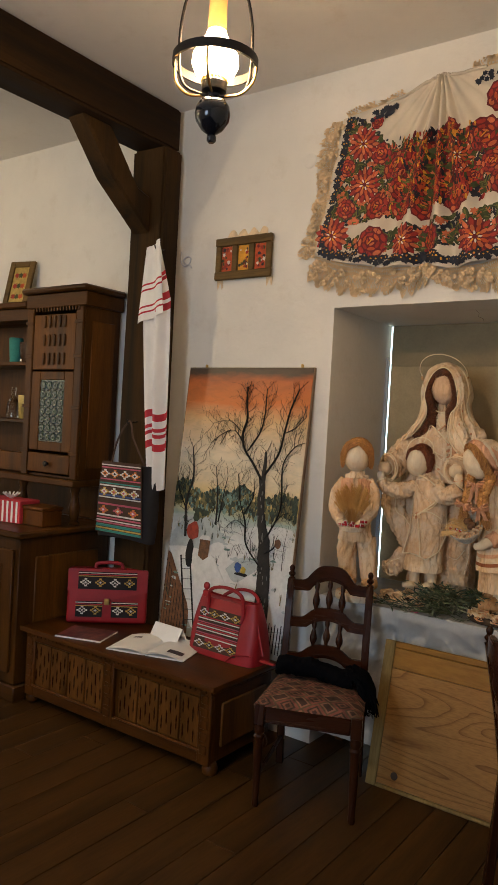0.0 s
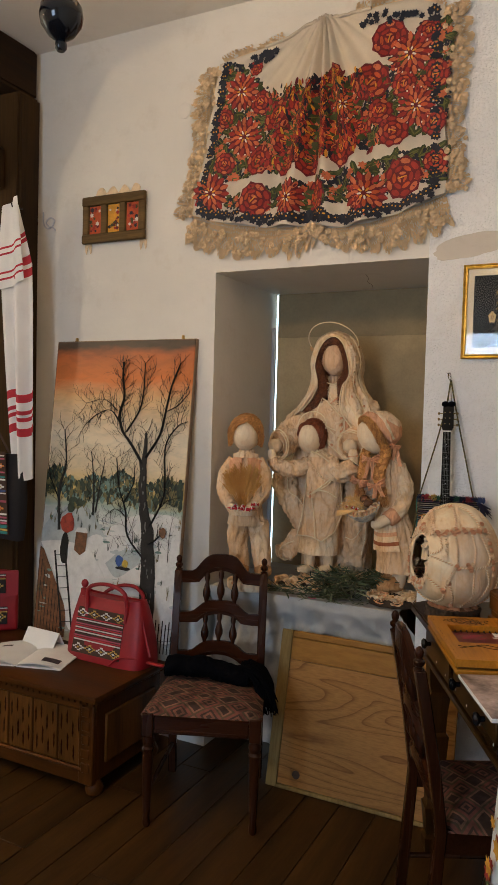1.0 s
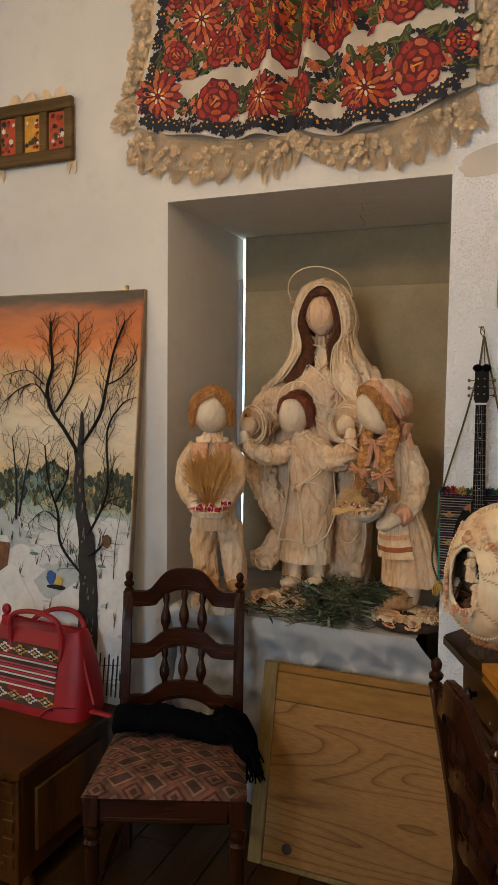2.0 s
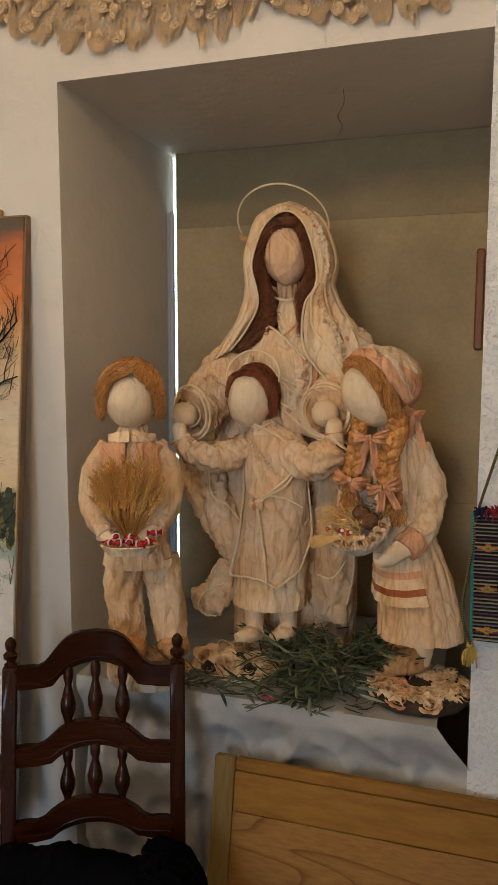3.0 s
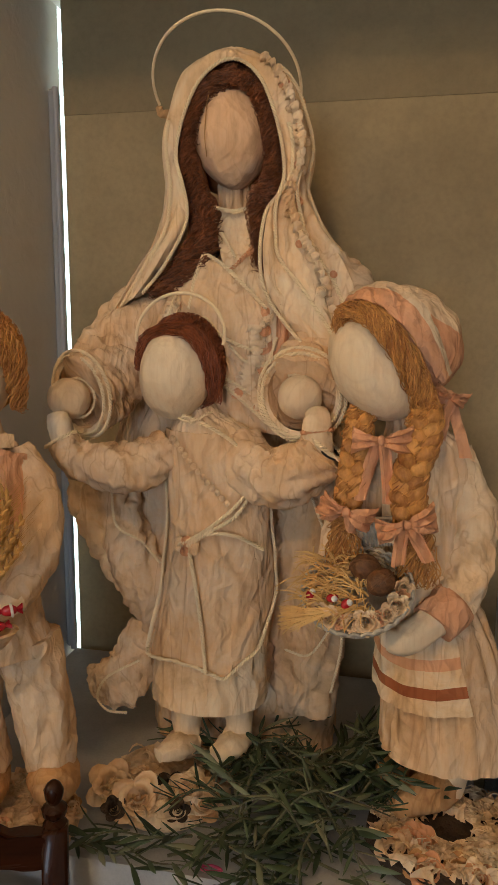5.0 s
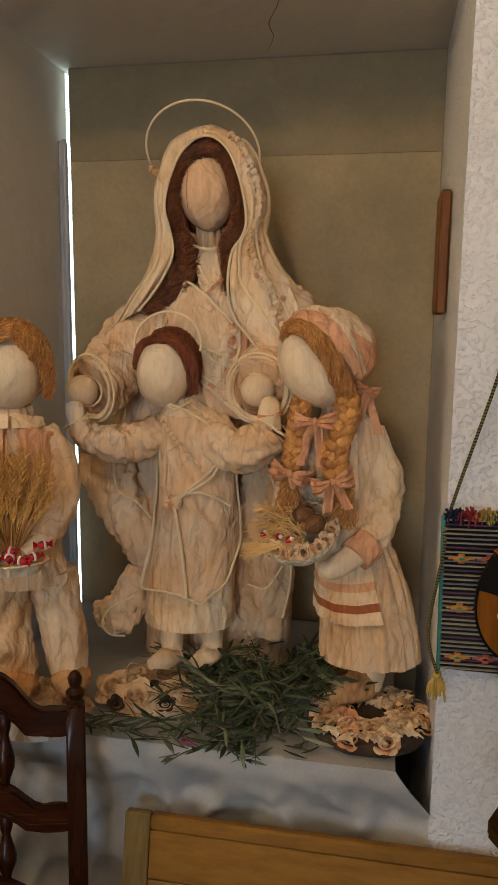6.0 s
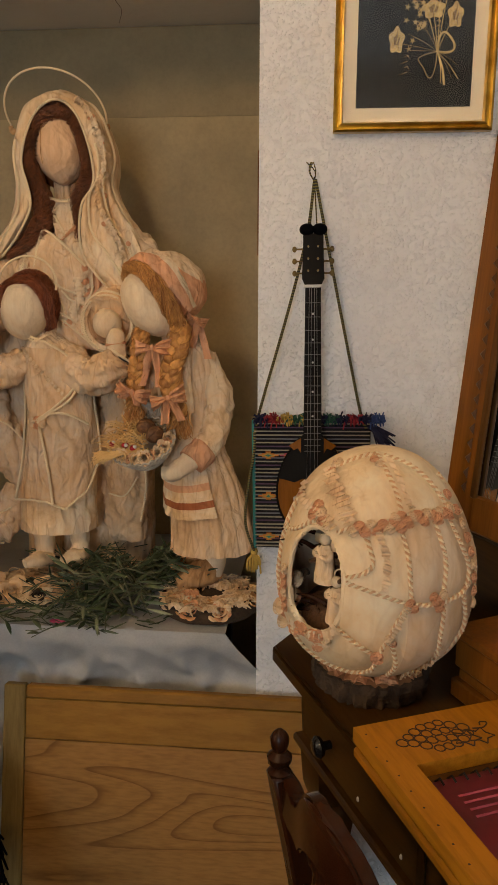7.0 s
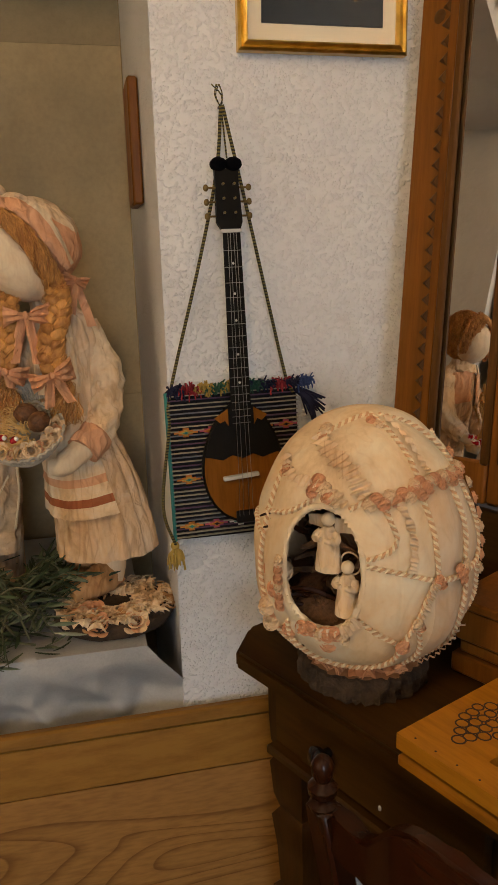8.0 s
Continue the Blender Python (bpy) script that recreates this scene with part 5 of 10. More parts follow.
def boy_doll():
    bm = B()
    cx, cy = -1.578, 3.205
    robe(bm, [(cx + 0.012, cy, 1.045, 0.088, 0.066), (cx + 0.008, cy, 1.09, 0.078, 0.06), (cx + 0.003, cy, 1.16, 0.072, 0.056), (cx, cy, 1.26, 0.072, 0.056), (cx, cy, 1.33, 0.06, 0.048), (cx, cy, 1.36, 0.04, 0.036), (cx, cy, 1.378, 0.032, 0.03)], HUSK, 13, 0.05, 6, 52, 21)
    # peach waistcoat fronts and collar
    for s in (-1, 1):
        sheet(bm, lambda u, v, s=s: Vector((cx + s * (0.012 + 0.06 * u), cy - 0.062 + 0.03 * u * u + 0.014 * (1 - v) - 0.004, 1.355 - 0.1 * v - 0.022 * u)), 8, 8, PEACH, 0.004)
        sheet(bm, lambda u, v, s=s: Vector((cx + s * (0.002 + 0.052 * u), cy - 0.05 + 0.034 * u * u - 0.012 * v, 1.37 - 0.026 * v * (1 - 0.35 * u) - 0.012 * u)), 6, 4, PALE, 0.004)
    ball(bm, (cx - 0.002, cy - 0.022, 1.44), (0.061, 0.056, 0.066), FACE, u=28, v=20)
    h0 = (cx, cy + 0.012, 1.458)
    ball(bm, h0, (0.066, 0.056, 0.072), GINGER, u=22, v=16)
    fuzz(bm, h0, (0.07, 0.062, 0.077), 3800, 0.0007, GINGER, 7, 0.02, lambda n: n.y > -0.3 or n.z > 0.55 or abs(n.x) > 0.75)
    for sgn in (-1, 1):
        curls(bm, [[(cx + 0.008, cy - 0.066, 1.505), (cx + sgn * 0.035, cy - 0.066, 1.483), (cx + sgn * 0.058, cy - 0.055, 1.445), (cx + sgn * 0.062, cy - 0.045, 1.4)],
                   [(cx + 0.006, cy - 0.04, 1.53), (cx + sgn * 0.048, cy - 0.042, 1.512), (cx + sgn * 0.074, cy - 0.035, 1.455), (cx + sgn * 0.07, cy - 0.03, 1.395)]], 650, 0.0009, GINGER, 0.006, 9 + sgn, 0.005, 0.3, 6)
    limb(bm, [(cx - 0.052, cy, 1.335), (cx - 0.085, cy - 0.01, 1.27), (cx - 0.088, cy - 0.04, 1.19), (cx - 0.052, cy - 0.09, 1.138)], [0.024, 0.031, 0.029, 0.022], HUSK, 20, 6, 0.1, 1, 1)
    limb(bm, [(cx + 0.052, cy, 1.335), (cx + 0.083, cy - 0.01, 1.27), (cx + 0.08, cy - 0.04, 1.19), (cx + 0.05, cy - 0.09, 1.145)], [0.024, 0.031, 0.029, 0.022], HUSK, 20, 6, 0.1, 1, 2)
    limb(bm, [(cx - 0.065, cy - 0.085, 1.14), (cx - 0.025, cy - 0.115, 1.122)], [0.02, 0.013], FACE, 12, 4, 0.05)
    limb(bm, [(cx + 0.06, cy - 0.085, 1.15), (cx + 0.02, cy - 0.115, 1.13)], [0.02, 0.013], FACE, 12, 4, 0.05)
    limb(bm, [(cx - 0.022, cy, 1.06), (cx - 0.026, cy, 0.97), (cx - 0.012, cy, 0.86)], [0.047, 0.044, 0.04], HUSK, 20, 7, 0.1, 1, 3)
    limb(bm, [(cx + 0.056, cy, 1.06), (cx + 0.072, cy, 0.97), (cx + 0.088, cy, 0.86)], [0.045, 0.042, 0.038], HUSK, 20, 7, 0.1, 1, 4)
    for x in (cx - 0.008, cx + 0.092):
        ball(bm, (x, cy - 0.02, 0.845), (0.04, 0.065, 0.032), OCHRE, u=18, v=12)
    doll("boy_husk_doll", bm, (cx, cy, TT + 0.04), "faceless maize-husk boy figure with ginger hair and peach waistcoat", turn=BOY_TURN)


def girl_doll():
    bm = B()
    cy = 3.365
    robe(bm, [(-0.915, cy, 0.885, 0.102, 0.085), (-0.92, cy, 0.96, 0.094, 0.08), (-0.935, cy, 1.06, 0.08, 0.068), (-0.958, cy, 1.17, 0.058, 0.052), (-0.965, cy, 1.26, 0.066, 0.055), (-0.967, cy, 1.335, 0.064, 0.05), (-0.985, cy - 0.01, 1.37, 0.04, 0.034), (-1.0, cy - 0.015, 1.4, 0.03, 0.03)], HUSK, 17, 0.045, 7, 60, 31)

    def apron(u, v):
        a = math.pi * (0.98 + 0.62 * u)
        z = 1.17 - 0.185 * v
        r = 0.061 + 0.035 * v
        k = 1.1 + 0.015 * math.sin(u * 26)
        return Vector((-0.958 + 0.035 * v + math.cos(a) * r * k, cy + math.sin(a) * r * k * 0.88, z - 0.012 * math.sin(math.pi * u)))

    sheet(bm, apron, 22, 24, lambda u, v: RUST if 0.76 < v < 0.87 else (PEACH if 0.58 < v < 0.66 else PALE), 0.003)
    # bodice, bows and ribbons
    sheet(bm, lambda u, v: Vector((-1.03 + 0.075 * u + 0.012 * v, cy - 0.062 - 0.012 * math.sin(math.pi * u), 1.355 - 0.14 * v)), 8, 8, PALE, 0.003)

    def bow(c, w, drop=0.04, tilt=0.0):
        c = Vector(c)
        rot = Euler((0, radians(tilt), 0)).to_matrix()
        for s in (-1, 1):
            sheet(bm, lambda u, v, s=s: c + rot @ Vector((s * w * (0.06 + 0.94 * u), -0.004 - 0.018 * math.sin(math.pi * u) + 0.005 * math.sin(v * 17 + s + 2 * u), (v - 0.5) * w * (0.3 + 0.75 * u) + 0.004 * u * s)), 8, 8, PEACH, 0.0025)
            sheet(bm, lambda u, v, s=s: c + rot @ Vector((s * (0.004 + 0.016 * v) + (u - 0.5) * 0.018, -0.005 - 0.004 * math.sin(u * 6) - 0.003 * math.sin(v * 7), -drop * v)), 4, 7, PEACH, 0.002)
        ball(bm, c + Vector((0, -0.013, 0)), (0.0075, 0.008, 0.009), PEACH, u=12, v=8)

    bow((-1.026, 3.280, 1.361), 0.038, 0.085, 4)
    bow((-1.068, 3.262, 1.267), 0.036, 0.026, 24)
    bow((-0.990, 3.252, 1.257), 0.038, 0.055, -12)
    # head bent aside towards the basket
    tilt = Euler((radians(8), radians(-32), radians(-14))).to_matrix().to_4x4()
    c0 = Vector((-1.039, 3.315, 1.453))
    for v in ball(bm, (0, 0, 0), (0.056, 0.056, 0.078), FACE, Matrix.Translation(c0) @ tilt, u=32, v=24):
        q = v.co - c0
        v.co += q.normalized() * 0.0015 * noise.noise(Vector((q.x * 45, q.y * 45, q.z * 16)))
    b0 = Vector((-1.006, 3.360, 1.488))
    cap = Matrix.Translation(b0) @ Euler((radians(-6), radians(30), radians(-6))).to_matrix().to_4x4()
    vs = ball(bm, (0, 0, 0), (0.088, 0.075, 0.075), PEACH, cap, u=48, v=32)
    inv = cap.inverted()
    for v in vs:
        q = inv @ v.co
        v.co += (v.co - b0) * (0.05 * noise.noise(q * 24) + 0.018 * math.sin(q.x * 150 + 3 * noise.noise(q * 20)))
    for f in {f for v in vs for f in v.link_faces}:
        q = inv @ f.calc_center_median()
        if q.y > -0.028 and q.x < 0.035 or q.z > 0.05:
            f.material_index = PALE
    # folded brim along the brow
    brim = smooth_path([(-1.085, 3.300, 1.538), (-1.055, 3.275, 1.543), (-1.017, 3.262, 1.520), (-0.982, 3.268, 1.480), (-0.952, 3.300, 1.431)], 8)
    back = smooth_path([(-1.081, 3.340, 1.553), (-1.037, 3.310, 1.567), (-0.992, 3.295, 1.551), (-0.960, 3.295, 1.507), (-0.937, 3.320, 1.447)], 8)
    sheet(bm, lambda u, v: brim[min(32, int(u * 32))].lerp(back[min(32, int(u * 32))], v) + Vector((0, -0.010 * math.sin(math.pi * v) - 0.003 * math.sin(u * 30 + v * 6), 0)), 32, 10, lambda u, v: PEACH if v < 0.62 else PALE, 0.003)
    # hair under the brim, two loose braids
    curls(bm, [[(-1.088, 3.300, 1.492), (-1.079, 3.285, 1.520), (-1.046, 3.262, 1.510), (-1.015, 3.255, 1.473), (-0.993, 3.268, 1.429), (-0.979, 3.285, 1.400)], [(-1.093, 3.310, 1.510), (-1.082, 3.295, 1.536), (-1.041, 3.268, 1.532), (-1.001, 3.262, 1.491), (-0.971, 3.280, 1.442), (-0.958, 3.300, 1.399)]], 900, 0.0008, GINGER, 0.006, 14, 0.004, 0.3, 7)

    def braid(pts, r, seed):
        p = smooth_path(pts, 10)
        for ph in (0, 2.1, 4.2):
            q = [c + Vector((r * 0.6 * math.sin(k * 0.6 + ph), r * 0.5 * math.sin(2 * (k * 0.6 + ph)), 0)) for k, c in enumerate(p)]
            limb(bm, q[::2], [r * 0.4, r * 0.52, r * 0.52, r * 0.36], GINGER, 14, 4, 0.16, 1, ph)
        L = [[Vector(c) + Vector((s * r * 0.85, -r * 0.5, 0)) for c in pts] for s in (-1, 1)]
        curls(bm, L, 260, 0.0007, GINGER, 0.004, seed, 0.006, 0.16, 9)
        end = Vector(pts[-1])
        curls(bm, [[end + Vector((s * r * 0.6, 0, 0.01)), end + Vector((s * r, -0.003, -0.02)), end + Vector((s * r * 1.1, 0, -0.05))] for s in (-1, 1)], 90, 0.0011, GINGER, 0.006, seed + 5, 0.004, 0.7, 2)

    braid([(-1.056, 3.305, 1.399), (-1.059, 3.295, 1.360), (-1.064, 3.287, 1.310), (-1.070, 3.285, 1.266), (-1.073, 3.285, 1.235)], 0.019, 1)
    braid([(-0.970, 3.300, 1.409), (-0.972, 3.285, 1.365), (-0.987, 3.278, 1.316), (-0.987, 3.275, 1.266), (-0.971, 3.275, 1.216)], 0.023, 2)
    sheet(bm, lambda u, v: Vector((-0.937, 3.330, 1.418)) + Vector((0.022 * v + 0.018 * (u - 0.5), 0.008 * math.sin(v * 5), -0.085 * v)), 3, 8, PEACH, 0.002)
    bow((-0.939, 3.330, 1.418), 0.022, 0.06, 30)
    # arms
    limb(bm, [(-0.932, cy, 1.335), (-0.9, cy - 0.01, 1.25), (-0.9, cy - 0.03, 1.18), (-0.928, cy - 0.065, 1.13)], [0.027, 0.034, 0.032, 0.029], PALE, 24, 7, 0.13, 1, 8)
    limb(bm, [(-0.922, cy - 0.06, 1.136), (-0.948, cy - 0.085, 1.11)], [0.032, 0.031], PEACH, 20, 5, 0.05)
    limb(bm, [(-0.945, cy - 0.08, 1.115), (-0.985, cy - 0.1, 1.09), (-1.01, cy - 0.1, 1.088)], [0.024, 0.022, 0.014], FACE, 16, 5, 0.04)
    limb(bm, [(-1.01, cy, 1.33), (-1.06, cy - 0.03, 1.25), (-1.09, cy - 0.05, 1.17)], [0.03, 0.034, 0.024], HUSK, 18, 6, 0.11, 1, 9)
    # legs and shoes
    limb(bm, [(-0.905, cy, 0.92), (-0.91, cy - 0.005, 0.86), (-0.92, cy - 0.01, 0.825)], [0.032, 0.031, 0.031], FACE, 16, 5, 0.04)
    limb(bm, [(-0.955, cy + 0.03, 0.92), (-0.965, cy + 0.02, 0.85)], [0.034, 0.034], OCHRE, 16, 5, 0.06)
    limb(bm, [(-0.905, cy - 0.005, 0.835), (-0.94, cy - 0.035, 0.826), (-0.99, cy - 0.06, 0.815)], [0.031, 0.031, 0.017], OCHRE, 18, 6, 0.05, 0.8)
    limb(bm, [(-0.96, cy + 0.02, 0.84), (-1.01, cy - 0.0, 0.82)], [0.026, 0.018], OCHRE, 18, 6, 0.05, 0.8)
    doll("girl_husk_doll", bm, (-0.93, cy, TT + 0.03), "faceless maize-husk girl figure with peach bonnet and ginger braids")


mother_doll()
child_doll()
boy_doll()
girl_doll()


# ---- bases with husk roses ----
ROSE_R = 0.02


def rose_mesh(seed, petals=7):
    bm = B()
    rose_into(bm, (0, 0, 0), ROSE_R, (0, 0, 1), 0, seed, petals)
    me = bpy.data.meshes.new("rose")
    bm.to_mesh(me)
    bm.free()
    me.polygons.foreach_set("use_smooth", [True] * len(me.polygons))
    return me


ROSES = {}
for mname in ("pale husk", "peach husk", "ochre husk", "husk", "bark"):
    for k in range(3):
        me = rose_mesh(k + len(ROSES))
        me.materials.append(MATS[mname])
        ROSES[mname, k] = me


SPIRALS = {}
for mname in ("pale husk", "peach husk"):
    for k in range(3):
        bm = B()
        rosette(bm, (0, 0, 0), ROSE_R, (0, 0, 1), 0, k + 1)
        me = bpy.data.meshes.new("rose")
        bm.to_mesh(me)
        bm.free()
        me.polygons.foreach_set("use_smooth", [True] * len(me.polygons))
        me.materials.append(MATS[mname])
        SPIRALS[mname, k] = me


def rose(parent, c, r, facing, mname, k=0, name="rose"):
    ob = new(name, ROSES[mname, k % 3])
    ob.parent = parent
    q = Vector(facing).to_track_quat("Z", "Y").to_matrix().to_4x4()
    ob.matrix_basis = Matrix.Translation(c) @ q @ Euler((0, 0, k * 1.9)).to_matrix().to_4x4() @ Matrix.Diagonal((r / ROSE_R, r / ROSE_R, r / ROSE_R, 1))
    return ob


def flower_base(name, c, rx, ry, h, label, count, seed, mat="pale husk", bits=40, tones=("pale husk", "peach husk", "ochre husk", "husk")):
    t = thing(name, label, "doll base", Matrix.Translation(c))
    rd = random.Random(seed)
    bm = B()
    n = 30
    rings = []
    for z, s in ((0, 0.96), (h * 0.4, 1.02), (h * 0.85, 1.0), (h, 0.94)):
        rings.append([(math.cos(2 * math.pi * i / n) * rx * s * (1 + 0.05 * noise.noise(Vector((i * 0.7, z * 60, seed)))), math.sin(2 * math.pi * i / n) * ry * s * (1 + 0.05 * noise.noise(Vector((i * 0.6, z * 60, seed + 5)))), z) for i in range(n)])
    loft(bm, rings, 0)
    part("plinth", bm, mat, t)
    for k in range(count):
        a = rd.uniform(math.pi * 0.9, math.pi * 2.1)
        q = rd.uniform(0.5, 0.95)
        r = rd.uniform(0.016, 0.026)
        rose(t, (math.cos(a) * rx * q, math.sin(a) * ry * q, h - 0.004), r, (math.cos(a) * 0.4, math.sin(a) * 0.7, 1), rd.choice(tones), k)
    bm = B()
    for k in range(bits):
        a, q = rd.uniform(0, 2 * math.pi), rd.uniform(0.35, 1.0)
        p = Vector((math.cos(a) * rx * q, math.sin(a) * ry * q, h))
        w, l = rd.uniform(0.008, 0.016), rd.uniform(0.014, 0.03)
        m = Matrix.Translation(p) @ Euler((rd.uniform(-0.9, 0.9), rd.uniform(-0.9, 0.9), rd.uniform(0, 6))).to_matrix().to_4x4()
        sheet(bm, lambda u, v: m @ Vector(((u - 0.5) * w * (1.2 - v), l * (v - 0.3), 0.008 * math.sin(math.pi * v) + 0.004)), 3, 3, 0, 0.0012)
    tagged(part("husk_petals", bm, "pale husk" if seed % 2 else "husk", t, "scattered dry husk petals"), kind="stuff")
    return t


flower_base("child_doll_base", (-1.345, 3.335, TT), 0.1, 0.1, 0.03, "pale plinth covered with husk roses under the child doll", 12, 1)
flower_base("boy_doll_base", (-1.545, 3.2, TT), 0.1, 0.085, 0.04, "husk-covered base with roses under the boy doll", 9, 2)
flower_base("girl_doll_base", (-0.912, 3.3, TT), 0.115, 0.105, 0.03, "round bark-edged base strewn with husk petals under the girl doll", 16, 3, "bark", 420, ("pale husk", "ochre husk", "husk", "peach husk"))
for k, (x, y, r) in enumerate(((-1.425, 3.29, 0.034), (-1.37, 3.265, 0.036), (-1.3, 3.305, 0.03), (-1.335, 3.31, 0.02), (-1.4, 3.24, 0.016), (-1.305, 3.255, 0.016))):
    t = thing("husk_rose", "large rolled husk rose lying on the doll base" if r > 0.025 else "dark dried cone rosette lying among husk roses", "rose", pose(x, y, TT + 0.028), group="loose roses")
    rose(t, (0, 0, 0), r, (0.1, -0.6, 1), "pale husk" if r > 0.025 else "bark", k, "bloom")

# ---- wheat, candies and basket ----
def wheat_fan(name, c, count, spread, length, label, seed, lean=(0, -0.02)):
    t = thing(name, label, "wheat", Matrix.Translation(c) @ Euler((0, 0, radians(BOY_TURN))).to_matrix().to_4x4())
    rd = random.Random(seed)
    for g in range(3):
        bm = B()
        for k in range(count // 3):
            a = rd.uniform(-1, 1)
            l = length * rd.uniform(0.55, 1.05) * (1 - 0.18 * a * a)
            x, y = a * spread, rd.uniform(-0.02, 0.008) - 0.012
            p = smooth_path([(a * 0.012, 0, 0), (x * 0.5, y - 0.012, l * 0.5), (x, y, l)], 4)
            tube(bm, p, [0.0011, 0.0009], 4)
            for j in range(12):
                q = p[-1].lerp(p[len(p) // 2], j * 0.075)
                s = 1 if j % 2 else -1
                d = Vector((a * 0.5 + s * 0.45, rd.uniform(-0.5, 0.1), 1)).normalized()
                tube(bm, [q, q + d * 0.006, q + d * 0.012], [0.0014, 0.0034, 0.0007], 5)
                tube(bm, [q + d * 0.01, q + d * 0.045], [0.0003, 0.00015], 3)
        tagged(part("wheat_sheaf", bm, "straw", t), kind="stuff")
    return t


wheat_fan("wheat_bunch", by_boy(-1.578, 3.093, 1.135), 75, 0.08, 0.178, "fan of golden wheat ears held by the boy doll", 3)
bm = B()
lathe(bm, [(0.012, -0.022), (0.05, -0.016), (0.066, 0.004), (0.062, 0.006), (0.045, -0.008), (0.002, -0.012)], 24, squash=(1, 0.62))
bowl = solid("husk_dish", bm, "pale husk", "small pale husk dish with red and white candies", "dish", Matrix.Translation(by_boy(-1.578, 3.08, 1.118)) @ Euler((0, 0, radians(BOY_TURN))).to_matrix().to_4x4())
for k, (x, y, z) in enumerate(((-0.045, -0.01, 0.012), (-0.022, -0.022, 0.014), (0.0, -0.018, 0.012), (0.022, -0.025, 0.01), (0.042, -0.012, 0.014), (-0.03, 0.006, 0.022), (0.0, 0.004, 0.02), (0.055, 0.0, 0.03))):
    t = thing("wrapped_candy", "small red and white wrapped candy", "candy", Matrix.Translation(by_boy(-1.578 + x, 3.08 + y, 1.118 + z)) @ pose(0, 0, 0, k * 40, 0, k * 57), group="candies")
    bm = B()
    ball(bm, (0, 0, 0), (0.0105, 0.0075, 0.0065), u=12, v=8)
    for e in (-1, 1):
        sheet(bm, lambda u, v, e=e: Vector((e * (0.009 + 0.008 * v), (u - 0.5) * (0.004 + 0.012 * v), 0.0015 * math.sin(u * 12))), 6, 3, 0, 0.0008)
    part("wrapper", bm, "red candy", t)
    bm = B()
    tube(bm, [(0.003 + 0.001 * math.cos(a), 0.0079 * math.cos(a), 0.007 * math.sin(a)) for a in np.linspace(0, 6.28, 16)], 0.002, 5)
    part("white_band", bm, "white candy", t)

bk = thing("wicker_basket", "small white-grey woven basket of straw, walnuts and candies", "basket", pose(-1.045, 3.286, 1.119, 40, -8, 0))
fibre("pale straw", (0.78, 0.55, 0.24), 0.6, 0.3, 2, 0.3, 70.0, 0.0)
plain("white wicker", (0.62, 0.54, 0.42), 0.7, vary=0.3, scale=40, grain=120)
for k in range(9):
    bm = B()
    f = k / 8
    r = 0.036 + 0.03 * f ** 0.7
    tube(bm, [(math.cos(a) * r * 1.12, math.sin(a) * r, 0.006 + 0.05 * f + 0.0024 * math.sin(a * 30 + k * math.pi)) for a in np.linspace(0, 2 * math.pi, 180, endpoint=False)], 0.0027, 6, loop=True)
    part("woven_band", bm, "white wicker", bk)
bm = B()
lathe(bm, [(0.03, 0), (0.043, 0.003), (0.04, 0.005), (0.003, 0.004)], 20)
part("basket_floor", bm, "white wicker", bk)
bm = B()
for k in range(12):
    a0 = -0.55 + 0.1 * k
    tube(bm, smooth_path([(0.03 + math.sin(a0) * 0.04, 0.07, 0.05), (0.03 + math.sin(a0) * 0.05, 0.08, 0.08), (0.03 + math.sin(a0 * 1.4) * 0.04, 0.075, 0.105)], 4), 0.002, 4)
    tube(bm, [(-0.01 + k * 0.0005, 0.079, 0.055 + 0.0045 * k), (0.07 - k * 0.0012, 0.079, 0.055 + 0.0045 * k)], 0.002, 4)
part("raised_rim", bm, "white wicker", bk)
bm = B()
rd = random.Random(8)
for k in range(220):
    x, y = rd.uniform(-0.065, 0.02), rd.uniform(-0.045, 0.05)
    d = Vector((rd.uniform(-1, 0.2), rd.uniform(-0.6, 0.5), rd.uniform(-0.05, 0.35))) * 0.027
    p = Vector((x, y, 0.058))
    tube(bm, smooth_path([p, p + d + Vector((0, 0, 0.01)), p + d * 1.9], 3), [0.0015, 0.0006], 4)
for k in range(60):
    a = rd.uniform(-0.5, 0.5)
    tube(bm, smooth_path([(0.0, -0.03 + 0.006 * a, 0.066), (-0.05, -0.042 + 0.014 * a, 0.07 + 0.004 * rd.random()), (-0.085 - 0.02 * rd.random(), -0.045 + 0.04 * a, 0.066 + 0.006 * rd.random())], 3), [0.0009, 0.0014, 0.0006], 4)
tagged(solid("straw_bed", bm, "pale straw", "loose pale straw filling the small basket", "straw", pose(-1.045, 3.286, 1.119, 40, -8, 0)), kind="stuff")
plain("walnut", (0.2, 0.085, 0.03), 0.6, vary=0.5, scale=60, grain=120, relief=0.8, dist=0.003)
BM = pose(-1.045, 3.286, 1.119, 40, -8, 0)
for k, (x, y, z, r) in enumerate(((0.014, 0.022, 0.074, 0.02), (0.034, 0.0, 0.072, 0.02), (-0.05, -0.03, 0.06, 0.009))):
    bm = B()
    for v in ball(bm, (0, 0, 0), (r, r * 0.9, r * 0.95), u=22, v=16):
        v.co *= 1 + 0.09 * noise.noise(v.co * 130 + Vector((k, 0, 0)))
    tube(bm, [(math.cos(a) * r * 1.01, 0, math.sin(a) * r * 0.97) for a in np.linspace(0, 6.28, 26)], 0.0016, 5)
    solid("walnut", bm, "walnut", "brown whole walnut lying in the small basket", "walnut", BM @ pose(x, y, z, 30 * k, 20, 50 * k), group="walnuts")
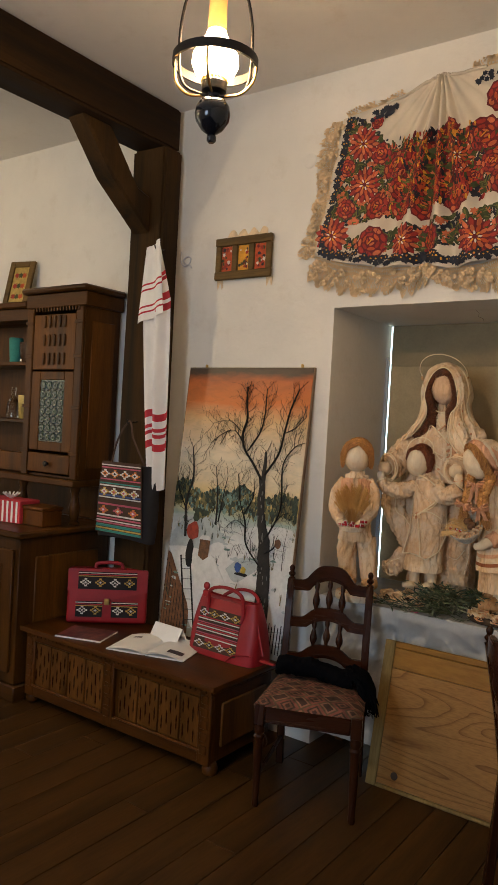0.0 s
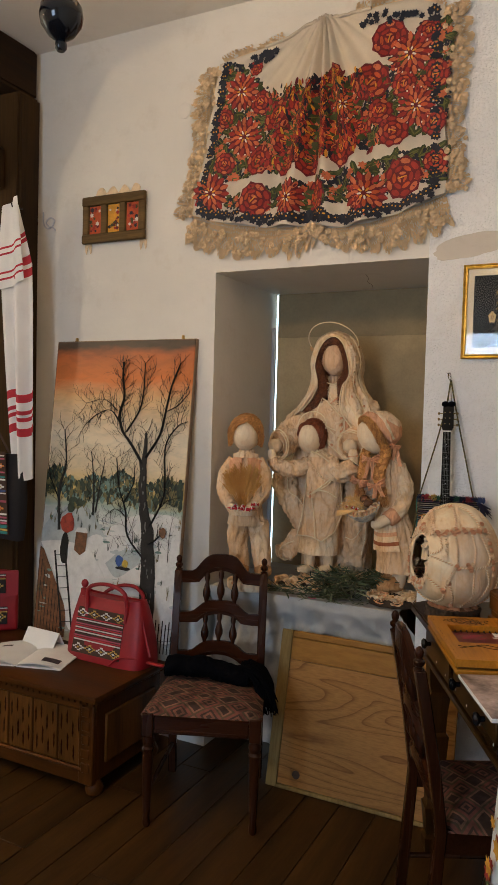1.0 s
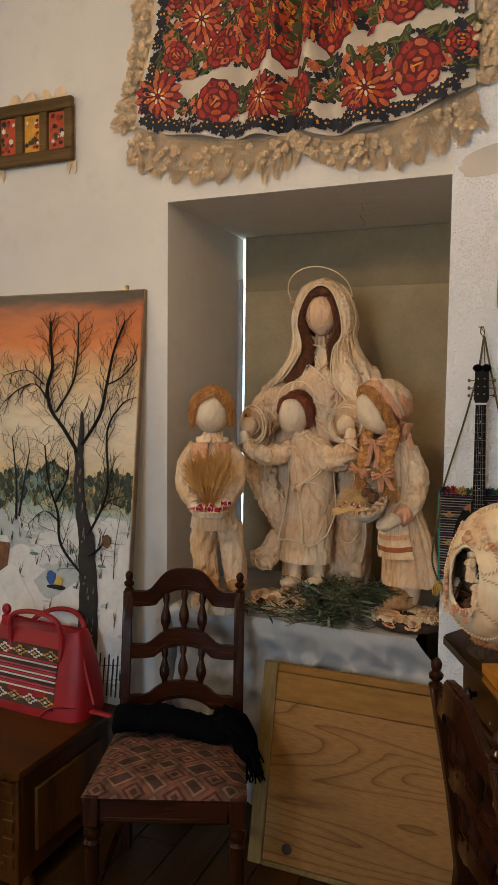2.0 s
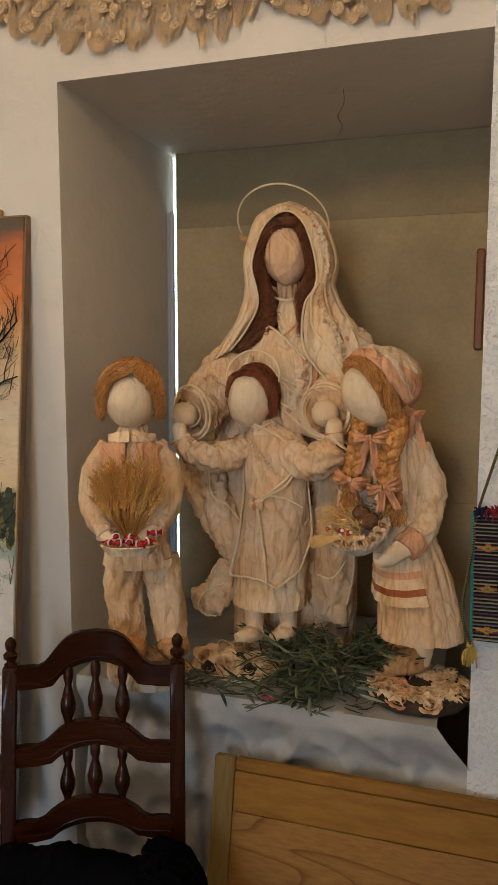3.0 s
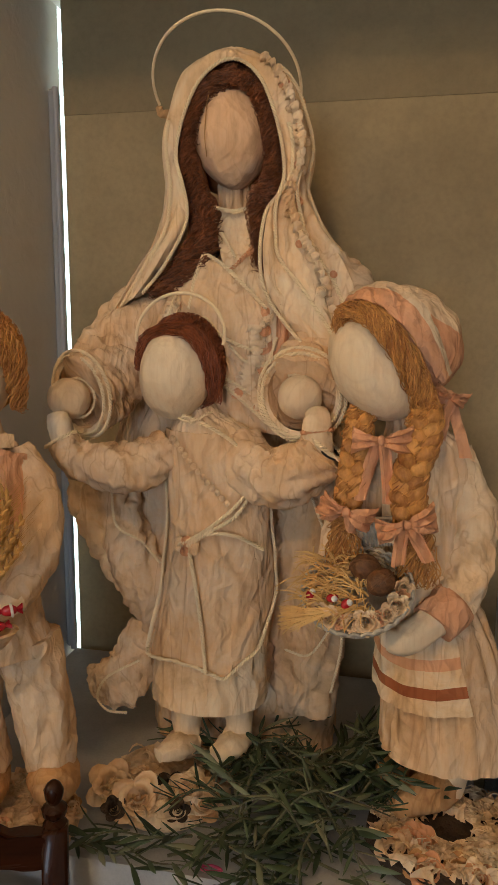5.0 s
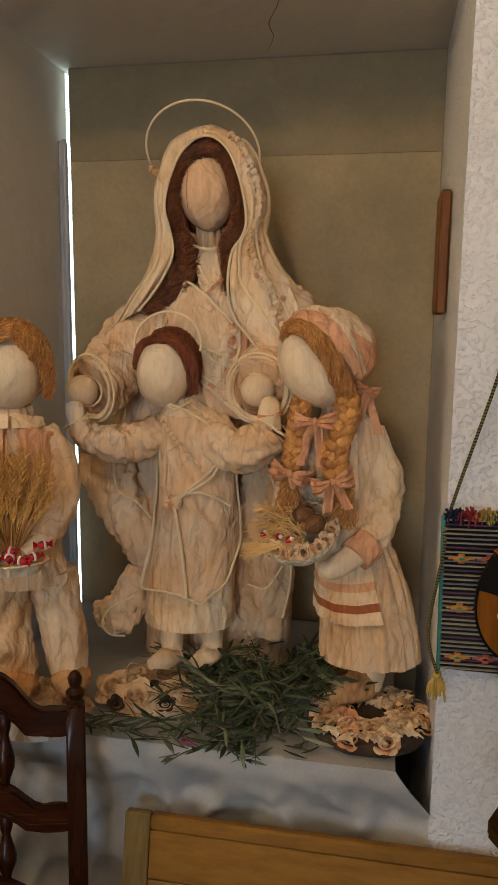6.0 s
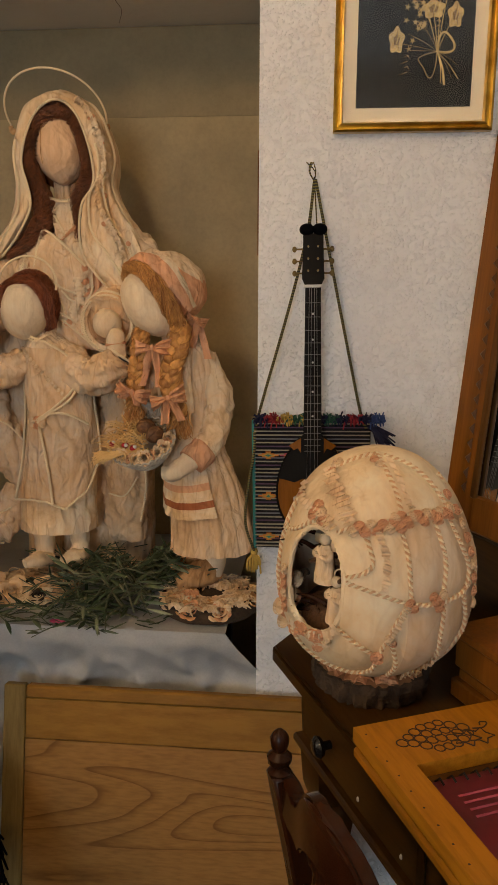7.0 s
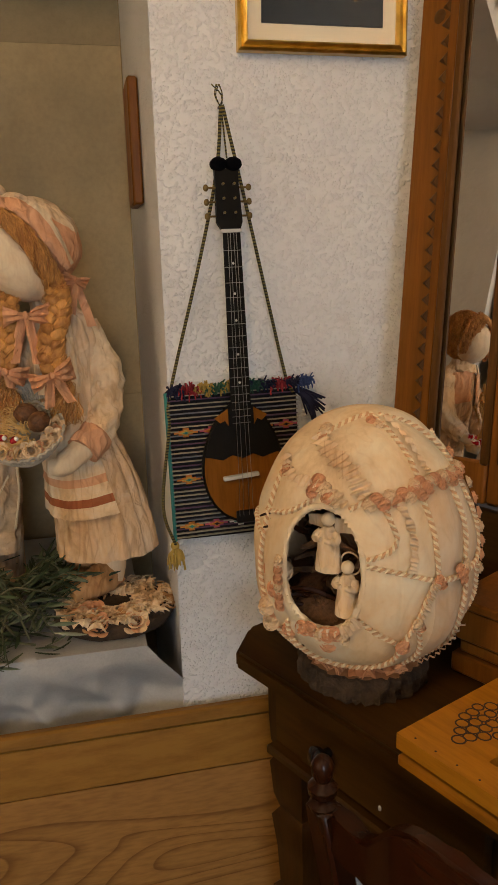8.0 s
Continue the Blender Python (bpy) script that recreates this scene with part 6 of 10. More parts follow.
for k, (x, y, z) in enumerate(((-0.03, -0.02, 0.072), (-0.012, -0.028, 0.07), (-0.06, -0.012, 0.07))):
    bm = B()
    ball(bm, (0, 0, 0), (0.0085, 0.006, 0.006), 0, u=12, v=8)
    ball(bm, (0.003, -0.003, 0.003), (0.0045, 0.0045, 0.0045), 1, u=8, v=6)
    solid("wrapped_candy", bm, ["red candy", "white candy"], "small red and white candy lying in straw", "candy", BM @ pose(x, y, z, 0, 0, 40 * k), group="candies")
for k in range(11):
    a = -2.7 + k * 0.26
    t = thing("husk_rose", "tiny rolled husk rose on the basket rim", "rose", BM @ Matrix.Translation((math.cos(a) * 0.062, math.sin(a) * 0.052, 0.062)), group="basket roses")
    rose(t, (0, 0, 0), 0.0095 + 0.003 * (k % 3), (math.cos(a) * 0.5, -0.8, 0.8), "pale husk" if k % 3 else "peach husk", k, "bloom")

# ---- olive sprigs ----
mat, nt, bsdf = node_mat("olive leaf")
inf = nt.nodes.new("ShaderNodeObjectInfo")
nt.links.new(ramp(nt, inf.outputs["Random"], [(0.0, (0.018, 0.035, 0.013)), (0.5, (0.05, 0.082, 0.032)), (0.82, (0.12, 0.155, 0.08)), (1.0, (0.26, 0.27, 0.17))]), bsdf.inputs["Base Color"])
bsdf.inputs["Roughness"].default_value = 0.45
MATS["olive leaf"] = mat
plain("olive stem", (0.12, 0.12, 0.06), 0.7, vary=0.3, scale=40)
LEAVES = []
for k in range(5):
    bm = B()
    w = 0.0027 + 0.0005 * k
    sheet(bm, lambda u, v: Vector(((u - 0.5) * 2 * w * math.sin(math.pi * min(1, 0.04 + v * 0.96)) ** 0.8, v * 0.05, 0.0016 * (1 - abs(2 * u - 1)) - 0.004 * v * v * (k - 1.5) + 0.003)), 2, 6)
    me = bpy.data.meshes.new("leaf")
    bm.to_mesh(me)
    bm.free()
    me.materials.append(MATS["olive leaf"])
    me.polygons.foreach_set("use_smooth", [True] * len(me.polygons))
    LEAVES.append(me)


def sprig(p0, heading, length, rise, rd, leaves):
    t = thing("olive_sprig", "cut green olive sprig with narrow leaves lying on the cloth", "sprig", Matrix.Translation(p0) @ Euler((0, 0, heading)).to_matrix().to_4x4(), group="olive sprigs")
    path = smooth_path([(0, 0, 0.003), (length * 0.35, length * rd.uniform(-0.12, 0.12), rise), (length * 0.7, length * rd.uniform(-0.15, 0.15), rise * 0.9), (length, length * rd.uniform(-0.25, 0.25), rise * 0.35)], 6)
    bm = B()
    tube(bm, path, [0.0024, 0.0009], 5)
    part("stem", bm, "olive stem", t)
    for k in range(leaves):
        f = 0.12 + 0.88 * k / leaves
        i = int(f * (len(path) - 1))
        ob = new("leaf", LEAVES[rd.randrange(5)])
        ob.parent = t
        side = 1 if k % 2 else -1
        s = rd.uniform(0.7, 1.15)
        z = path[i].z
        pitch = rd.uniform(-0.15, 0.75) if z < 0.02 else rd.uniform(-0.45, 0.7)
        ob.matrix_basis = Matrix.Translation(path[i]) @ Euler((pitch, rd.uniform(-0.9, 0.9), -math.pi / 2 + side * rd.uniform(0.35, 1.0))).to_matrix().to_4x4() @ Matrix.Diagonal((s, s, s, 1))


rd = random.Random(21)
for k in range(46):
    x, y = rd.uniform(-1.29, -1.03), rd.uniform(3.2, 3.44)
    sprig((x, y, TT + 0.002 + rd.uniform(0, 0.035)), rd.uniform(0, 6.28), rd.uniform(0.1, 0.2), rd.uniform(0.01, 0.085), rd, 17)
for x, y, a, l, n in ((-1.47, 3.2, -0.35, 0.16, 12), (-1.44, 3.185, 0.05, 0.2, 12), (-1.06, 3.21, 2.9, 0.24, 13), (-1.3, 3.19, 0.25, 0.2, 15), (-1.42, 3.195, -0.1, 0.15, 9), (-1.21, 3.2, 0.4, 0.18, 14), (-1.13, 3.19, -2.6, 0.16, 12)):
    sprig((x, y, TT + 0.003), a, l, 0.012, rd, n)
for k in range(9):
    t = thing("olive_sprig", "single fallen olive leaf lying on the cloth", "leaf", pose(rd.uniform(-1.18, -0.98), rd.uniform(3.185, 3.215), TT, 0, 0, rd.uniform(0, 360)), group="olive sprigs")
    ob = new("leaf", LEAVES[k % 5])
    ob.parent = t
plain("pink plastic", (0.7, 0.08, 0.22), 0.35, vary=0.1)
bm = B()
tube(bm, [(0.012 * math.cos(a) * (1 + 0.3 * math.cos(2 * a)), 0.006 * math.sin(a), 0.0025) for a in np.linspace(0, 6.28, 24, endpoint=False)], 0.0022, 6, loop=True)
solid("pink_ring", bm, "pink plastic", "tiny pink plastic loop lying on the cloth", "ring", pose(-1.235, 3.183, TT))

# ---- hanging oil lamps, electrified ----
glow("lit glass", (1.0, 0.66, 0.34), 240.0)
glow("glowing chimney", (1.0, 0.42, 0.12), 0.22)


def hanging_lamp(m, label):
    t = thing("hanging_lamp", label, "lamp", m, group="hanging lamps")
    bm = B()
    lathe(bm, [(0.008, -0.078), (0.013, -0.072), (0.013, -0.06), (0.009, -0.056), (0.016, -0.052), (0.03, -0.042), (0.046, -0.018), (0.049, 0.0), (0.046, 0.02), (0.034, 0.038), (0.02, 0.046), (0.02, 0.056)], 28)
    part("ball_pendant", bm, "black enamel", t)
    bm = B()
    lathe(bm, [(0.021, 0.054), (0.034, 0.062), (0.036, 0.085), (0.03, 0.088)], 24)
    part("font", bm, "iron", t)
    bm = B()
    for k in range(24):
        a = k * math.pi / 12
        ball(bm, (0.034 * math.cos(a), 0.034 * math.sin(a), 0.092), (0.0045, 0.0045, 0.007), u=8, v=6)
    part("gallery", bm, "brass", t, "pierced brass gallery")
    bm = B()
    lathe(bm, [(0.03, 0.092), (0.052, 0.108), (0.064, 0.135), (0.062, 0.16), (0.045, 0.19), (0.03, 0.212), (0.026, 0.225)], 28)
    part("globe", bm, "lit glass", t, "glowing white glass globe")
    bm = B()
    lathe(bm, [(0.026, 0.226), (0.0245, 0.3), (0.026, 0.4), (0.024, 0.401)], 22)
    part("chimney", bm, "glowing chimney", t, "amber-lit glass chimney")
    bm = B()
    for r0, r1 in ((0.118, 0.113),):
        rings = [[(r * math.cos(a), r * math.sin(a), z) for r, z in ((0.118, 0.128), (0.118, 0.152), (0.112, 0.152), (0.112, 0.128))] for a in np.linspace(0, 2 * math.pi, 48, endpoint=False)]
        loft(bm, rings, 0, loop=True)
    part("ring", bm, "iron", t)
    for k in range(4):
        a = k * math.pi / 2 + 0.5
        bm = B()
        p = smooth_path([(0.03, 0, 0.05), (0.075, 0, 0.056), (0.108, 0, 0.09), (0.114, 0, 0.14)], 6)
        tube(bm, [(q.x * math.cos(a), q.x * math.sin(a), q.z) for q in p], [0.003, 0.0045, 0.003], 7)
        part("scroll_arm", bm, "brass", t)
    for k in range(2):
        a = k * math.pi + 0.75
        bm = B()
        p = smooth_path([(0.02, 0, 0.048), (0.085, 0, 0.075), (0.1, 0, 0.16), (0.092, 0, 0.28), (0.05, 0, 0.42), (0.012, 0, 0.5)], 8)
        tube(bm, [(q.x * math.cos(a), q.x * math.sin(a), q.z) for q in p], 0.0042, 8)
        part("hanger", bm, "iron", t)
    bm = B()
    lathe(bm, [(0.016, 0.495), (0.016, 0.51), (0.005, 0.52), (0.0045, H - m.translation.z - 0.03), (0.045, H - m.translation.z - 0.028), (0.05, H - m.translation.z - 0.002)], 16)
    part("ceiling_rod", bm, "iron", t)
    return t


LAMP1 = hanging_lamp(pose(-1.262, 1.603, 2.417), "lit hanging oil-style lamp with black ball and iron ring")
# unseen: a copied fixture added for the side room's light, its glass made brighter
ADDED_LAMP = copy_thing(LAMP1, pose(-4.6, 0.1, 2.52))
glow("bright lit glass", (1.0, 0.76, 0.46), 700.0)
for o in ADDED_LAMP.children:
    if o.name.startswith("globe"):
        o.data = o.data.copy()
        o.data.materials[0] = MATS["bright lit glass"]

# ---- embroidered apron on the wall ----
plain("apron cloth", (0.64, 0.57, 0.46), 0.85, vary=0.12, scale=7, grain=260, relief=0.3, dist=0.0006)
plain("lace", (0.78, 0.6, 0.38), 0.9, vary=0.25, scale=18, grain=200, relief=0.5)
plain("red thread", (0.36, 0.03, 0.02), 0.75, vary=0.35, scale=30, grain=300, relief=0.4, dist=0.0008)
plain("orange thread", (0.52, 0.085, 0.02), 0.75, vary=0.35, scale=30, grain=300, relief=0.4, dist=0.0008)
plain("crimson thread", (0.15, 0.009, 0.014), 0.75, vary=0.35, scale=30, grain=300, relief=0.4, dist=0.0008)
plain("green thread", (0.05, 0.065, 0.015), 0.75, vary=0.4, scale=30, grain=300, relief=0.4, dist=0.0008)
plain("navy thread", (0.012, 0.016, 0.03), 0.75, vary=0.4, scale=30, grain=300, relief=0.4, dist=0.0008)
plain("yellow thread", (0.75, 0.36, 0.03), 0.75, vary=0.3, scale=30, grain=300, relief=0.4, dist=0.0008)
plain("white thread", (0.75, 0.7, 0.62), 0.75, vary=0.1, scale=30, grain=300, relief=0.4, dist=0.0008)

GX, GZ = -1.255, 3.215
TOPC = smooth_path([(-1.743, 0, 3.073), (-1.6, 0, 3.095), (-1.444, 0, 3.115), (-1.34, 0, 3.155), (-1.255, 0, 3.172), (-1.18, 0, 3.162), (-1.074, 0, 3.165), (-0.9, 0, 3.165), (-0.765, 0, 3.115)], 8)
BOTC = smooth_path([(-1.86, 0, 2.425), (-1.74, 0, 2.385), (-1.53, 0, 2.345), (-1.35, 0, 2.33), (-1.27, 0, 2.342), (-1.2, 0, 2.312), (-1.05, 0, 2.32), (-0.9, 0, 2.35), (-0.735, 0, 2.4)], 8)


def fold_y(x, z):
    """How far the hanging cloth stands off the wall at (x, z)."""
    th = math.atan2(x - GX, max(0.02, GZ - z))
    r = math.hypot(x - GX, GZ - z)
    a = 0.05 * math.exp(-(th / 0.55) ** 2) + 0.009
    f = 0.5 + 0.5 * math.sin(th * 27 + 0.6 + 1.2 * math.sin(th * 6))
    f -= 0.45 * math.exp(-((th + 0.02) / 0.06) ** 2)
    return W - 0.014 - a * f * min(1.0, 0.35 + r * 1.2) - 0.006 * noise.noise(Vector((x * 5, z * 5, 2)))


def apron_at(u, v):
    i = u * (len(TOPC) - 1)
    k = min(int(i), len(TOPC) - 2)
    a = TOPC[k].lerp(TOPC[k + 1], i - k)
    b = BOTC[k].lerp(BOTC[k + 1], i - k)
    p = a.lerp(b, v)
    return Vector((p.x, fold_y(p.x, p.z), p.z))


APRON = thing("embroidered_apron", "cream folk apron with red flower embroidery and lace edge", "textile", pose(GX, W, 2.75))
bm = B()
sheet(bm, apron_at, 260, 90, 0, 0.003)
under(part("cloth", bm, "apron cloth", angle=80), APRON)
bm = B()
tube(bm, [p + Vector((0, fold_y(p.x, p.z) - 0.006, 0)) for p in TOPC[12:50]], 0.007, 6)
under(part("waistband", bm, "apron cloth"), APRON)


def stitched(bm, x, z, ring, mi, lift):
    """A filled outline lying on the cloth."""
    steps = max(1, min(5, int(max(math.hypot(*q) for q in ring) / 0.014)))
    prev = None
    for g in range(1, steps + 1):
        f = g / steps
        vs = [bm.verts.new((x + dx * f, fold_y(x + dx * f, z + dz * f) - 0.008 - lift, z + dz * f)) for dx, dz in ring]
        n = len(vs)
        for i in range(n):
            if prev:
                bm.faces.new((prev[i], vs[i], vs[(i + 1) % n], prev[(i + 1) % n])).material_index = mi
        if not prev:
            bm.faces.new(vs).material_index = mi
        prev = vs


def star(r, n, inner, a0=0.0, squash=1.0):
    out = []
    for i in range(n * 2):
        q = r if i % 2 == 0 else r * inner
        a = a0 + math.pi * i / n
        out.append((q * math.cos(a) * squash, q * math.sin(a)))
    return out


plain("coral thread", (0.58, 0.15, 0.06), 0.75, vary=0.3, scale=30, grain=300, relief=0.4, dist=0.0008)
plain("leaf thread", (0.13, 0.14, 0.03), 0.75, vary=0.3, scale=30, grain=300, relief=0.4, dist=0.0008)
THREAD = ["red thread", "orange thread", "crimson thread", "green thread", "navy thread", "yellow thread", "white thread", "coral thread", "leaf thread"]
rd = random.Random(4)


def oval(l, w, a):
    """An ellipse of half-length l and half-width w, turned by a."""
    return [(l * math.cos(b) * math.cos(a) - w * math.sin(b) * math.sin(a), l * math.cos(b) * math.sin(a) + w * math.sin(b) * math.cos(a)) for b in np.linspace(0, 6.283, 8, endpoint=False)]


def flower(x, z, r, kind):
    """A stitched flower: dark ground, separate petals, pale dots and a bright heart."""
    sq = 1 - 0.3 * math.exp(-((x - GX) / 0.14) ** 2)
    bm = B()
    a0 = rd.random() * 3

    def petals(n, at, l, w, mi, lift, turn=0.0, cross=0.0):
        for k in range(n):
            a = a0 + turn + 2 * math.pi * k / n
            stitched(bm, x + at * r * math.cos(a) * sq, z + at * r * math.sin(a), [(p * sq, q) for p, q in oval(l * r, w * r, a + cross)], mi[k % len(mi)], lift)

    if kind == "daisy":
        stitched(bm, x, z, star(r, 15, 0.8, a0, sq), 2, 0.0)
        petals(15, 0.76, 0.24, 0.1, (0, 7), 0.0008)
        petals(15, 0.86, 0.05, 0.035, (6,), 0.0012, math.pi / 15)
        petals(11, 0.42, 0.2, 0.085, (1, 7), 0.0014)
        petals(8, 0.2, 0.1, 0.045, (6, 5), 0.002)
        stitched(bm, x, z, star(r * 0.1, 6, 0.8, a0, sq), 2, 0.0026)
    else:
        stitched(bm, x, z, star(r, 9, 0.88, a0, sq), 2, 0.0)
        petals(9, 0.72, 0.24, 0.13, (0, 7, 0), 0.0008, 0, math.pi / 2)
        petals(6, 0.42, 0.22, 0.1, (1, 0), 0.0014, 0.3, math.pi / 2)
        petals(3, 0.17, 0.17, 0.07, (7, 1), 0.002, 0.8, math.pi / 2)
        petals(2, 0.05, 0.2, 0.03, (5,), 0.0026, 0.5)
    under(part("embroidered_flower", bm, THREAD, None, "red and orange stitched flower"), APRON)


for x, z, r in ((-1.627, 2.931, 0.082), (-1.607, 2.734, 0.085), (-1.77, 2.509, 0.09), (-1.383, 2.443, 0.08), (-1.048, 2.425, 0.092), (-0.89, 2.955, 0.088), (-0.86, 2.75, 0.08), (-1.15, 2.79, 0.075)):
    flower(x, z, r, "daisy")
for x, z, r in ((-1.53, 2.622, 0.07), (-1.405, 2.6, 0.062), (-1.151, 2.624, 0.078), (-0.976, 3.03, 0.078), (-1.045, 2.872, 0.085), (-1.548, 2.455, 0.078), (-1.268, 2.445, 0.075), (-0.9, 2.475, 0.085), (-0.778, 2.53, 0.05),
                (-1.305, 2.6, 0.07), (-0.945, 2.66, 0.066), (-1.45, 2.8, 0.075), (-1.345, 2.83, 0.07), (-1.25, 2.84, 0.07), (-1.31, 2.71, 0.075), (-1.215, 2.68, 0.07), (-0.79, 2.86, 0.06), (-0.79, 2.68, 0.055), (-1.7, 2.63, 0.05),
                (-1.53, 2.87, 0.055), (-1.71, 2.83, 0.045), (-1.0, 2.745, 0.055), (-0.82, 3.03, 0.05), (-1.2, 2.92, 0.05), (-1.56, 3.02, 0.035), (-1.42, 2.69, 0.055), (-1.08, 2.7, 0.05), (-0.91, 2.84, 0.055)):
    flower(x, z, r, "rose")
bm = B()
for k in range(3600):
    x, z = rd.uniform(-1.8, -0.74), rd.uniform(2.36, 3.06)
    if (abs(z - (2.555 + 0.03 * math.sin((x + 1.3) * 4) + 0.14 * max(0, x + 1.05))) < 0.036) or (z > 2.9 and abs(x - GX) < 0.24 + (z - 2.9)) or z < 2.4 + 0.1 * abs(x + 1.3) or x < -1.82 + (z - 2.4) * 0.17:
        continue
    a = rd.uniform(0, 6.28)
    if k % 9 < 4:
        l = rd.uniform(0.018, 0.034)
        stitched(bm, x, z, oval(l, l * 0.42, a), 3, -0.0026 + 0.0000005 * k)
        stitched(bm, x, z, oval(l * 0.75, l * 0.1, a), 8, -0.0006)
    elif k % 9 < 8:
        for g in range(4):
            stitched(bm, x + rd.uniform(-0.014, 0.014), z + rd.uniform(-0.014, 0.014), star(0.0075, 6, 0.75, a + g), 4, -0.0012)
    else:
        stitched(bm, x, z, star(0.017, 6, 0.6, a), (5, 0, 7)[k % 3], -0.0004)
for k in range(900):
    x, z = GX + rd.gauss(0, 0.1), rd.uniform(2.6, 2.93)
    a, l = rd.uniform(1.1, 2.0), rd.uniform(0.008, 0.02)
    stitched(bm, x, z, oval(l, l * 0.3, a), (4, 2, 0, 4, 3, 5, 1, 2)[k % 8], 0.0004 + 0.000001 * k)
tagged(under(part("embroidered_leaves", bm, THREAD), APRON), kind="stuff")
bm = B()
for k in range(110):
    f = k / 109
    if f < 0.62:
        p = apron_at(0.03 + 0.94 * f / 0.62, 0.975 - 0.016 * (k % 2))
    elif f < 0.8:
        p = apron_at(0.975, 0.95 - 0.92 * (f - 0.62) / 0.18)
    else:
        p = apron_at(0.03, 0.95 - 0.92 * (f - 0.8) / 0.2)
    for dx in (0.0, 0.02):
        x, z = p.x + dx * (1 if f < 0.62 else 0.6) * (-1 if 0.62 <= f < 0.8 else 1), p.z + rd.uniform(-0.008, 0.014)
        stitched(bm, x, z, star(0.017, 6, 0.66, rd.random() * 3), 4, 0.0012)
        if k % 2:
            stitched(bm, x, z, star(0.004, 4, 0.8), 5 if k % 4 else 6, 0.002)
for k in range(60):
    p = apron_at(0.14 + 0.1 * rd.random() if k % 2 else 0.72 + 0.24 * rd.random(), 0.03 + 0.06 * rd.random())
    stitched(bm, p.x, p.z, star(0.014, 6, 0.62, rd.random() * 3), 4, 0.0012)
tagged(under(part("embroidered_border", bm, THREAD), APRON), kind="stuff")

# lace edging: a net of threads with gaps, on the sides and below
def lace(name, base, outward, nu, nv, seed, scallop):
    bm = B()
    grid = []
    for j in range(nv + 1):
        row = []
        for i in range(nu + 1):
            u, v = i / nu, j / nv
            p = base(u)
            w = outward(u) * (1 + scallop * (abs(math.sin(u * nu / 14 * math.pi)) ** 0.6 - 0.4) * v)
            q = p + w * v
            q = q + Vector((0.004 * noise.noise(q * 40), 0, 0.004 * noise.noise(q * 37)))
            row.append(bm.verts.new((q.x, W - 0.012 - 0.012 * abs(math.sin(u * 40 + v * 3)) * v - 0.006 * noise.noise(q * 11), q.z)))
        grid.append(row)
    r2 = random.Random(seed)
    faces = []
    for j in range(nv):
        for i in range(nu):
            hole = (j % 3 == 1 and (i + j) % 2 == 0 and j < nv - 3) or (math.hypot((i % 14) - 7, (j - nv * 0.62)) < 2.3 and (i + j) % 2 == 0) or r2.random() < 0.05 + 0.25 * (j == nv - 1)
            if not hole:
                faces.append(bm.faces.new((grid[j][i], grid[j][i + 1], grid[j + 1][i + 1], grid[j + 1][i])))
    bmesh.ops.solidify(bm, geom=faces, thickness=0.0025)
    under(part(name, bm, "lace", None, "cream crocheted lace edging"), APRON)


lace("lace_edge", lambda u: apron_at(u, 1.0), lambda u: Vector((-0.05 * (1 - u) ** 3 + 0.03 * u ** 3, 0, -0.085 - 0.03 * math.sin(u * 9) - (0.03 if 0.35 < u < 0.52 else 0))), 300, 16, 1, 0.55)
lace("lace_edge", lambda u: apron_at(0.0, u), lambda u: Vector((-0.075 - 0.02 * math.sin(u * 8), 0, -0.01)), 170, 14, 2, 0.5)
lace("lace_edge", lambda u: apron_at(1.0, u), lambda u: Vector((0.07 + 0.015 * math.sin(u * 7), 0, 0.01)), 170, 14, 3, 0.5)
bm = B()
for k in range(330):
    if k < 150:
        u, f = rd.random(), rd.random()
        p = apron_at(u, 1.0) + Vector((-0.05 * (1 - u) ** 3 + 0.03 * u ** 3, 0, -0.085 - 0.03 * math.sin(u * 9))) * (0.2 + 0.85 * f)
    elif k < 240:
        f = rd.random()
        p = apron_at(0.0, rd.random()) + Vector((-0.08 * f, 0, -0.01))
    else:
        f = rd.random()
        p = apron_at(1.0, rd.random()) + Vector((0.075 * f, 0, 0.01))
    rosette(bm, (p.x, W - 0.02 - 0.008 * rd.random(), p.z), rd.uniform(0.009, 0.015), (rd.uniform(-0.4, 0.4), -1, rd.uniform(-0.4, 0.4)), 0, k)
tagged(under(part("crochet_trim", bm, "lace", None, "cream crocheted flower knots"), APRON), kind="stuff")
lace("lace_edge", lambda u: apron_at(0.02 + 0.25 * u, 0.0), lambda u: Vector((-0.02, 0, 0.03)), 40, 4, 4, 0.2)
lace("lace_edge", lambda u: apron_at(0.7 + 0.3 * u, 0.0), lambda u: Vector((0.03 * u, 0, 0.035 + 0.03 * u)), 50, 5, 5, 0.2)

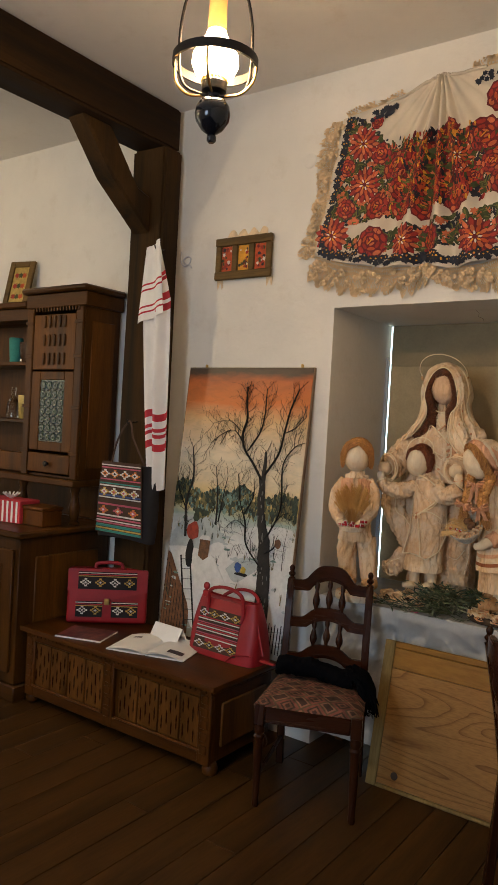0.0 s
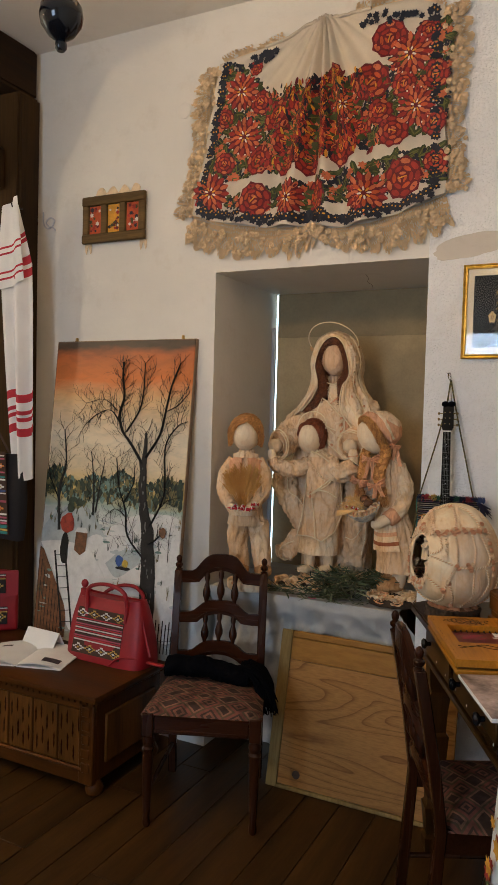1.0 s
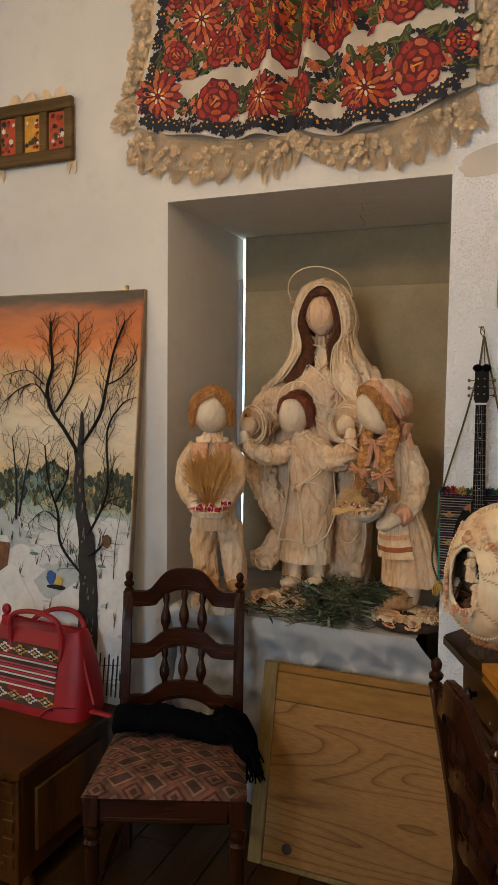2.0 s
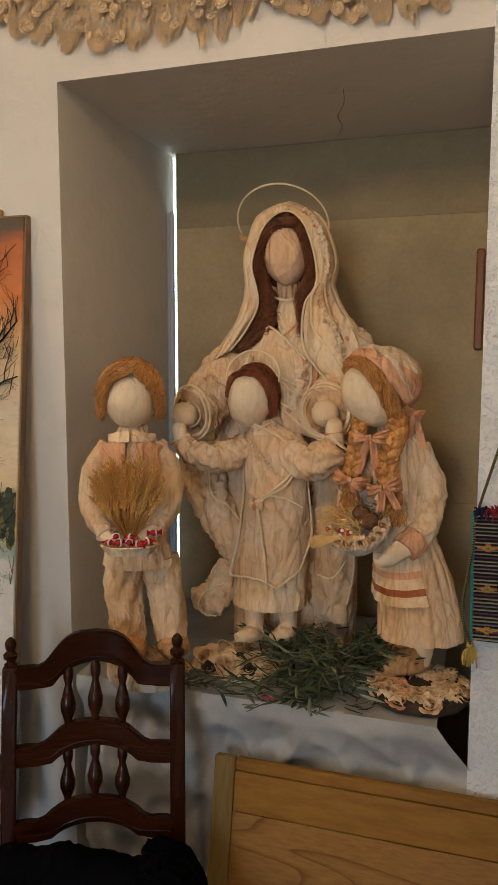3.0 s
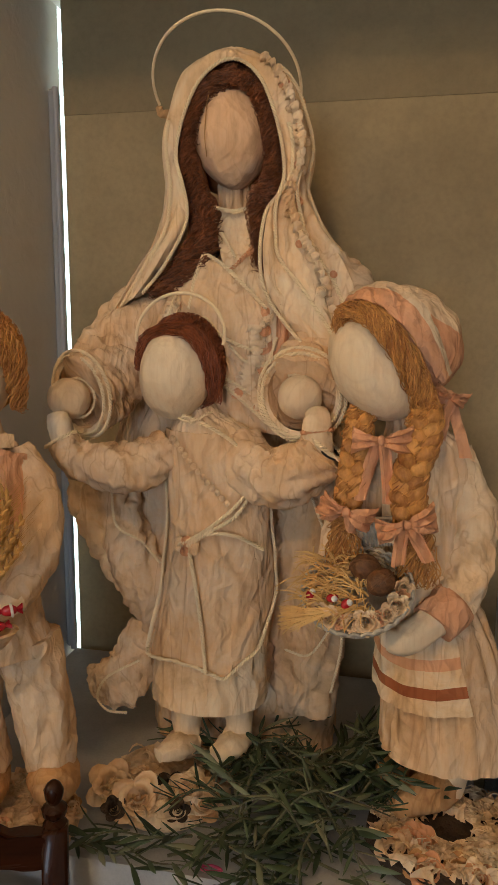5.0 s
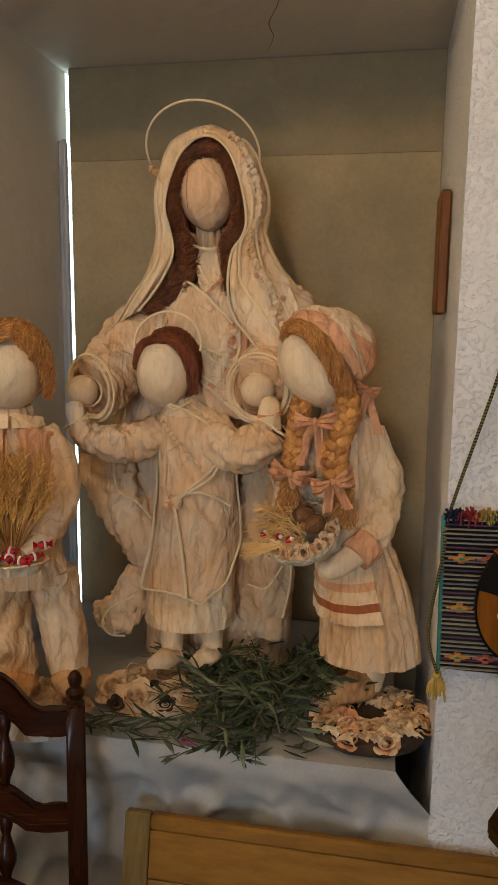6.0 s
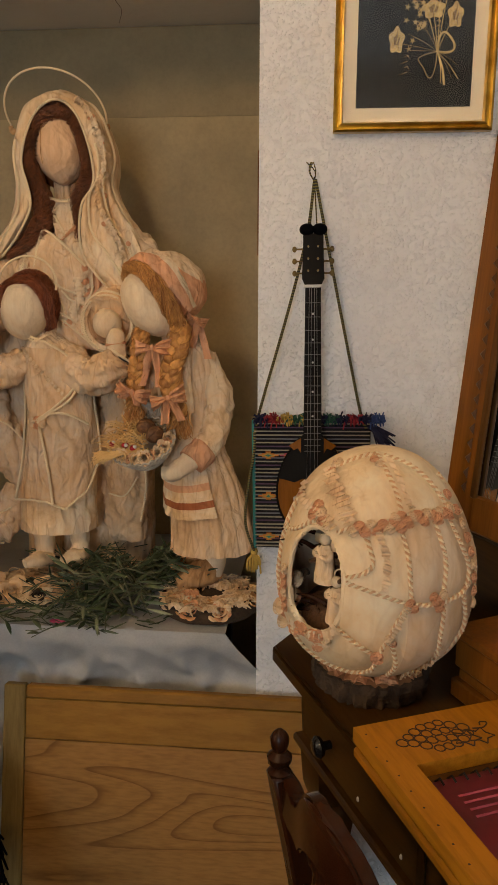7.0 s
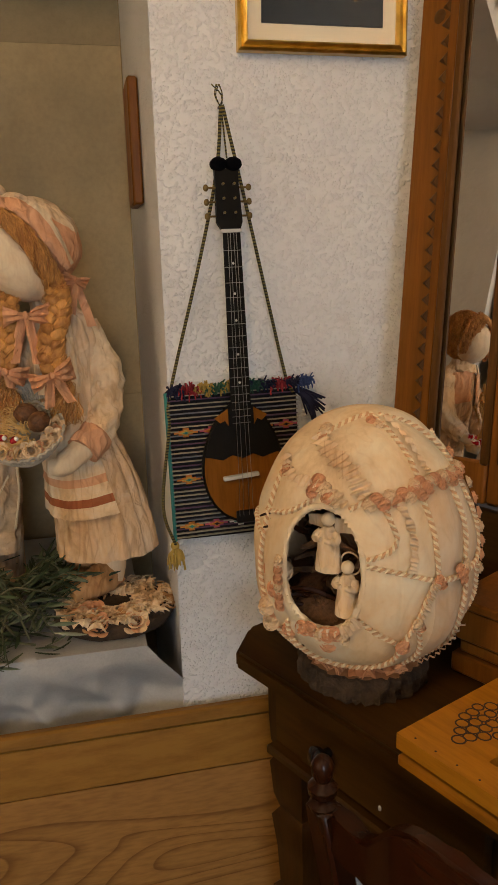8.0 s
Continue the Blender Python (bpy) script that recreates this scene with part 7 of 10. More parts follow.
# ---- wooden wall rack with three small embroideries ----
RK = thing("wall_rack", "small dark wooden frame with three flower embroideries and lace behind", "wall decoration", pose(-2.31, W, 2.46))
plain("folk print", (0.5, 0.1, 0.03), 0.8, vary=0.9, scale=60, grain=160)
for z in (-0.095, 0.085):
    bm = B()
    span(bm, (-0.185, -0.034, z - 0.022), (0.185, -0.012, z + 0.022), 0.005)
    part("rail", bm, "rack wood", RK)
for x in (-0.165, -0.055, 0.055, 0.165):
    bm = B()
    span(bm, (x - 0.018, -0.03, -0.075), (x + 0.018, -0.012, 0.065), 0.004)
    part("stile", bm, "rack wood", RK)
for k, x in enumerate((-0.11, 0.0, 0.11)):
    bm = B()
    span(bm, (x - 0.036, -0.02, -0.072), (x + 0.036, -0.014, 0.062), 0.002)
    p = part("panel", bm, "yellow thread" if k == 1 else "orange thread", RK, "small embroidered flower panel")
    bm = B()
    for j in range(16):
        sx, sz = x + rd.uniform(-0.026, 0.026), rd.uniform(-0.06, 0.05)
        vs = [bm.verts.new((sx + dx, -0.0205 - 0.0002 * j, sz + dz)) for dx, dz in star(rd.uniform(0.007, 0.014), 6, 0.6, j)]
        bm.faces.new(vs).material_index = (0, 2, 3, 4, 6)[j % 5]
    part("stitching", bm, THREAD, p)
bm = B()
sheet(bm, lambda u, v: Vector((-0.12 + 0.26 * u, -0.008 - 0.003 * math.sin(u * 30), 0.1 + 0.035 * v * (0.5 + abs(math.sin(u * 12))))), 40, 3, 0, 0.002)
for x in (-0.16, 0.165):
    sheet(bm, lambda u, v, x=x: Vector((x - 0.02 + 0.04 * u, -0.008, -0.115 - 0.05 * v * (0.6 + 0.4 * math.sin(u * 9)))), 6, 4, 0, 0.002)
tagged(part("lace_scrap", bm, "lace", RK), kind="stuff")

# ---- loop of thin cable and a painted-over cover on the wall ----
plain("cable", (0.55, 0.55, 0.58), 0.5, vary=0.1)
bm = B()
tube(bm, smooth_path([(-2.765, W - 0.006, 2.53), (-2.76, W - 0.008, 2.475), (-2.735, W - 0.012, 2.445), (-2.7, W - 0.012, 2.45), (-2.685, W - 0.012, 2.48), (-2.71, W - 0.014, 2.495), (-2.735, W - 0.016, 2.475), (-2.715, W - 0.018, 2.45), (-2.69, W - 0.02, 2.445), (-2.672, W - 0.016, 2.43)], 6), 0.004, 7)
solid("cable_loop", bm, "cable", "short looped grey cable stub sticking out of the wall", "cable")
bm = B()
lathe(bm, [(0.036, 0.0), (0.036, 0.003), (0.034, 0.004), (0.001, 0.0045)], 32, m=Matrix.Translation((-1.938, W - 0.0005, 2.91)) @ Euler((radians(90), 0, 0)).to_matrix().to_4x4())
solid("round_wall_cover", bm, "wall paint", "round white cover painted over with the wall", "wall cover")

# ---- winter landscape painting ----
def canvas_mat():
    mat, nt, bsdf = node_mat("painted canvas")
    tc = nt.nodes.new("ShaderNodeTexCoord")
    sep = nt.nodes.new("ShaderNodeSeparateXYZ")
    nt.links.new(tc.outputs["Object"], sep.inputs[0])
    n1 = nd(nt, "ShaderNodeTexNoise", Scale=4.0, Detail=5.0, Roughness=0.6)
    nt.links.new(mapped(nt, (1, 1, 3.2)), n1.inputs["Vector"])
    wob = nt.nodes.new("ShaderNodeMath")
    wob.operation = "MULTIPLY_ADD"
    wob.inputs[1].default_value = 0.12
    nt.links.new(n1.outputs[0], wob.inputs[0])
    nt.links.new(sep.outputs[2], wob.inputs[2])
    zz = nt.nodes.new("ShaderNodeMapRange")
    zz.inputs["From Min"].default_value, zz.inputs["From Max"].default_value = 0.06, 1.51
    nt.links.new(wob.outputs[0], zz.inputs[0])
    sky = ramp(nt, zz.outputs[0], [(0.0, (0.3, 0.29, 0.25)), (0.2, (0.62, 0.63, 0.6)), (0.42, (0.6, 0.62, 0.58)), (0.455, (0.36, 0.45, 0.38)), (0.5, (0.72, 0.52, 0.16)), (0.58, (0.72, 0.58, 0.38)),
                                     (0.68, (0.74, 0.62, 0.45)), (0.8, (0.72, 0.46, 0.22)), (0.87, (0.66, 0.18, 0.03)), (0.95, (0.5, 0.13, 0.03)), (0.985, (0.08, 0.05, 0.03))])
    n2 = nd(nt, "ShaderNodeTexNoise", Scale=12.0, Detail=6.0, Roughness=0.65, Distortion=1.0)
    nt.links.new(mapped(nt, (0.8, 1, 2.2)), n2.inputs["Vector"])
    brush = ramp(nt, n2.outputs[0], [(0.35, (0.78, 0.82, 0.84)), (0.55, (1, 1, 1))])
    nt.links.new(mixc(nt, 0.75, sky, brush, "MULTIPLY"), bsdf.inputs["Base Color"])
    bsdf.inputs["Roughness"].default_value = 0.45
    bump(nt, bsdf, n2.outputs[0], 0.15, 0.001)
    MATS["painted canvas"] = mat


canvas_mat()
plain("paint black", (0.01, 0.008, 0.006), 0.8, vary=0.4, scale=30)
plain("paint bark", (0.02, 0.017, 0.014), 0.8, vary=0.5, scale=40)
plain("paint bark grey", (0.16, 0.16, 0.15), 0.8, vary=0.5, scale=40)
plain("paint white", (0.68, 0.68, 0.66), 0.5, vary=0.15, scale=20)
plain("paint blue snow", (0.45, 0.5, 0.5), 0.5, vary=0.2, scale=20)
plain("paint dark green", (0.03, 0.05, 0.03), 0.55, vary=0.6, scale=30)
plain("paint teal", (0.16, 0.26, 0.22), 0.55, vary=0.4, scale=30)
plain("paint olive", (0.2, 0.17, 0.06), 0.55, vary=0.5, scale=30)
plain("paint brown", (0.17, 0.07, 0.025), 0.55, vary=0.5, scale=30)
plain("paint red", (0.33, 0.04, 0.02), 0.5, vary=0.4, scale=30)
plain("paint blue", (0.03, 0.09, 0.3), 0.5, vary=0.3, scale=30)
plain("paint yellow", (0.6, 0.42, 0.05), 0.5, vary=0.3, scale=30)
plain("canvas edge", (0.25, 0.16, 0.09), 0.7)
PW, PH = 0.801, 1.45
PT = thing("winter_painting", "large oil painting of bare trees in snow under an orange sky", "painting", pose(-2.636, 3.03, 0.424, -math.degrees(math.atan2(0.145, 1.443)), 0, 0))
bm = B()
span(bm, (0, 0, 0), (PW, 0.02, PH), 0.002)
part("canvas", bm, "painted canvas", PT)
for a, b in (((-0.004, 0.003, 0), (0.0, 0.024, PH)), ((PW, 0.003, 0), (PW + 0.004, 0.024, PH)), ((-0.004, 0.003, PH), (PW + 0.004, 0.024, PH + 0.004))):
    bm = B()
    span(bm, a, b, 0.0)
    part("edge", bm, "canvas edge", PT)


def dab(bm, pts, lift, mi=0):
    poly(bm, [(min(max(x, 0.001), 0.999) * PW, -lift, min(max(z, 0.001), 0.999) * PH) for x, z in pts], (0, 0.0008, 0), mi)


def blob(cx, cz, rx, rz, n, rough, r2):
    return [(cx + rx * math.cos(a) * (1 + rough * r2.uniform(-1, 1)), cz + rz * math.sin(a) * (1 + rough * r2.uniform(-1, 1))) for a in np.linspace(0, 2 * math.pi, n, endpoint=False)]


r2 = random.Random(12)
# snow hills and drifts
for k, (mn, pts) in enumerate((("paint blue snow", [(0, 0.36), (0.12, 0.43), (0.3, 0.45), (0.42, 0.4), (0.5, 0.31), (0.3, 0.26), (0, 0.28)]),
                               ("paint white", [(0.42, 0.33), (0.55, 0.4), (0.75, 0.44), (1.0, 0.43), (1.0, 0.3), (0.7, 0.27), (0.5, 0.28)]),
                               ("paint white", [(0.25, 0.3), (0.42, 0.36), (0.55, 0.31), (0.62, 0.2), (0.5, 0.16), (0.3, 0.2)]),
                               ("paint white", [(0.6, 0.26), (0.8, 0.31), (1.0, 0.25), (1.0, 0.06), (0.72, 0.08), (0.6, 0.16)]),
                               ("paint blue snow", [(0.5, 0.27), (0.62, 0.32), (0.78, 0.31), (0.68, 0.26), (0.58, 0.23)]))):
    bm = B()
    q = smooth_path([(x, 0, z) for x, z in pts + pts[:1]], 5)[:-1]
    dab(bm, [(p.x, p.z) for p in q], 0.0008 + 0.0004 * k)
    part("painted_drift", bm, mn, PT)
# woods along the horizon
bm = B()
for k in range(800):
    x = r2.random()
    z = 0.505 + 0.05 * noise.noise(Vector((x * 6, 0, 0))) + r2.uniform(-0.035, 0.045)
    s = r2.uniform(0.005, 0.015)
    dab(bm, blob(x, z, s * 1.1, s * r2.uniform(0.6, 1.3), 8, 0.35, r2), 0.0028 + 0.000002 * k, r2.choice((0, 0, 1, 2)) if x > 0.12 and x < 0.8 else r2.choice((0, 0, 2)))
tagged(part("painted_wood_band", bm, ["paint dark green", "paint teal", "paint olive"], PT), kind="stuff")


def paint_tree(bm, pts, r0, r1, lift, mi=0):
    p = smooth_path([(x * PW, -lift, z * PH) for x, z in pts], 6)
    tube(bm, p, [r0, r1], 6, mi, 0.25)
    return p


def twigs(bm, p, heading, length, r, depth, lift, mi=0):
    if depth == 0 or length < 0.008:
        return
    n = 4
    q = [Vector(p)]
    a = heading
    for k in range(n):
        a += r2.uniform(-0.3, 0.3) - 0.05 * math.sin(a)
        q.append(q[-1] + Vector((math.sin(a), 0, math.cos(a))) * length / n)
    q = [v for v in q if -0.0 < v.x < PW and 0.0 < v.z < PH * 0.955]
    if len(q) < 3:
        return
    tube(bm, q, [r, r * 0.55], 4, mi, 0.25)
    for k in (1, 2, 3, 4):
        if k < len(q):
            twigs(bm, q[k], a + r2.choice((-1, 1)) * r2.uniform(0.5, 1.0), length * r2.uniform(0.5, 0.75), r * 0.6, depth - 1, lift, mi)


bm = B()
L = 0.0055
p = smooth_path([(x * PW, -L, z * PH) for x, z in ((0.815, 0.03), (0.813, 0.1), (0.81, 0.174), (0.803, 0.265), (0.787, 0.339), (0.776, 0.393), (0.741, 0.457), (0.723, 0.52), (0.719, 0.576), (0.705, 0.613))], 5)
tube(bm, p, [0.046, 0.043, 0.041, 0.039, 0.035, 0.031, 0.025, 0.021, 0.019, 0.018], 8, 0, 0.25, wobble=0.15)
trunk_path = p
part("painted_trunk", bm, "paint bark", PT)
for k, (pts, r0, n) in enumerate((([(0.71, 0.6), (0.624, 0.659), (0.55, 0.704), (0.522, 0.759), (0.544, 0.814), (0.524, 0.878), (0.52, 0.929)], 0.0165, 2), ([(0.538, 0.723), (0.452, 0.769), (0.357, 0.755), (0.275, 0.723)], 0.008, 2),
                                  ([(0.503, 0.769), (0.398, 0.805), (0.265, 0.791)], 0.006, 2), ([(0.578, 0.7), (0.657, 0.769), (0.678, 0.833), (0.674, 0.924)], 0.009, 2),
                                  ([(0.73, 0.62), (0.815, 0.695), (0.842, 0.769), (0.869, 0.851), (0.918, 0.924)], 0.0135, 2), ([(0.842, 0.769), (0.92, 0.79), (0.99, 0.83)], 0.007, 2),
                                  ([(0.79, 0.4), (0.864, 0.485), (0.875, 0.54), (0.858, 0.659), (0.928, 0.723), (0.995, 0.74)], 0.01, 2), ([(0.83, 0.45), (0.9, 0.49), (0.99, 0.503)], 0.006, 2),
                                  ([(0.79, 0.29), (0.647, 0.366), (0.616, 0.448), (0.558, 0.52), (0.524, 0.613)], 0.01, 2), ([(0.618, 0.43), (0.538, 0.448), (0.456, 0.412)], 0.0055, 2), ([(0.6, 0.47), (0.66, 0.54), (0.65, 0.6)], 0.0055, 2),
                                  ([(0.136, 0.36), (0.113, 0.494), (0.148, 0.585), (0.117, 0.695)], 0.009, 2), ([(0.12, 0.46), (0.05, 0.52), (0.01, 0.58)], 0.006, 2), ([(0.384, 0.42), (0.372, 0.521), (0.335, 0.631)], 0.006, 2),
                                  ([(0.4, 0.43), (0.42, 0.53), (0.44, 0.6)], 0.005, 2), ([(0.93, 0.3), (0.93, 0.38), (0.95, 0.46)], 0.002, 2), ([(0.72, 0.6), (0.722, 0.66), (0.718, 0.7)], 0.015, 1), ([(0.8, 0.35), (0.84, 0.365), (0.87, 0.383)], 0.015, 1))):
    bm = B()
    p = paint_tree(bm, pts, r0, r0 * 0.4, L)
    for j in range(2, len(p), 2):
        d = p[j] - p[j - 2]
        h = math.atan2(d.x, d.z)
        for s in (-1, 1):
            twigs(bm, p[j], h + s * r2.uniform(0.5, 1.1), r2.uniform(0.045, 0.09) * (0.6 if r0 < 0.006 else 1), min(0.002, r0 * 0.26), n, L)
    part("painted_branch", bm, "paint bark" if r0 > 0.006 else "paint black", PT)
# snow caught on the bark, brushwood and tracks in the snow
bm = B()
for k in range(34):
    f = r2.random() ** 1.3
    q = trunk_path[int(f * (len(trunk_path) - 1))]
    w = 0.036 * (1 - 0.6 * f)
    dab(bm, blob(q.x / PW + r2.uniform(-0.7, 1) * w / PW, q.z / PH, r2.uniform(0.002, 0.007), r2.uniform(0.003, 0.011), 7, 0.4, r2), 0.0155, 0)
tagged(part("bark_snow", bm, ["paint bark grey"], PT), kind="stuff")
bm = B()
for k in range(420):
    x, z = r2.random(), 0.03 + 0.4 * r2.random()
    if noise.noise(Vector((x * 7, z * 11, 3))) < 0.02:
        continue
    c = r2.choice((0, 0, 1, 2, 3))
    if c < 2:
        dab(bm, blob(x, z, r2.uniform(0.01, 0.03), r2.uniform(0.002, 0.006), 7, 0.4, r2), 0.0042 + 0.000003 * k, c)
    else:
        for j in range(4):
            a = r2.uniform(-0.6, 0.6)
            h = r2.uniform(0.012, 0.035)
            dab(bm, [(x, z), (x + 0.004, z), (x + 0.003 + a * h, z + h)], 0.0044 + 0.000003 * k, c)
tagged(part("painted_brushwood", bm, ["paint blue snow", "paint teal", "paint dark green", "paint olive"], PT), kind="stuff")
bm = B()
dab(bm, blob(0.885, 0.388, 0.024, 0.017, 9, 0.1, r2), 0.008)
part("painted_stump", bm, "paint brown", PT)
# barn with a snowy roof, ladder and small plain shapes
bm = B()
dab(bm, [(0.0, 0.01), (0.0, 0.3), (0.03, 0.29), (0.24, 0.1), (0.24, 0.01)], 0.0048)
part("painted_barn", bm, "paint brown", PT)
for k in range(9):
    bm = B()
    dab(bm, [(0.025 * k, 0.02), (0.025 * k + 0.003, 0.02), (0.025 * k + 0.003, 0.28 - 0.024 * k), (0.025 * k, 0.28 - 0.024 * k)], 0.0058)
    part("painted_plank_line", bm, "paint black", PT)
bm = B()
q = smooth_path([(x, 0, z) for x, z in ((0.0, 0.315), (0.16, 0.325), (0.36, 0.315), (0.44, 0.27), (0.52, 0.2), (0.5, 0.1), (0.42, 0.04), (0.27, 0.04), (0.22, 0.12), (0.1, 0.24))], 4)
dab(bm, [(v.x, v.z) for v in q], 0.0054)
part("painted_roof", bm, "paint white", PT)
for x in (0.12, 0.2):
    bm = B()
    tube(bm, [(x * PW, -0.0072, 0.29 * PH), ((x + 0.1) * PW, -0.0072, 0.03 * PH)], 0.0055, 5, 0, 0.3)
    part("painted_ladder_rail", bm, "paint black", PT)
for k in range(7):
    bm = B()
    tube(bm, [((0.125 + 0.0135 * k) * PW, -0.0072, (0.275 - 0.036 * k) * PH), ((0.205 + 0.0135 * k) * PW, -0.0072, (0.282 - 0.036 * k) * PH)], 0.0045, 5, 0, 0.3)
    part("painted_rung", bm, "paint black", PT)
bm = B()
dab(bm, [(0.265, 0.3), (0.27, 0.362), (0.355, 0.362), (0.35, 0.3), (0.31, 0.285)], 0.0066)
part("painted_chimney", bm, "paint brown", PT)
bm = B()
dab(bm, [(0.26, 0.36), (0.28, 0.375), (0.34, 0.377), (0.365, 0.36)], 0.0072)
part("painted_chimney_cap", bm, "paint white", PT)
for mn, args in (("paint black", (0.19, 0.3, 0.032, 0.055)), ("paint red", (0.2, 0.385, 0.05, 0.036)), ("paint dark green", (0.215, 0.44, 0.026, 0.018)), ("paint blue", (0.6, 0.285, 0.026, 0.018)), ("paint yellow", (0.645, 0.277, 0.02, 0.013)), ("paint black", (0.63, 0.262, 0.055, 0.006))):
    bm = B()
    dab(bm, blob(*args, 12, 0.16, r2), 0.0066)
    part("painted_shape", bm, mn, PT)
bm = B()
for k in range(7):
    x = 0.86 + 0.022 * k
    tube(bm, [(x * PW, -0.006, 0.02 * PH), ((x + 0.004) * PW, -0.006, (0.11 + 0.01 * (k % 2)) * PH)], 0.003, 5, 0, 0.3)
for z in (0.05, 0.085):
    tube(bm, [(0.85 * PW, -0.0062, z * PH), (1.0 * PW, -0.0062, (z + 0.015) * PH)], 0.0025, 5, 0, 0.3)
part("painted_fence", bm, "paint black", PT)
for x in (0.1, 0.72):
    bm = B()
    span(bm, (x, 0.005, PH + 0.004), (x + 0.012, 0.018, PH + 0.022), 0.002)
    part("clip", bm, "brass", PT)

# ---- towel on the post ----
bm = B()


def towel(u, v):
    z = 2.5 - 1.3 * v
    wd = 0.02 + 0.15 * min(1, v / 0.22) - 0.06 * max(0, (v - 0.3) / 0.7)
    x = -2.735 + (u - 0.5) * wd - 0.025 * min(1, v / 0.3) + 0.1 * v
    fold = 0.022 * math.sin(u * 11 + 2 * v) * min(1, v * 3)
    return Vector((x, 2.955 - fold + 0.04 * abs(u - 0.5), z + 0.015 * math.sin(u * 7)))


def towel_stripes(u, v):
    return 1 if any(abs(v - s) < 0.0065 for s in (0.105, 0.125, 0.19, 0.205, 0.235, 0.25, 0.69, 0.705, 0.75, 0.775, 0.815, 0.83)) else 0


sheet(bm, towel, 26, 200, towel_stripes, 0.003)
solid("striped_towel", bm, ["white linen", "red stripe"], "white linen towel with red stripes hanging on the post", "towel", angle=80)
bm = B()
sheet(bm, lambda u, v: Vector((-2.80 + 0.1 * u + 0.05 * v - 0.09 * v * (1 - u), 2.945 - 0.012 * math.sin(u * 9), 2.49 - 0.4 * v + 0.05 * u)), 10, 40, lambda u, v: 1 if any(abs(v - s) < 0.02 for s in (0.5, 0.58, 0.8, 0.88)) else 0, 0.003)
solid("lace_towel_end", bm, ["white linen", "red stripe"], "lace-ended fold of white towel hanging on the post", "towel", angle=80)
bm = B()
tube(bm, [(-2.74, 3.02, 2.5), (-2.74, 2.95, 2.495), (-2.74, 2.945, 2.51)], 0.004, 6)
solid("post_hook", bm, "iron", "small iron hook driven into the timber post", "hook")

# ---- woven shoulder bag hanging on the post ----
def kilim(name, bands):
    """Striped weaving: bands is a list of thread colours from the bottom up."""
    mat, nt, bsdf = node_mat(name)
    tc = nt.nodes.new("ShaderNodeTexCoord")
    sep = nt.nodes.new("ShaderNodeSeparateXYZ")
    nt.links.new(tc.outputs["Object"], sep.inputs[0])
    r = nt.nodes.new("ShaderNodeValToRGB")
    r.color_ramp.interpolation = "CONSTANT"
    el = r.color_ramp.elements
    while len(el) < len(bands):
        el.new(0.5)
    for i, c in enumerate(bands):
        el[i].position, el[i].color = i / len(bands), (*c, 1)
    nt.links.new(sep.outputs[2], r.inputs[0])
    n = nd(nt, "ShaderNodeTexNoise", Scale=240.0, Detail=2.0)
    nt.links.new(mapped(nt, (1, 1, 1)), n.inputs["Vector"])
    nt.links.new(mixc(nt, 0.6, r.outputs[0], ramp(nt, n.outputs[0], [(0.35, (0.5, 0.5, 0.5)), (0.6, (1, 1, 1))]), "MULTIPLY"), bsdf.inputs["Base Color"])
    bsdf.inputs["Roughness"].default_value = 0.9
    bump(nt, bsdf, n.outputs[0], 0.6, 0.001)
    MATS[name] = mat
    return mat


def motif(parent, c, w, h, cols, right=(1, 0, 0), out=(0, -1, 0), name="woven_motif"):
    """A stepped diamond in woven colours, lying on its cloth."""
    right, out, c = Vector(right), Vector(out), Vector(c)
    up = Vector((0, 0, 1))
    for k, (s, m) in enumerate(zip((1.0, 0.62, 0.28), cols)):
        bm = B()
        pts = []
        for x, z in ((0, 1), (0.25, 1), (0.25, 0.5), (0.6, 0.5), (0.6, 0.2), (1, 0.2), (1, -0.2), (0.6, -0.2), (0.6, -0.5), (0.25, -0.5), (0.25, -1), (-0.25, -1), (-0.25, -0.5), (-0.6, -0.5), (-0.6, -0.2), (-1, -0.2), (-1, 0.2), (-0.6, 0.2), (-0.6, 0.5), (-0.25, 0.5), (-0.25, 1)):
            pts.append(c + right * x * w * s / 2 + up * z * h * s / 2 + out * (0.0014 * (k + 1)))
        poly(bm, pts, -out * 0.001)
        part(name, bm, m, parent)


plain("black wool", (0.012, 0.01, 0.012), 0.9, vary=0.3, grain=240)
plain("teal wool", (0.04, 0.25, 0.22), 0.9, vary=0.3, grain=240)
plain("pink wool", (0.5, 0.1, 0.16), 0.9, vary=0.3, grain=240)
plain("white wool", (0.7, 0.68, 0.64), 0.9, vary=0.15, grain=240)
plain("orange wool", (0.65, 0.22, 0.04), 0.9, vary=0.3, grain=240)
plain("ochre wool", (0.55, 0.36, 0.08), 0.9, vary=0.3, grain=240)
plain("brown wool", (0.07, 0.035, 0.02), 0.9, vary=0.3, grain=240)
plain("blue wool", (0.05, 0.09, 0.25), 0.9, vary=0.3, grain=240)

SB = thing("woven_shoulder_bag", "black shoulder bag with striped woven panel hanging on the post", "bag", pose(-2.86, 2.965, 0.93))
bm = B()


def bag_body(u, v):
    a = u * 2 * math.pi
    w = 0.2 + 0.02 * math.sin(v * 3)
    d = 0.06 * (1 - 0.6 * v ** 3)
    return Vector((math.copysign(abs(math.cos(a)) ** 0.6, math.cos(a)) * w, math.copysign(abs(math.sin(a)) ** 0.7, math.sin(a)) * d - 0.005, 0.4 * v - 0.02 - 0.02 * (1 - v) * math.cos(a) ** 2))


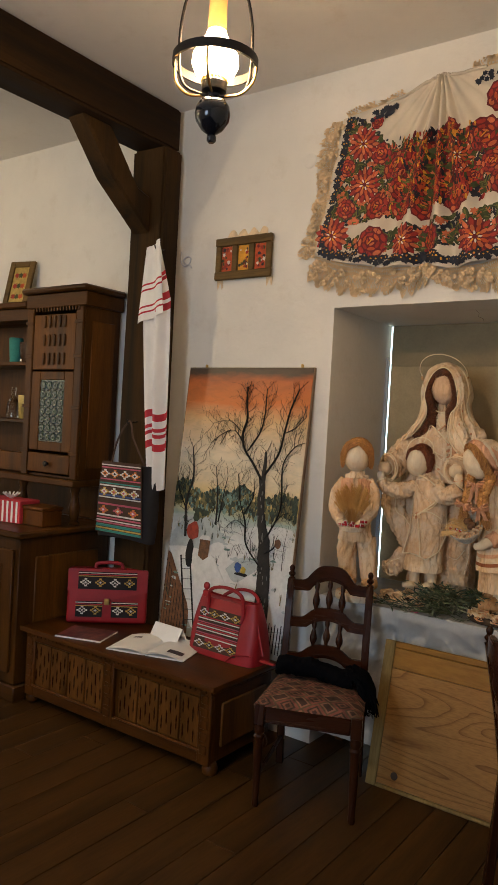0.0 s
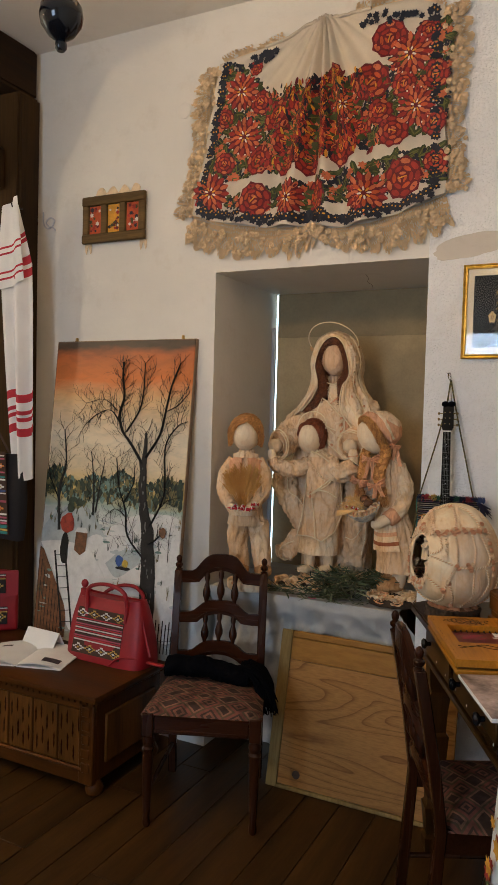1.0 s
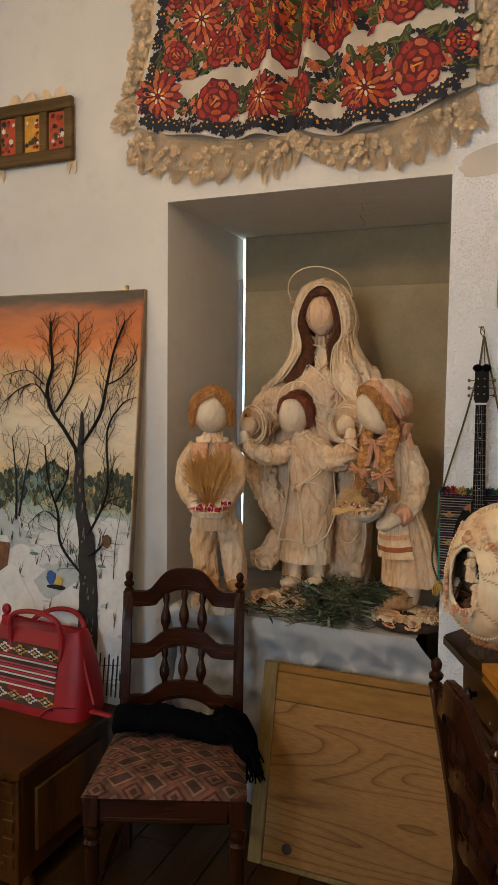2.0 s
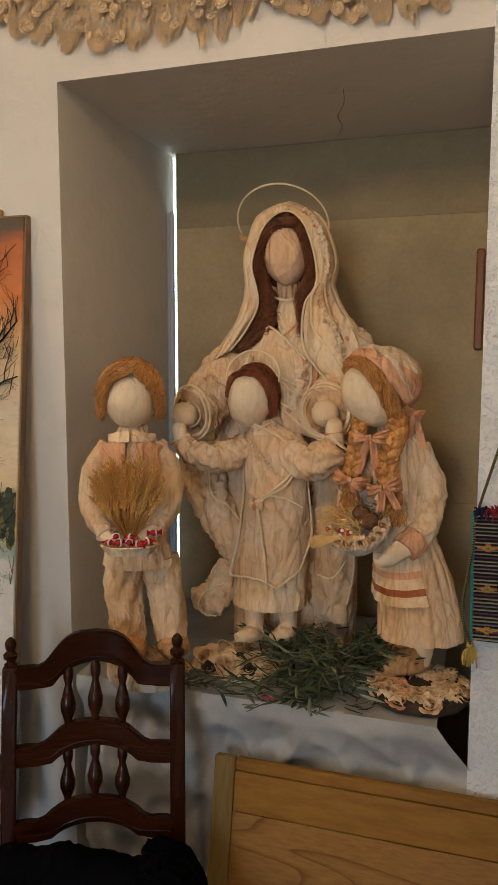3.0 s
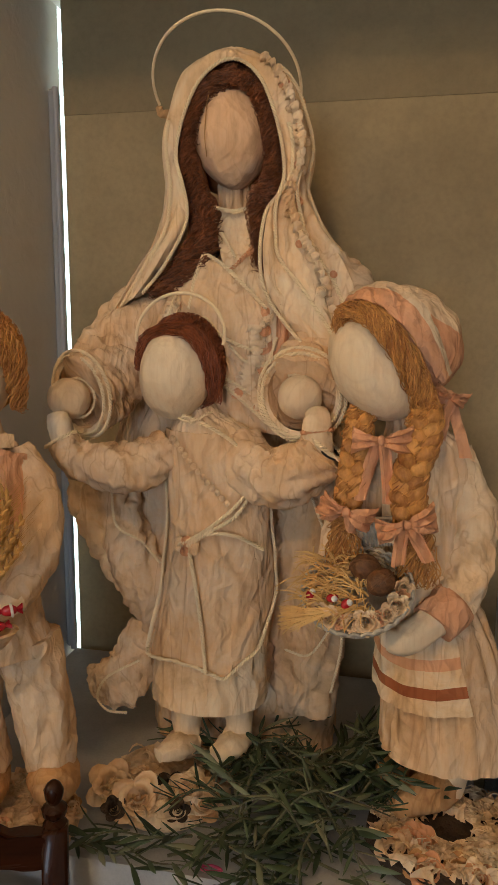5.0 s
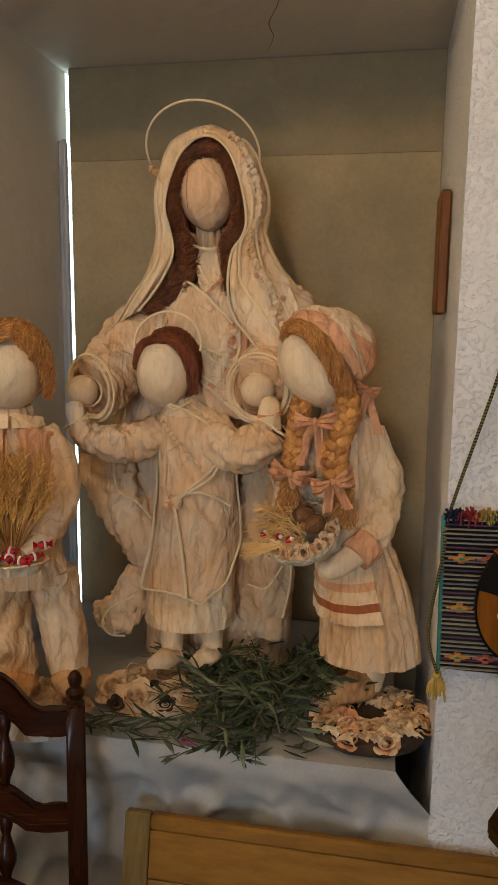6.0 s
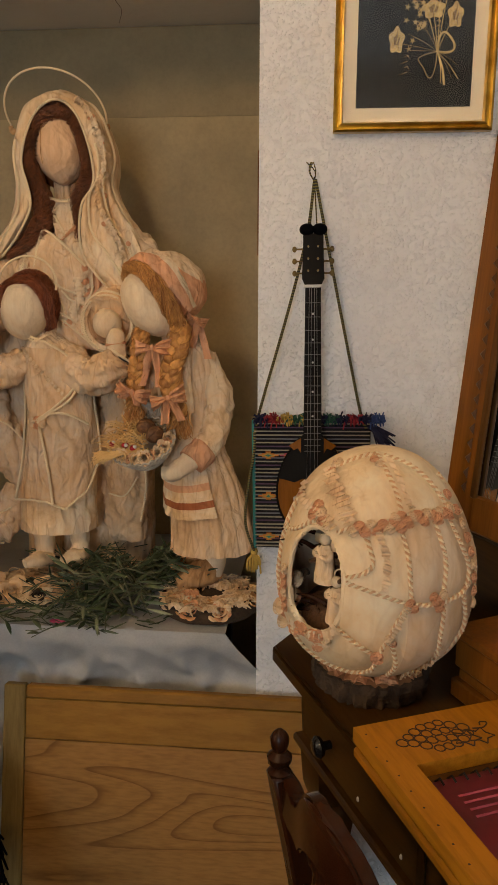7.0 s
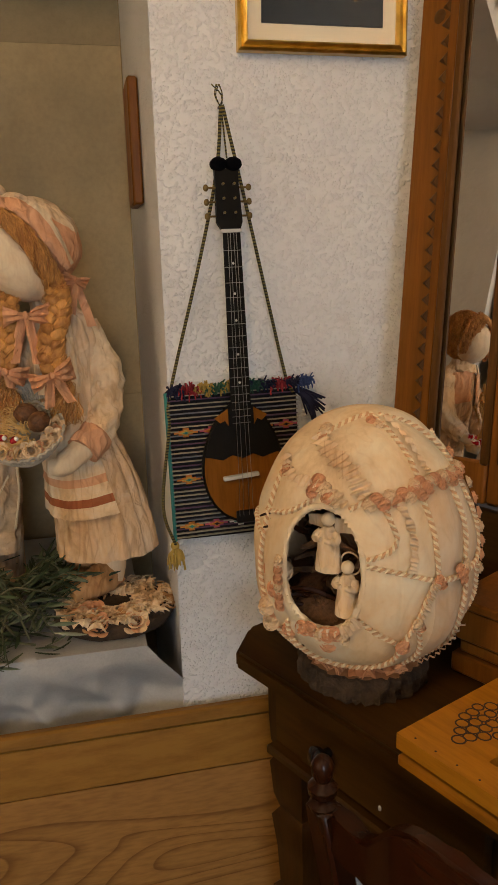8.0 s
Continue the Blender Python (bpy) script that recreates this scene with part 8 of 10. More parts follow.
sheet(bm, bag_body, 40, 14)
for vv in (0.0, 1.0):
    bm.faces.new([bm.verts.new(bag_body(k / 40, vv)) for k in range(40)])
part("bag_body", bm, "black wool", SB)
for k, (z0, z1, mn) in enumerate(((0.0, 0.012, "teal wool"), (0.016, 0.024, "ochre wool"), (0.028, 0.042, "teal wool"), (0.048, 0.056, "pink wool"), (0.06, 0.066, "white wool"), (0.074, 0.082, "pink wool"), (0.09, 0.098, "white wool"), (0.15, 0.16, "pink wool"),
                                 (0.19, 0.196, "white wool"), (0.2, 0.21, "blue wool"), (0.255, 0.263, "white wool"), (0.268, 0.275, "teal wool"), (0.29, 0.297, "pink wool"), (0.355, 0.362, "pink wool"), (0.37, 0.376, "white wool"))):
    bm = B()
    s = 0.175 - 0.03 * (z0 / 0.4)
    span(bm, (-s, -0.073, z0), (s, -0.0665, z1), 0.001)
    part("woven_stripe", bm, mn, SB)
bm = B()
sheet(bm, lambda u, v: Vector((-(0.178 - 0.03 * v) + 2 * (0.178 - 0.03 * v) * u, -0.0685, -0.003 + 0.395 * v)), 4, 4, 0, 0.006)
part("woven_panel", bm, "brown wool", SB)
for z, cols in ((0.325, ("orange wool", "white wool", "black wool")), (0.225, ("white wool", "ochre wool", "pink wool")), (0.122, ("pink wool", "orange wool", "white wool"))):
    for k in range(4 if z > 0.2 else 3):
        n = 4 if z > 0.2 else 3
        motif(SB, (-0.115 + 0.23 * k / (n - 1), -0.0735, z), 0.075, 0.045, cols if k % 2 else (cols[1], cols[0], cols[2]))
bm = B()
tube(bm, smooth_path([(-0.15, 0, 0.37), (-0.09, -0.012, 0.52), (-0.02, 0.0, 0.62), (0.03, -0.012, 0.52), (0.12, 0, 0.37)], 8), 0.007, 6, 0, 0.4)
part("strap", bm, "brown wool", SB)
bm = B()
tube(bm, [(-2.88, 3.03, 1.55), (-2.88, 2.95, 1.54), (-2.88, 2.945, 1.56)], 0.004, 6)
solid("post_hook", bm, "iron", "small iron hook holding a bag strap on the post", "hook")

# ---- red briefcase ----
BC = thing("red_briefcase", "red leather briefcase with woven folk bands standing on the chest", "briefcase", pose(-2.94, 2.925, 0.42, -4, 0, 41))
bm = B()
box(bm, (0, 0, 0.15), (0.44, 0.1, 0.3), 0.018, seg=3)
part("case_body", bm, "red leather", BC)
bm = B()
poly(bm, [(-0.218, -0.06, 0.3), (-0.218, -0.06, 0.18), (-0.15, -0.063, 0.165), (0, -0.064, 0.125), (0.15, -0.063, 0.165), (0.218, -0.06, 0.18), (0.218, -0.06, 0.3)], (0, 0.008, 0))
part("flap", bm, "red leather", BC)
for z0, z1, x0, x1 in ((0.19, 0.285, -0.16, 0.16), (0.035, 0.12, -0.17, -0.025), (0.035, 0.12, 0.025, 0.17)):
    bm = B()
    span(bm, (x0, -0.069 if z0 > 0.15 else -0.0545, z0), (x1, -0.063 if z0 > 0.15 else -0.049, z1), 0.001)
    part("woven_band", bm, "black wool", BC)
    y = -0.0695 if z0 > 0.15 else -0.055
    n = 4 if z0 > 0.15 else 2
    for k in range(n):
        motif(BC, (x0 + (x1 - x0) * (k + 0.5) / n, y, z0 + 0.037), 0.058, 0.045, (("white wool", "black wool", "white wool"), ("ochre wool", "black wool", "white wool"))[k % 2])
    for j, mn in enumerate(("white wool", "red stripe", "ochre wool")):
        bm = B()
        span(bm, (x0, y - 0.0012, z1 - 0.008 - 0.009 * j), (x1, y + 0.002, z1 - 0.004 - 0.009 * j), 0)
        part("woven_stripe", bm, mn, BC)
bm = B()
tube(bm, smooth_path([(-0.075, -0.01, 0.298), (-0.065, -0.012, 0.325), (0, -0.012, 0.332), (0.065, -0.012, 0.325), (0.075, -0.01, 0.298)], 6), 0.01, 8, 0, 0.7)
part("handle", bm, "red leather", BC)
bm = B()
span(bm, (-0.015, -0.073, 0.105), (0.015, -0.058, 0.14), 0.003)
part("clasp", bm, "brass", BC, "small brass clasp")

# ---- red handbag ----
HB = thing("red_handbag", "red leather handbag with woven folk panel standing on the chest", "handbag", pose(-2.1, 2.955, 0.42, 0, 0, -3) @ Matrix.Diagonal((1.16, 1.1, 1.0, 1)))
bm = B()


def hb_body(u, v):
    a = u * 2 * math.pi
    w = 0.185 - 0.035 * v + 0.012 * math.sin(v * math.pi)
    d = 0.085 * (1 - 0.62 * v ** 1.4) + 0.004
    x = math.copysign(abs(math.cos(a)) ** 0.45, math.cos(a)) * w
    return Vector((x, math.copysign(abs(math.sin(a)) ** 0.45, math.sin(a)) * d, 0.275 * v + 0.012 * abs(x / w) ** 3 * v + 0.004 * noise.noise(Vector((u * 9, v * 4, 0)))))


sheet(bm, hb_body, 48, 16)
for vv in (0.0, 0.96):
    bm.faces.new([bm.verts.new(hb_body(k / 48, vv)) for k in range(48)])
part("bag_body", bm, "red leather", HB)
for z0, z1, mn in ((0.03, 0.225, "black wool"),):
    bm = B()
    loft(bm, [[(-0.135, -0.088, z0), (0.1, -0.088, z0), (0.1, -0.08, z0), (-0.135, -0.08, z0)], [(-0.125, -0.054, z1), (0.1, -0.054, z1), (0.1, -0.045, z1), (-0.125, -0.045, z1)]])
    part("woven_panel", bm, "brown wool", HB)


def on_panel(z):
    return -0.0885 + (z - 0.03) / 0.195 * 0.034


for k in range(12):
    z = 0.085 + 0.0085 * k
    bm = B()
    span(bm, (-0.128, on_panel(z) - 0.002, z), (0.099, on_panel(z) + 0.003, z + 0.0045), 0)
    part("woven_stripe", bm, ("white wool", "red stripe", "pink wool", "brown wool", "white wool", "red stripe")[k % 6], HB)
for z in (0.055, 0.203):
    for k in range(4):
        motif(HB, (-0.1 + 0.058 * k, on_panel(z) - 0.001, z), 0.055, 0.036, (("white wool", "brown wool", "ochre wool"), ("ochre wool", "black wool", "white wool"))[k % 2], out=(0, -0.98, 0.17))
bm = B()
tube(bm, smooth_path([(0.05, -0.088, 0.0), (0.1, -0.09, 0.045), (0.16, -0.07, 0.05), (0.18, -0.04, 0.03)], 6), 0.004, 5)
part("corner_trim", bm, "red leather", HB)
for y, top, fall in ((-0.05, 0.345, -0.02), (0.045, 0.31, 0.03)):
    bm = B()
    tube(bm, smooth_path([(-0.085, y - 0.004, 0.19), (-0.088, y, 0.25), (-0.075, y + fall * 0.5, top - 0.03), (-0.02, y + fall, top), (0.05, y + fall, top + 0.004), (0.1, y + fall * 0.5, top - 0.025), (0.105, y, 0.25), (0.1, y - 0.004, 0.19)], 8), 0.0085, 8)
    part("handle", bm, "red leather", HB)
bm = B()
tube(bm, smooth_path([(0.15, -0.02, 0.25), (0.17, -0.03, 0.18), (0.195, -0.035, 0.1), (0.21, -0.04, 0.06)], 6), 0.005, 6, 0, 0.5)
span(bm, (0.2, -0.052, 0.03), (0.275, -0.03, 0.042), 0.005)
part("side_strap", bm, "red leather", HB)
bm = B()
ball(bm, (-0.12, -0.03, 0.325), (0.016, 0.012, 0.02), u=12, v=8)
span(bm, (-0.135, -0.04, 0.27), (-0.105, -0.02, 0.305), 0.004)
part("tassel_knob", bm, "red leather", HB)

# ---- books on the chest ----
BK = thing("open_book", "open white guest book lying on the chest", "book", pose(-2.42, 2.775, 0.42, 0, 0, 17))
for s in (-1, 1):
    bm = B()

    def page(u, v, s=s):
        return Vector((s * 0.21 * u, -0.14 + 0.28 * v, 0.006 + 0.022 * math.sin(math.pi * min(1, u * 1.05)) ** 0.7 * (1 - 0.45 * u)))

    sheet(bm, page, 14, 2, 0, 0.002)
    span(bm, (0.004 if s > 0 else -0.208, -0.139, 0.001), (0.208 if s > 0 else -0.004, 0.139, 0.0075), 0.001)
    part("page_block", bm, "paper", BK)
plain("ink print", (0.06, 0.03, 0.03), 0.6, vary=0.6, scale=60)
for k, (x0, y0, w, h) in enumerate(((-0.16, 0.05, 0.05, 0.02), (0.1, -0.1, 0.08, 0.045))):
    bm = B()
    sheet(bm, lambda u, v: Vector((x0 + w * u, y0 + h * v, page(abs(x0 + w * u) / 0.21, 0).z + 0.0018)), 4, 2)
    part("printed_block", bm, "ink print", BK)
bm = B()
poly(bm, [(0, 0, 0.0), (0.2, 0, 0.0), (0.2, 0.05, 0.085), (0, 0.05, 0.085)], (0, 0.002, 0))
poly(bm, [(0, 0.05, 0.085), (0.2, 0.05, 0.085), (0.2, 0.095, 0.0), (0, 0.095, 0.0)], (0, 0.002, 0))
solid("folded_card", bm, "paper", "blank white folded card standing on the chest", "card", pose(-2.56, 2.86, 0.42, 0, 0, -4))
BR = thing("magazine", "glossy magazine with dark red photograph cover lying on the chest", "magazine", pose(-2.83, 2.68, 0.42, 0, 0, 20))
bm = B()
span(bm, (-0.13, -0.1, 0), (0.13, 0.1, 0.008), 0.001)
part("page_block", bm, "paper", BR)
plain("photo print", (0.16, 0.05, 0.045), 0.3, vary=0.9, scale=18, grain=40, relief=0.0)
plain("pale photo print", (0.6, 0.45, 0.4), 0.25, vary=0.85, scale=9, grain=24, relief=0.0)
bm = B()
span(bm, (-0.127, -0.098, 0.0082), (0.127, 0.098, 0.0092), 0)
part("cover", bm, "photo print", BR)
bm = B()
tube(bm, smooth_path([(0, 0, 0.006), (0.03, 0.02, 0.02), (0.06, 0.0, 0.03), (0.09, 0.02, 0.01)], 5), 0.006, 6)
tube(bm, smooth_path([(0.02, 0, 0.006), (0.0, 0.02, 0.03), (0.03, 0.03, 0.045), (0.05, 0.02, 0.02)], 5), 0.004, 6)
solid("straw_ornament", bm, "straw", "small twisted straw ornament on the chest", "ornament", pose(-2.4, 3.02, 0.42))

# ---- writing desk, set askew in the corner ----
DM = Matrix(((0.43, 0.903, 0, -0.745), (-0.903, 0.43, 0, 2.91), (0, 0, 1, 0), (0, 0, 0, 1)))
DT = 0.872


def desk():
    t = thing("writing_desk", "dark carved wooden writing desk with drawers and notched legs", "desk", DM)
    bm = B()
    poly(bm, [(0.0, 0, DT - 0.03), (1.5, 0, DT - 0.03), (1.5, 0.52, DT - 0.03), (-0.05, 0.52, DT - 0.03), (-0.05, 0.066, DT - 0.03)], (0, 0, 0.03))
    bmesh.ops.bevel(bm, geom=list(bm.edges), offset=0.006, segments=2, affect="EDGES")
    part("desktop", bm, "desk wood", t)
    bm = B()
    span(bm, (0.03, 0.05, 0.71), (1.47, 0.48, DT - 0.031), 0.004)
    part("drawer_case", bm, "desk wood", t)
    for x0, x1 in ((0.1, 0.42), (0.46, 0.86), (0.9, 1.3)):
        bm = B()
        span(bm, (x0, 0.036, 0.722), (x1, 0.051, 0.83), 0.006)
        d = part("drawer", bm, "desk wood", t)
        for kx in ((x0 + 0.065,) if x1 - x0 < 0.35 else (x0 + 0.08, x1 - 0.08)):
            bm = B()
            lathe(bm, [(0.007, 0), (0.007, 0.012), (0.016, 0.018), (0.018, 0.024), (0.013, 0.03), (0.004, 0.032)], 16, m=Matrix.Translation((kx, 0.037, 0.775)) @ Euler((radians(90), 0, 0)).to_matrix().to_4x4())
            part("knob", bm, "black enamel", d)
        for k in range(3):
            bm = B()
            lathe(bm, [(0.0045, 0), (0.003, 0.002), (0.0004, 0.0025)], 8, m=Matrix.Translation((x0 + 0.16 + 0.12 * k, 0.0355, 0.745)) @ Euler((radians(90), 0, 0)).to_matrix().to_4x4(), squash=(0.6, 1))
            part("bone_pin", bm, "white wool", d)
    bm = B()
    span(bm, (0.03, 0.03, 0.70), (1.47, 0.055, 0.716), 0.004)
    part("bead_rail", bm, "desk wood", t)
    for x in (0.01, 1.38):
        for y in (0.06, 0.42):
            bm = B()
            rings = []
            for z, s in ((0, 0.03), (0.05, 0.034), (0.06, 0.026), (0.1, 0.03), (0.16, 0.036), (0.17, 0.028), (0.3, 0.03), (0.42, 0.037), (0.43, 0.028), (0.5, 0.031), (0.56, 0.037), (0.575, 0.027), (0.6, 0.034), (0.66, 0.038), (0.675, 0.029), (0.7, 0.036), (0.75, 0.038), (0.84, 0.038)):
                rings.append([(x + 0.035 + dx * s, y + 0.035 + dy * s, z) for dx, dy in ((-1, -1), (1, -1), (1, 1), (-1, 1))])
            loft(bm, rings)
            part("leg", bm, "desk leg wood", t)
    # arched bracket between the legs
    bm = B()
    n = 26
    rings = []
    for i in range(n + 1):
        u = i / n
        x = 0.08 + 0.62 * u
        z = 0.52 + 0.13 * math.sin(math.pi * u) ** 0.7
        rings.append([(x, 0.2, z), (x, 0.225, z), (x, 0.225, 0.70), (x, 0.2, 0.70)])
    loft(bm, rings)
    part("arched_bracket", bm, "desk wood", t)
    bm = B()
    span(bm, (0.04, 0.42, 0.12), (1.42, 0.45, 0.2), 0.004)
    part("back_stretcher", bm, "desk wood", t)
    bm = B()
    span(bm, (-0.03, 0.36, DT + 0.0005), (1.4, 0.5, 1.06), 0.004)
    part("gallery", bm, "desk wood", t)
    return t


desk()

chair(DM @ pose(0.49, 0.385, 0, 0, 0, 180), "dark turned wood chair drawn up to the writing desk")

# mirror standing on the desk
def mirror():
    lean = -math.degrees(math.atan(0.129))
    t = thing("carved_mirror", "tall narrow mirror in brown notched wooden frame on the desk", "mirror", DM @ pose(-0.006, 0.34, 1.064, lean, -2.6, 0))
    w, h, s = 0.27, 1.15, 0.078
    for x0, x1 in ((0, s), (w - s, w)):
        bm = B()
        span(bm, (x0, 0, 0), (x1, 0.024, h), 0.005)
        part("stile", bm, "mirror frame wood", t)
    for z0, z1 in ((0, 0.066), (h - 0.07, h)):
        bm = B()
        span(bm, (s + 0.0005, 0.001, z0), (w - s - 0.0005, 0.023, z1), 0.004)
        part("rail", bm, "mirror frame wood", t)
    wood("notch wood", (0.13, 0.05, 0.015), 2, 0.5, 0.4, 12.0)
    # notches are the frame's own wood, darkened to paint in their shade
    for k in range(38):
        for x, sg in ((s - 0.018, 1), (w - s + 0.018, -1)):
            bm = B()
            z = 0.075 + k * 0.0262
            a, b, c, d = (x, -0.0006, z - 0.011), (x, -0.0006, z + 0.011), (x - sg * 0.015, -0.0006, z), (x - sg * 0.004, -0.007, z)
            vs = [bm.verts.new(p) for p in (a, b, c, d)]
            for f in ((0, 1, 3), (1, 2, 3), (2, 0, 3), (0, 2, 1)):
                bm.faces.new([vs[i] for i in f])
            part("notch", bm, "notch wood", t)
    for x0, x1 in ((s - 0.002, s + 0.012), (w - s - 0.012, w - s + 0.002)):
        bm = B()
        span(bm, (x0, -0.004, 0.06), (x1, 0.006, h - 0.06), 0.003)
        part("inner_bead", bm, "notch wood", t)
    bm = B()
    span(bm, (s + 0.002, 0.008, 0.05), (w - s - 0.002, 0.012, h - 0.06), 0)
    mat, nt, bsdf = node_mat("mirror glass")
    bsdf.inputs["Base Color"].default_value = (0.85, 0.86, 0.86, 1)
    bsdf.inputs["Metallic"].default_value, bsdf.inputs["Roughness"].default_value = 1.0, 0.015
    MATS["mirror glass"] = mat
    part("glass", bm, "mirror glass", t, "clear mirror glass")
    bm = B()
    lathe(bm, [(0.011, 0), (0.008, 0.002), (0.0005, 0.0022)], 14, m=Matrix.Translation((0.04, -0.001, 0.745)) @ Euler((radians(90), 0, 0)).to_matrix().to_4x4())
    part("screw_hole", bm, "notch wood", t)


mirror()

# wooden album with a window in its cover
AL = thing("wooden_album", "orange varnished wooden album with burnt grape ornament and window", "album", DM @ pose(0.326, -0.014, DT + 0.0005, 0, 0, -2.5))
AW, AD = 0.42, 0.33
bm = B()
span(bm, (0, 0, 0), (AW, AD, 0.016), 0.004)
part("back_cover", bm, "album wood", AL)
bm = B()
span(bm, (0.008, 0.008, 0.0165), (AW - 0.008, AD - 0.006, 0.0225), 0.001)
part("page_block", bm, "notch wood", AL)
WX0, WX1, WY0, WY1 = 0.095, 0.27, 0.04, 0.27
bm = B()
for a, b in (((0, 0), (AW, WY0)), ((0, WY1), (AW, AD)), ((0, WY0), (WX0, WY1)), ((WX1, WY0), (AW, WY1))):
    poly(bm, [(a[0], a[1], 0.023), (b[0], a[1], 0.023), (b[0], b[1], 0.023), (a[0], b[1], 0.023)], (0, 0, 0.02))
bmesh.ops.remove_doubles(bm, verts=bm.verts, dist=0.0001)
part("front_cover", bm, "album wood", AL)
plain("brochure red", (0.16, 0.012, 0.02), 0.35, vary=0.3, scale=14, relief=0.02)
plain("burnt line", (0.05, 0.02, 0.008), 0.7)
bm = B()
span(bm, (WX0 + 0.015, WY0 + 0.01, 0.0228), (WX1 - 0.004, WY1 - 0.012, 0.0265), 0.0005)
br = part("brochure", bm, "brochure red", AL, "dark red printed brochure")
bm = B()
for k in range(4):
    span(bm, (WX0 + 0.045 + 0.012 * k, WY0 + 0.03, 0.0266), (WX0 + 0.0485 + 0.012 * k, WY0 + 0.1 - 0.012 * (k % 2), 0.0269), 0)
part("print_bars", bm, "pink wool", br)
bm = B()
span(bm, (WX0 + 0.06, WY0 + 0.12, 0.0266), (WX0 + 0.072, WY0 + 0.2, 0.0269), 0)
part("title_bar", bm, "white wool", br)
bm = B()
span(bm, (WX0 + 0.02, WY0 + 0.13, 0.0266), (WX0 + 0.055, WY0 + 0.19, 0.0275), 0)
part("white_label", bm, "paper", br)
bm = B()
for k in range(12):
    tube(bm, [(WX0 + 0.012, WY0 + 0.02 + 0.017 * k, 0.024), (WX0 + 0.018, WY0 + 0.022 + 0.017 * k, 0.032), (WX0 + 0.025, WY0 + 0.024 + 0.017 * k, 0.027)], 0.0016, 6)
part("wire_binding", bm, "iron", AL, "black wire binding")
bm = B()
rg = random.Random(6)
for j, n in enumerate((1, 2, 3, 4, 4, 4, 3, 2)):
    for k in range(n):
        cx = 0.05 + (k - (n - 1) / 2) * 0.0155 + rg.uniform(-0.002, 0.002)
        cyy = 0.045 + j * 0.0135
        r = rg.uniform(0.0062, 0.008)
        tube(bm, [(cx + r * math.cos(a), cyy + r * math.sin(a), 0.0433) for a in np.linspace(0, 2 * math.pi, 14, endpoint=False)], 0.0011, 5, 0, 0.5, loop=True)
tagged(part("burnt_grape_ornament", bm, "burnt line", AL, "burnt-in grape cluster"), kind="stuff")
bm = B()
tube(bm, smooth_path([(0.05, 0.15, 0.0433), (0.052, 0.165, 0.0433), (0.044, 0.176, 0.0433), (0.04, 0.168, 0.0433), (0.046, 0.164, 0.0433)], 5), 0.0011, 5)
for s, a0 in ((1, 0.3), (-1, 2.4)):
    pts = [(0.066 + 0.02 * s * 0 + r * math.cos(a) * 0.018, 0.15 + r * math.sin(a) * 0.018 - 0.02 * (s < 0), 0.0433) for a, r in zip(np.linspace(0, 2 * math.pi, 11), (1, 0.6, 1.1, 0.65, 1, 0.5, 1, 0.6, 1.1, 0.6, 1))]
    tube(bm, pts, 0.0011, 5)
tube(bm, smooth_path([(0.3 + 0.03 * math.sin(k * 1.3) * 0.4, 0.03 + 0.02 * k, 0.0433) for k in range(14)], 4), 0.0013, 5)
tube(bm, smooth_path([(0.312 + 0.03 * math.cos(k * 1.3) * 0.4, 0.03 + 0.02 * k, 0.0433) for k in range(14)], 4), 0.0013, 5)
part("burnt_vine", bm, "burnt line", AL)
bm = B()
for k in range(14):
    for p in ((0.02 + k * 0.029, 0.009), ):
        lathe(bm, [(0.0016, 0.0432), (0.0004, 0.0434)], 6, m=Matrix.Translation((p[0], p[1], 0)))
part("stitch_holes", bm, "burnt line", AL)

# box, magazine and cloth on the desk
BX = thing("wooden_box", "stepped brown wooden box standing on the desk", "box", DM @ pose(0.24, 0.2, DT + 0.0005, 0, 0, 3))
for z0, z1, ins in ((0, 0.03, 0.0), (0.03, 0.05, 0.008), (0.05, 0.1, 0.003), (0.1, 0.115, -0.004)):
    bm = B()
    span(bm, (ins, ins, z0 + 0.0005), (0.3 - ins, 0.14 - ins, z1), 0.003)
    part("box_tier", bm, "mirror frame wood", BX)
MG = thing("magazine", "glossy magazine with pale photograph cover lying on the desk", "magazine", DM @ pose(0.76, -0.03, DT + 0.0005, 0, 0, 0))
bm = B()
span(bm, (0, 0, 0), (0.28, 0.2, 0.009), 0.001)
part("page_block", bm, "paper", MG)
bm = B()
span(bm, (0.002, 0.002, 0.0092), (0.278, 0.198, 0.0102), 0)
part("cover", bm, "pale photo print", MG)

bm = B()


def runner(u, v):
    x = 1.06 + 0.36 * u
    if v < 0.3:
        return Vector((x, 0.3 * (1 - v / 0.3), DT + 0.002))
    d = (v - 0.3) / 0.7
    return Vector((x - 0.05 * d * (1 - u), -0.008 - 0.012 * math.sin(u * 12) * d - 0.01 * d, DT + 0.002 - 0.42 * d))


sheet(bm, runner, 24, 30, 0, 0.003)
RU = thing("embroidered_runner", "white cloth with red flower embroidery hanging over the desk", "tablecloth", DM)
part("cloth", bm, "white linen", RU)
bm = B()
rg = random.Random(2)
for k in range(26):
    u, v = 0.05 + 0.3 * rg.random(), 0.4 + 0.55 * rg.random()
    p = runner(u, v)
    q = [Vector((p.x + dx, p.y - 0.005 - 0.0002 * k, p.z + dz)) for dx, dz in star(rg.uniform(0.012, 0.03), 7, 0.6, k)]
    bm.faces.new([bm.verts.new(w) for w in q]).material_index = (0, 0, 3, 5)[k % 4]
part("embroidery", bm, THREAD, RU)

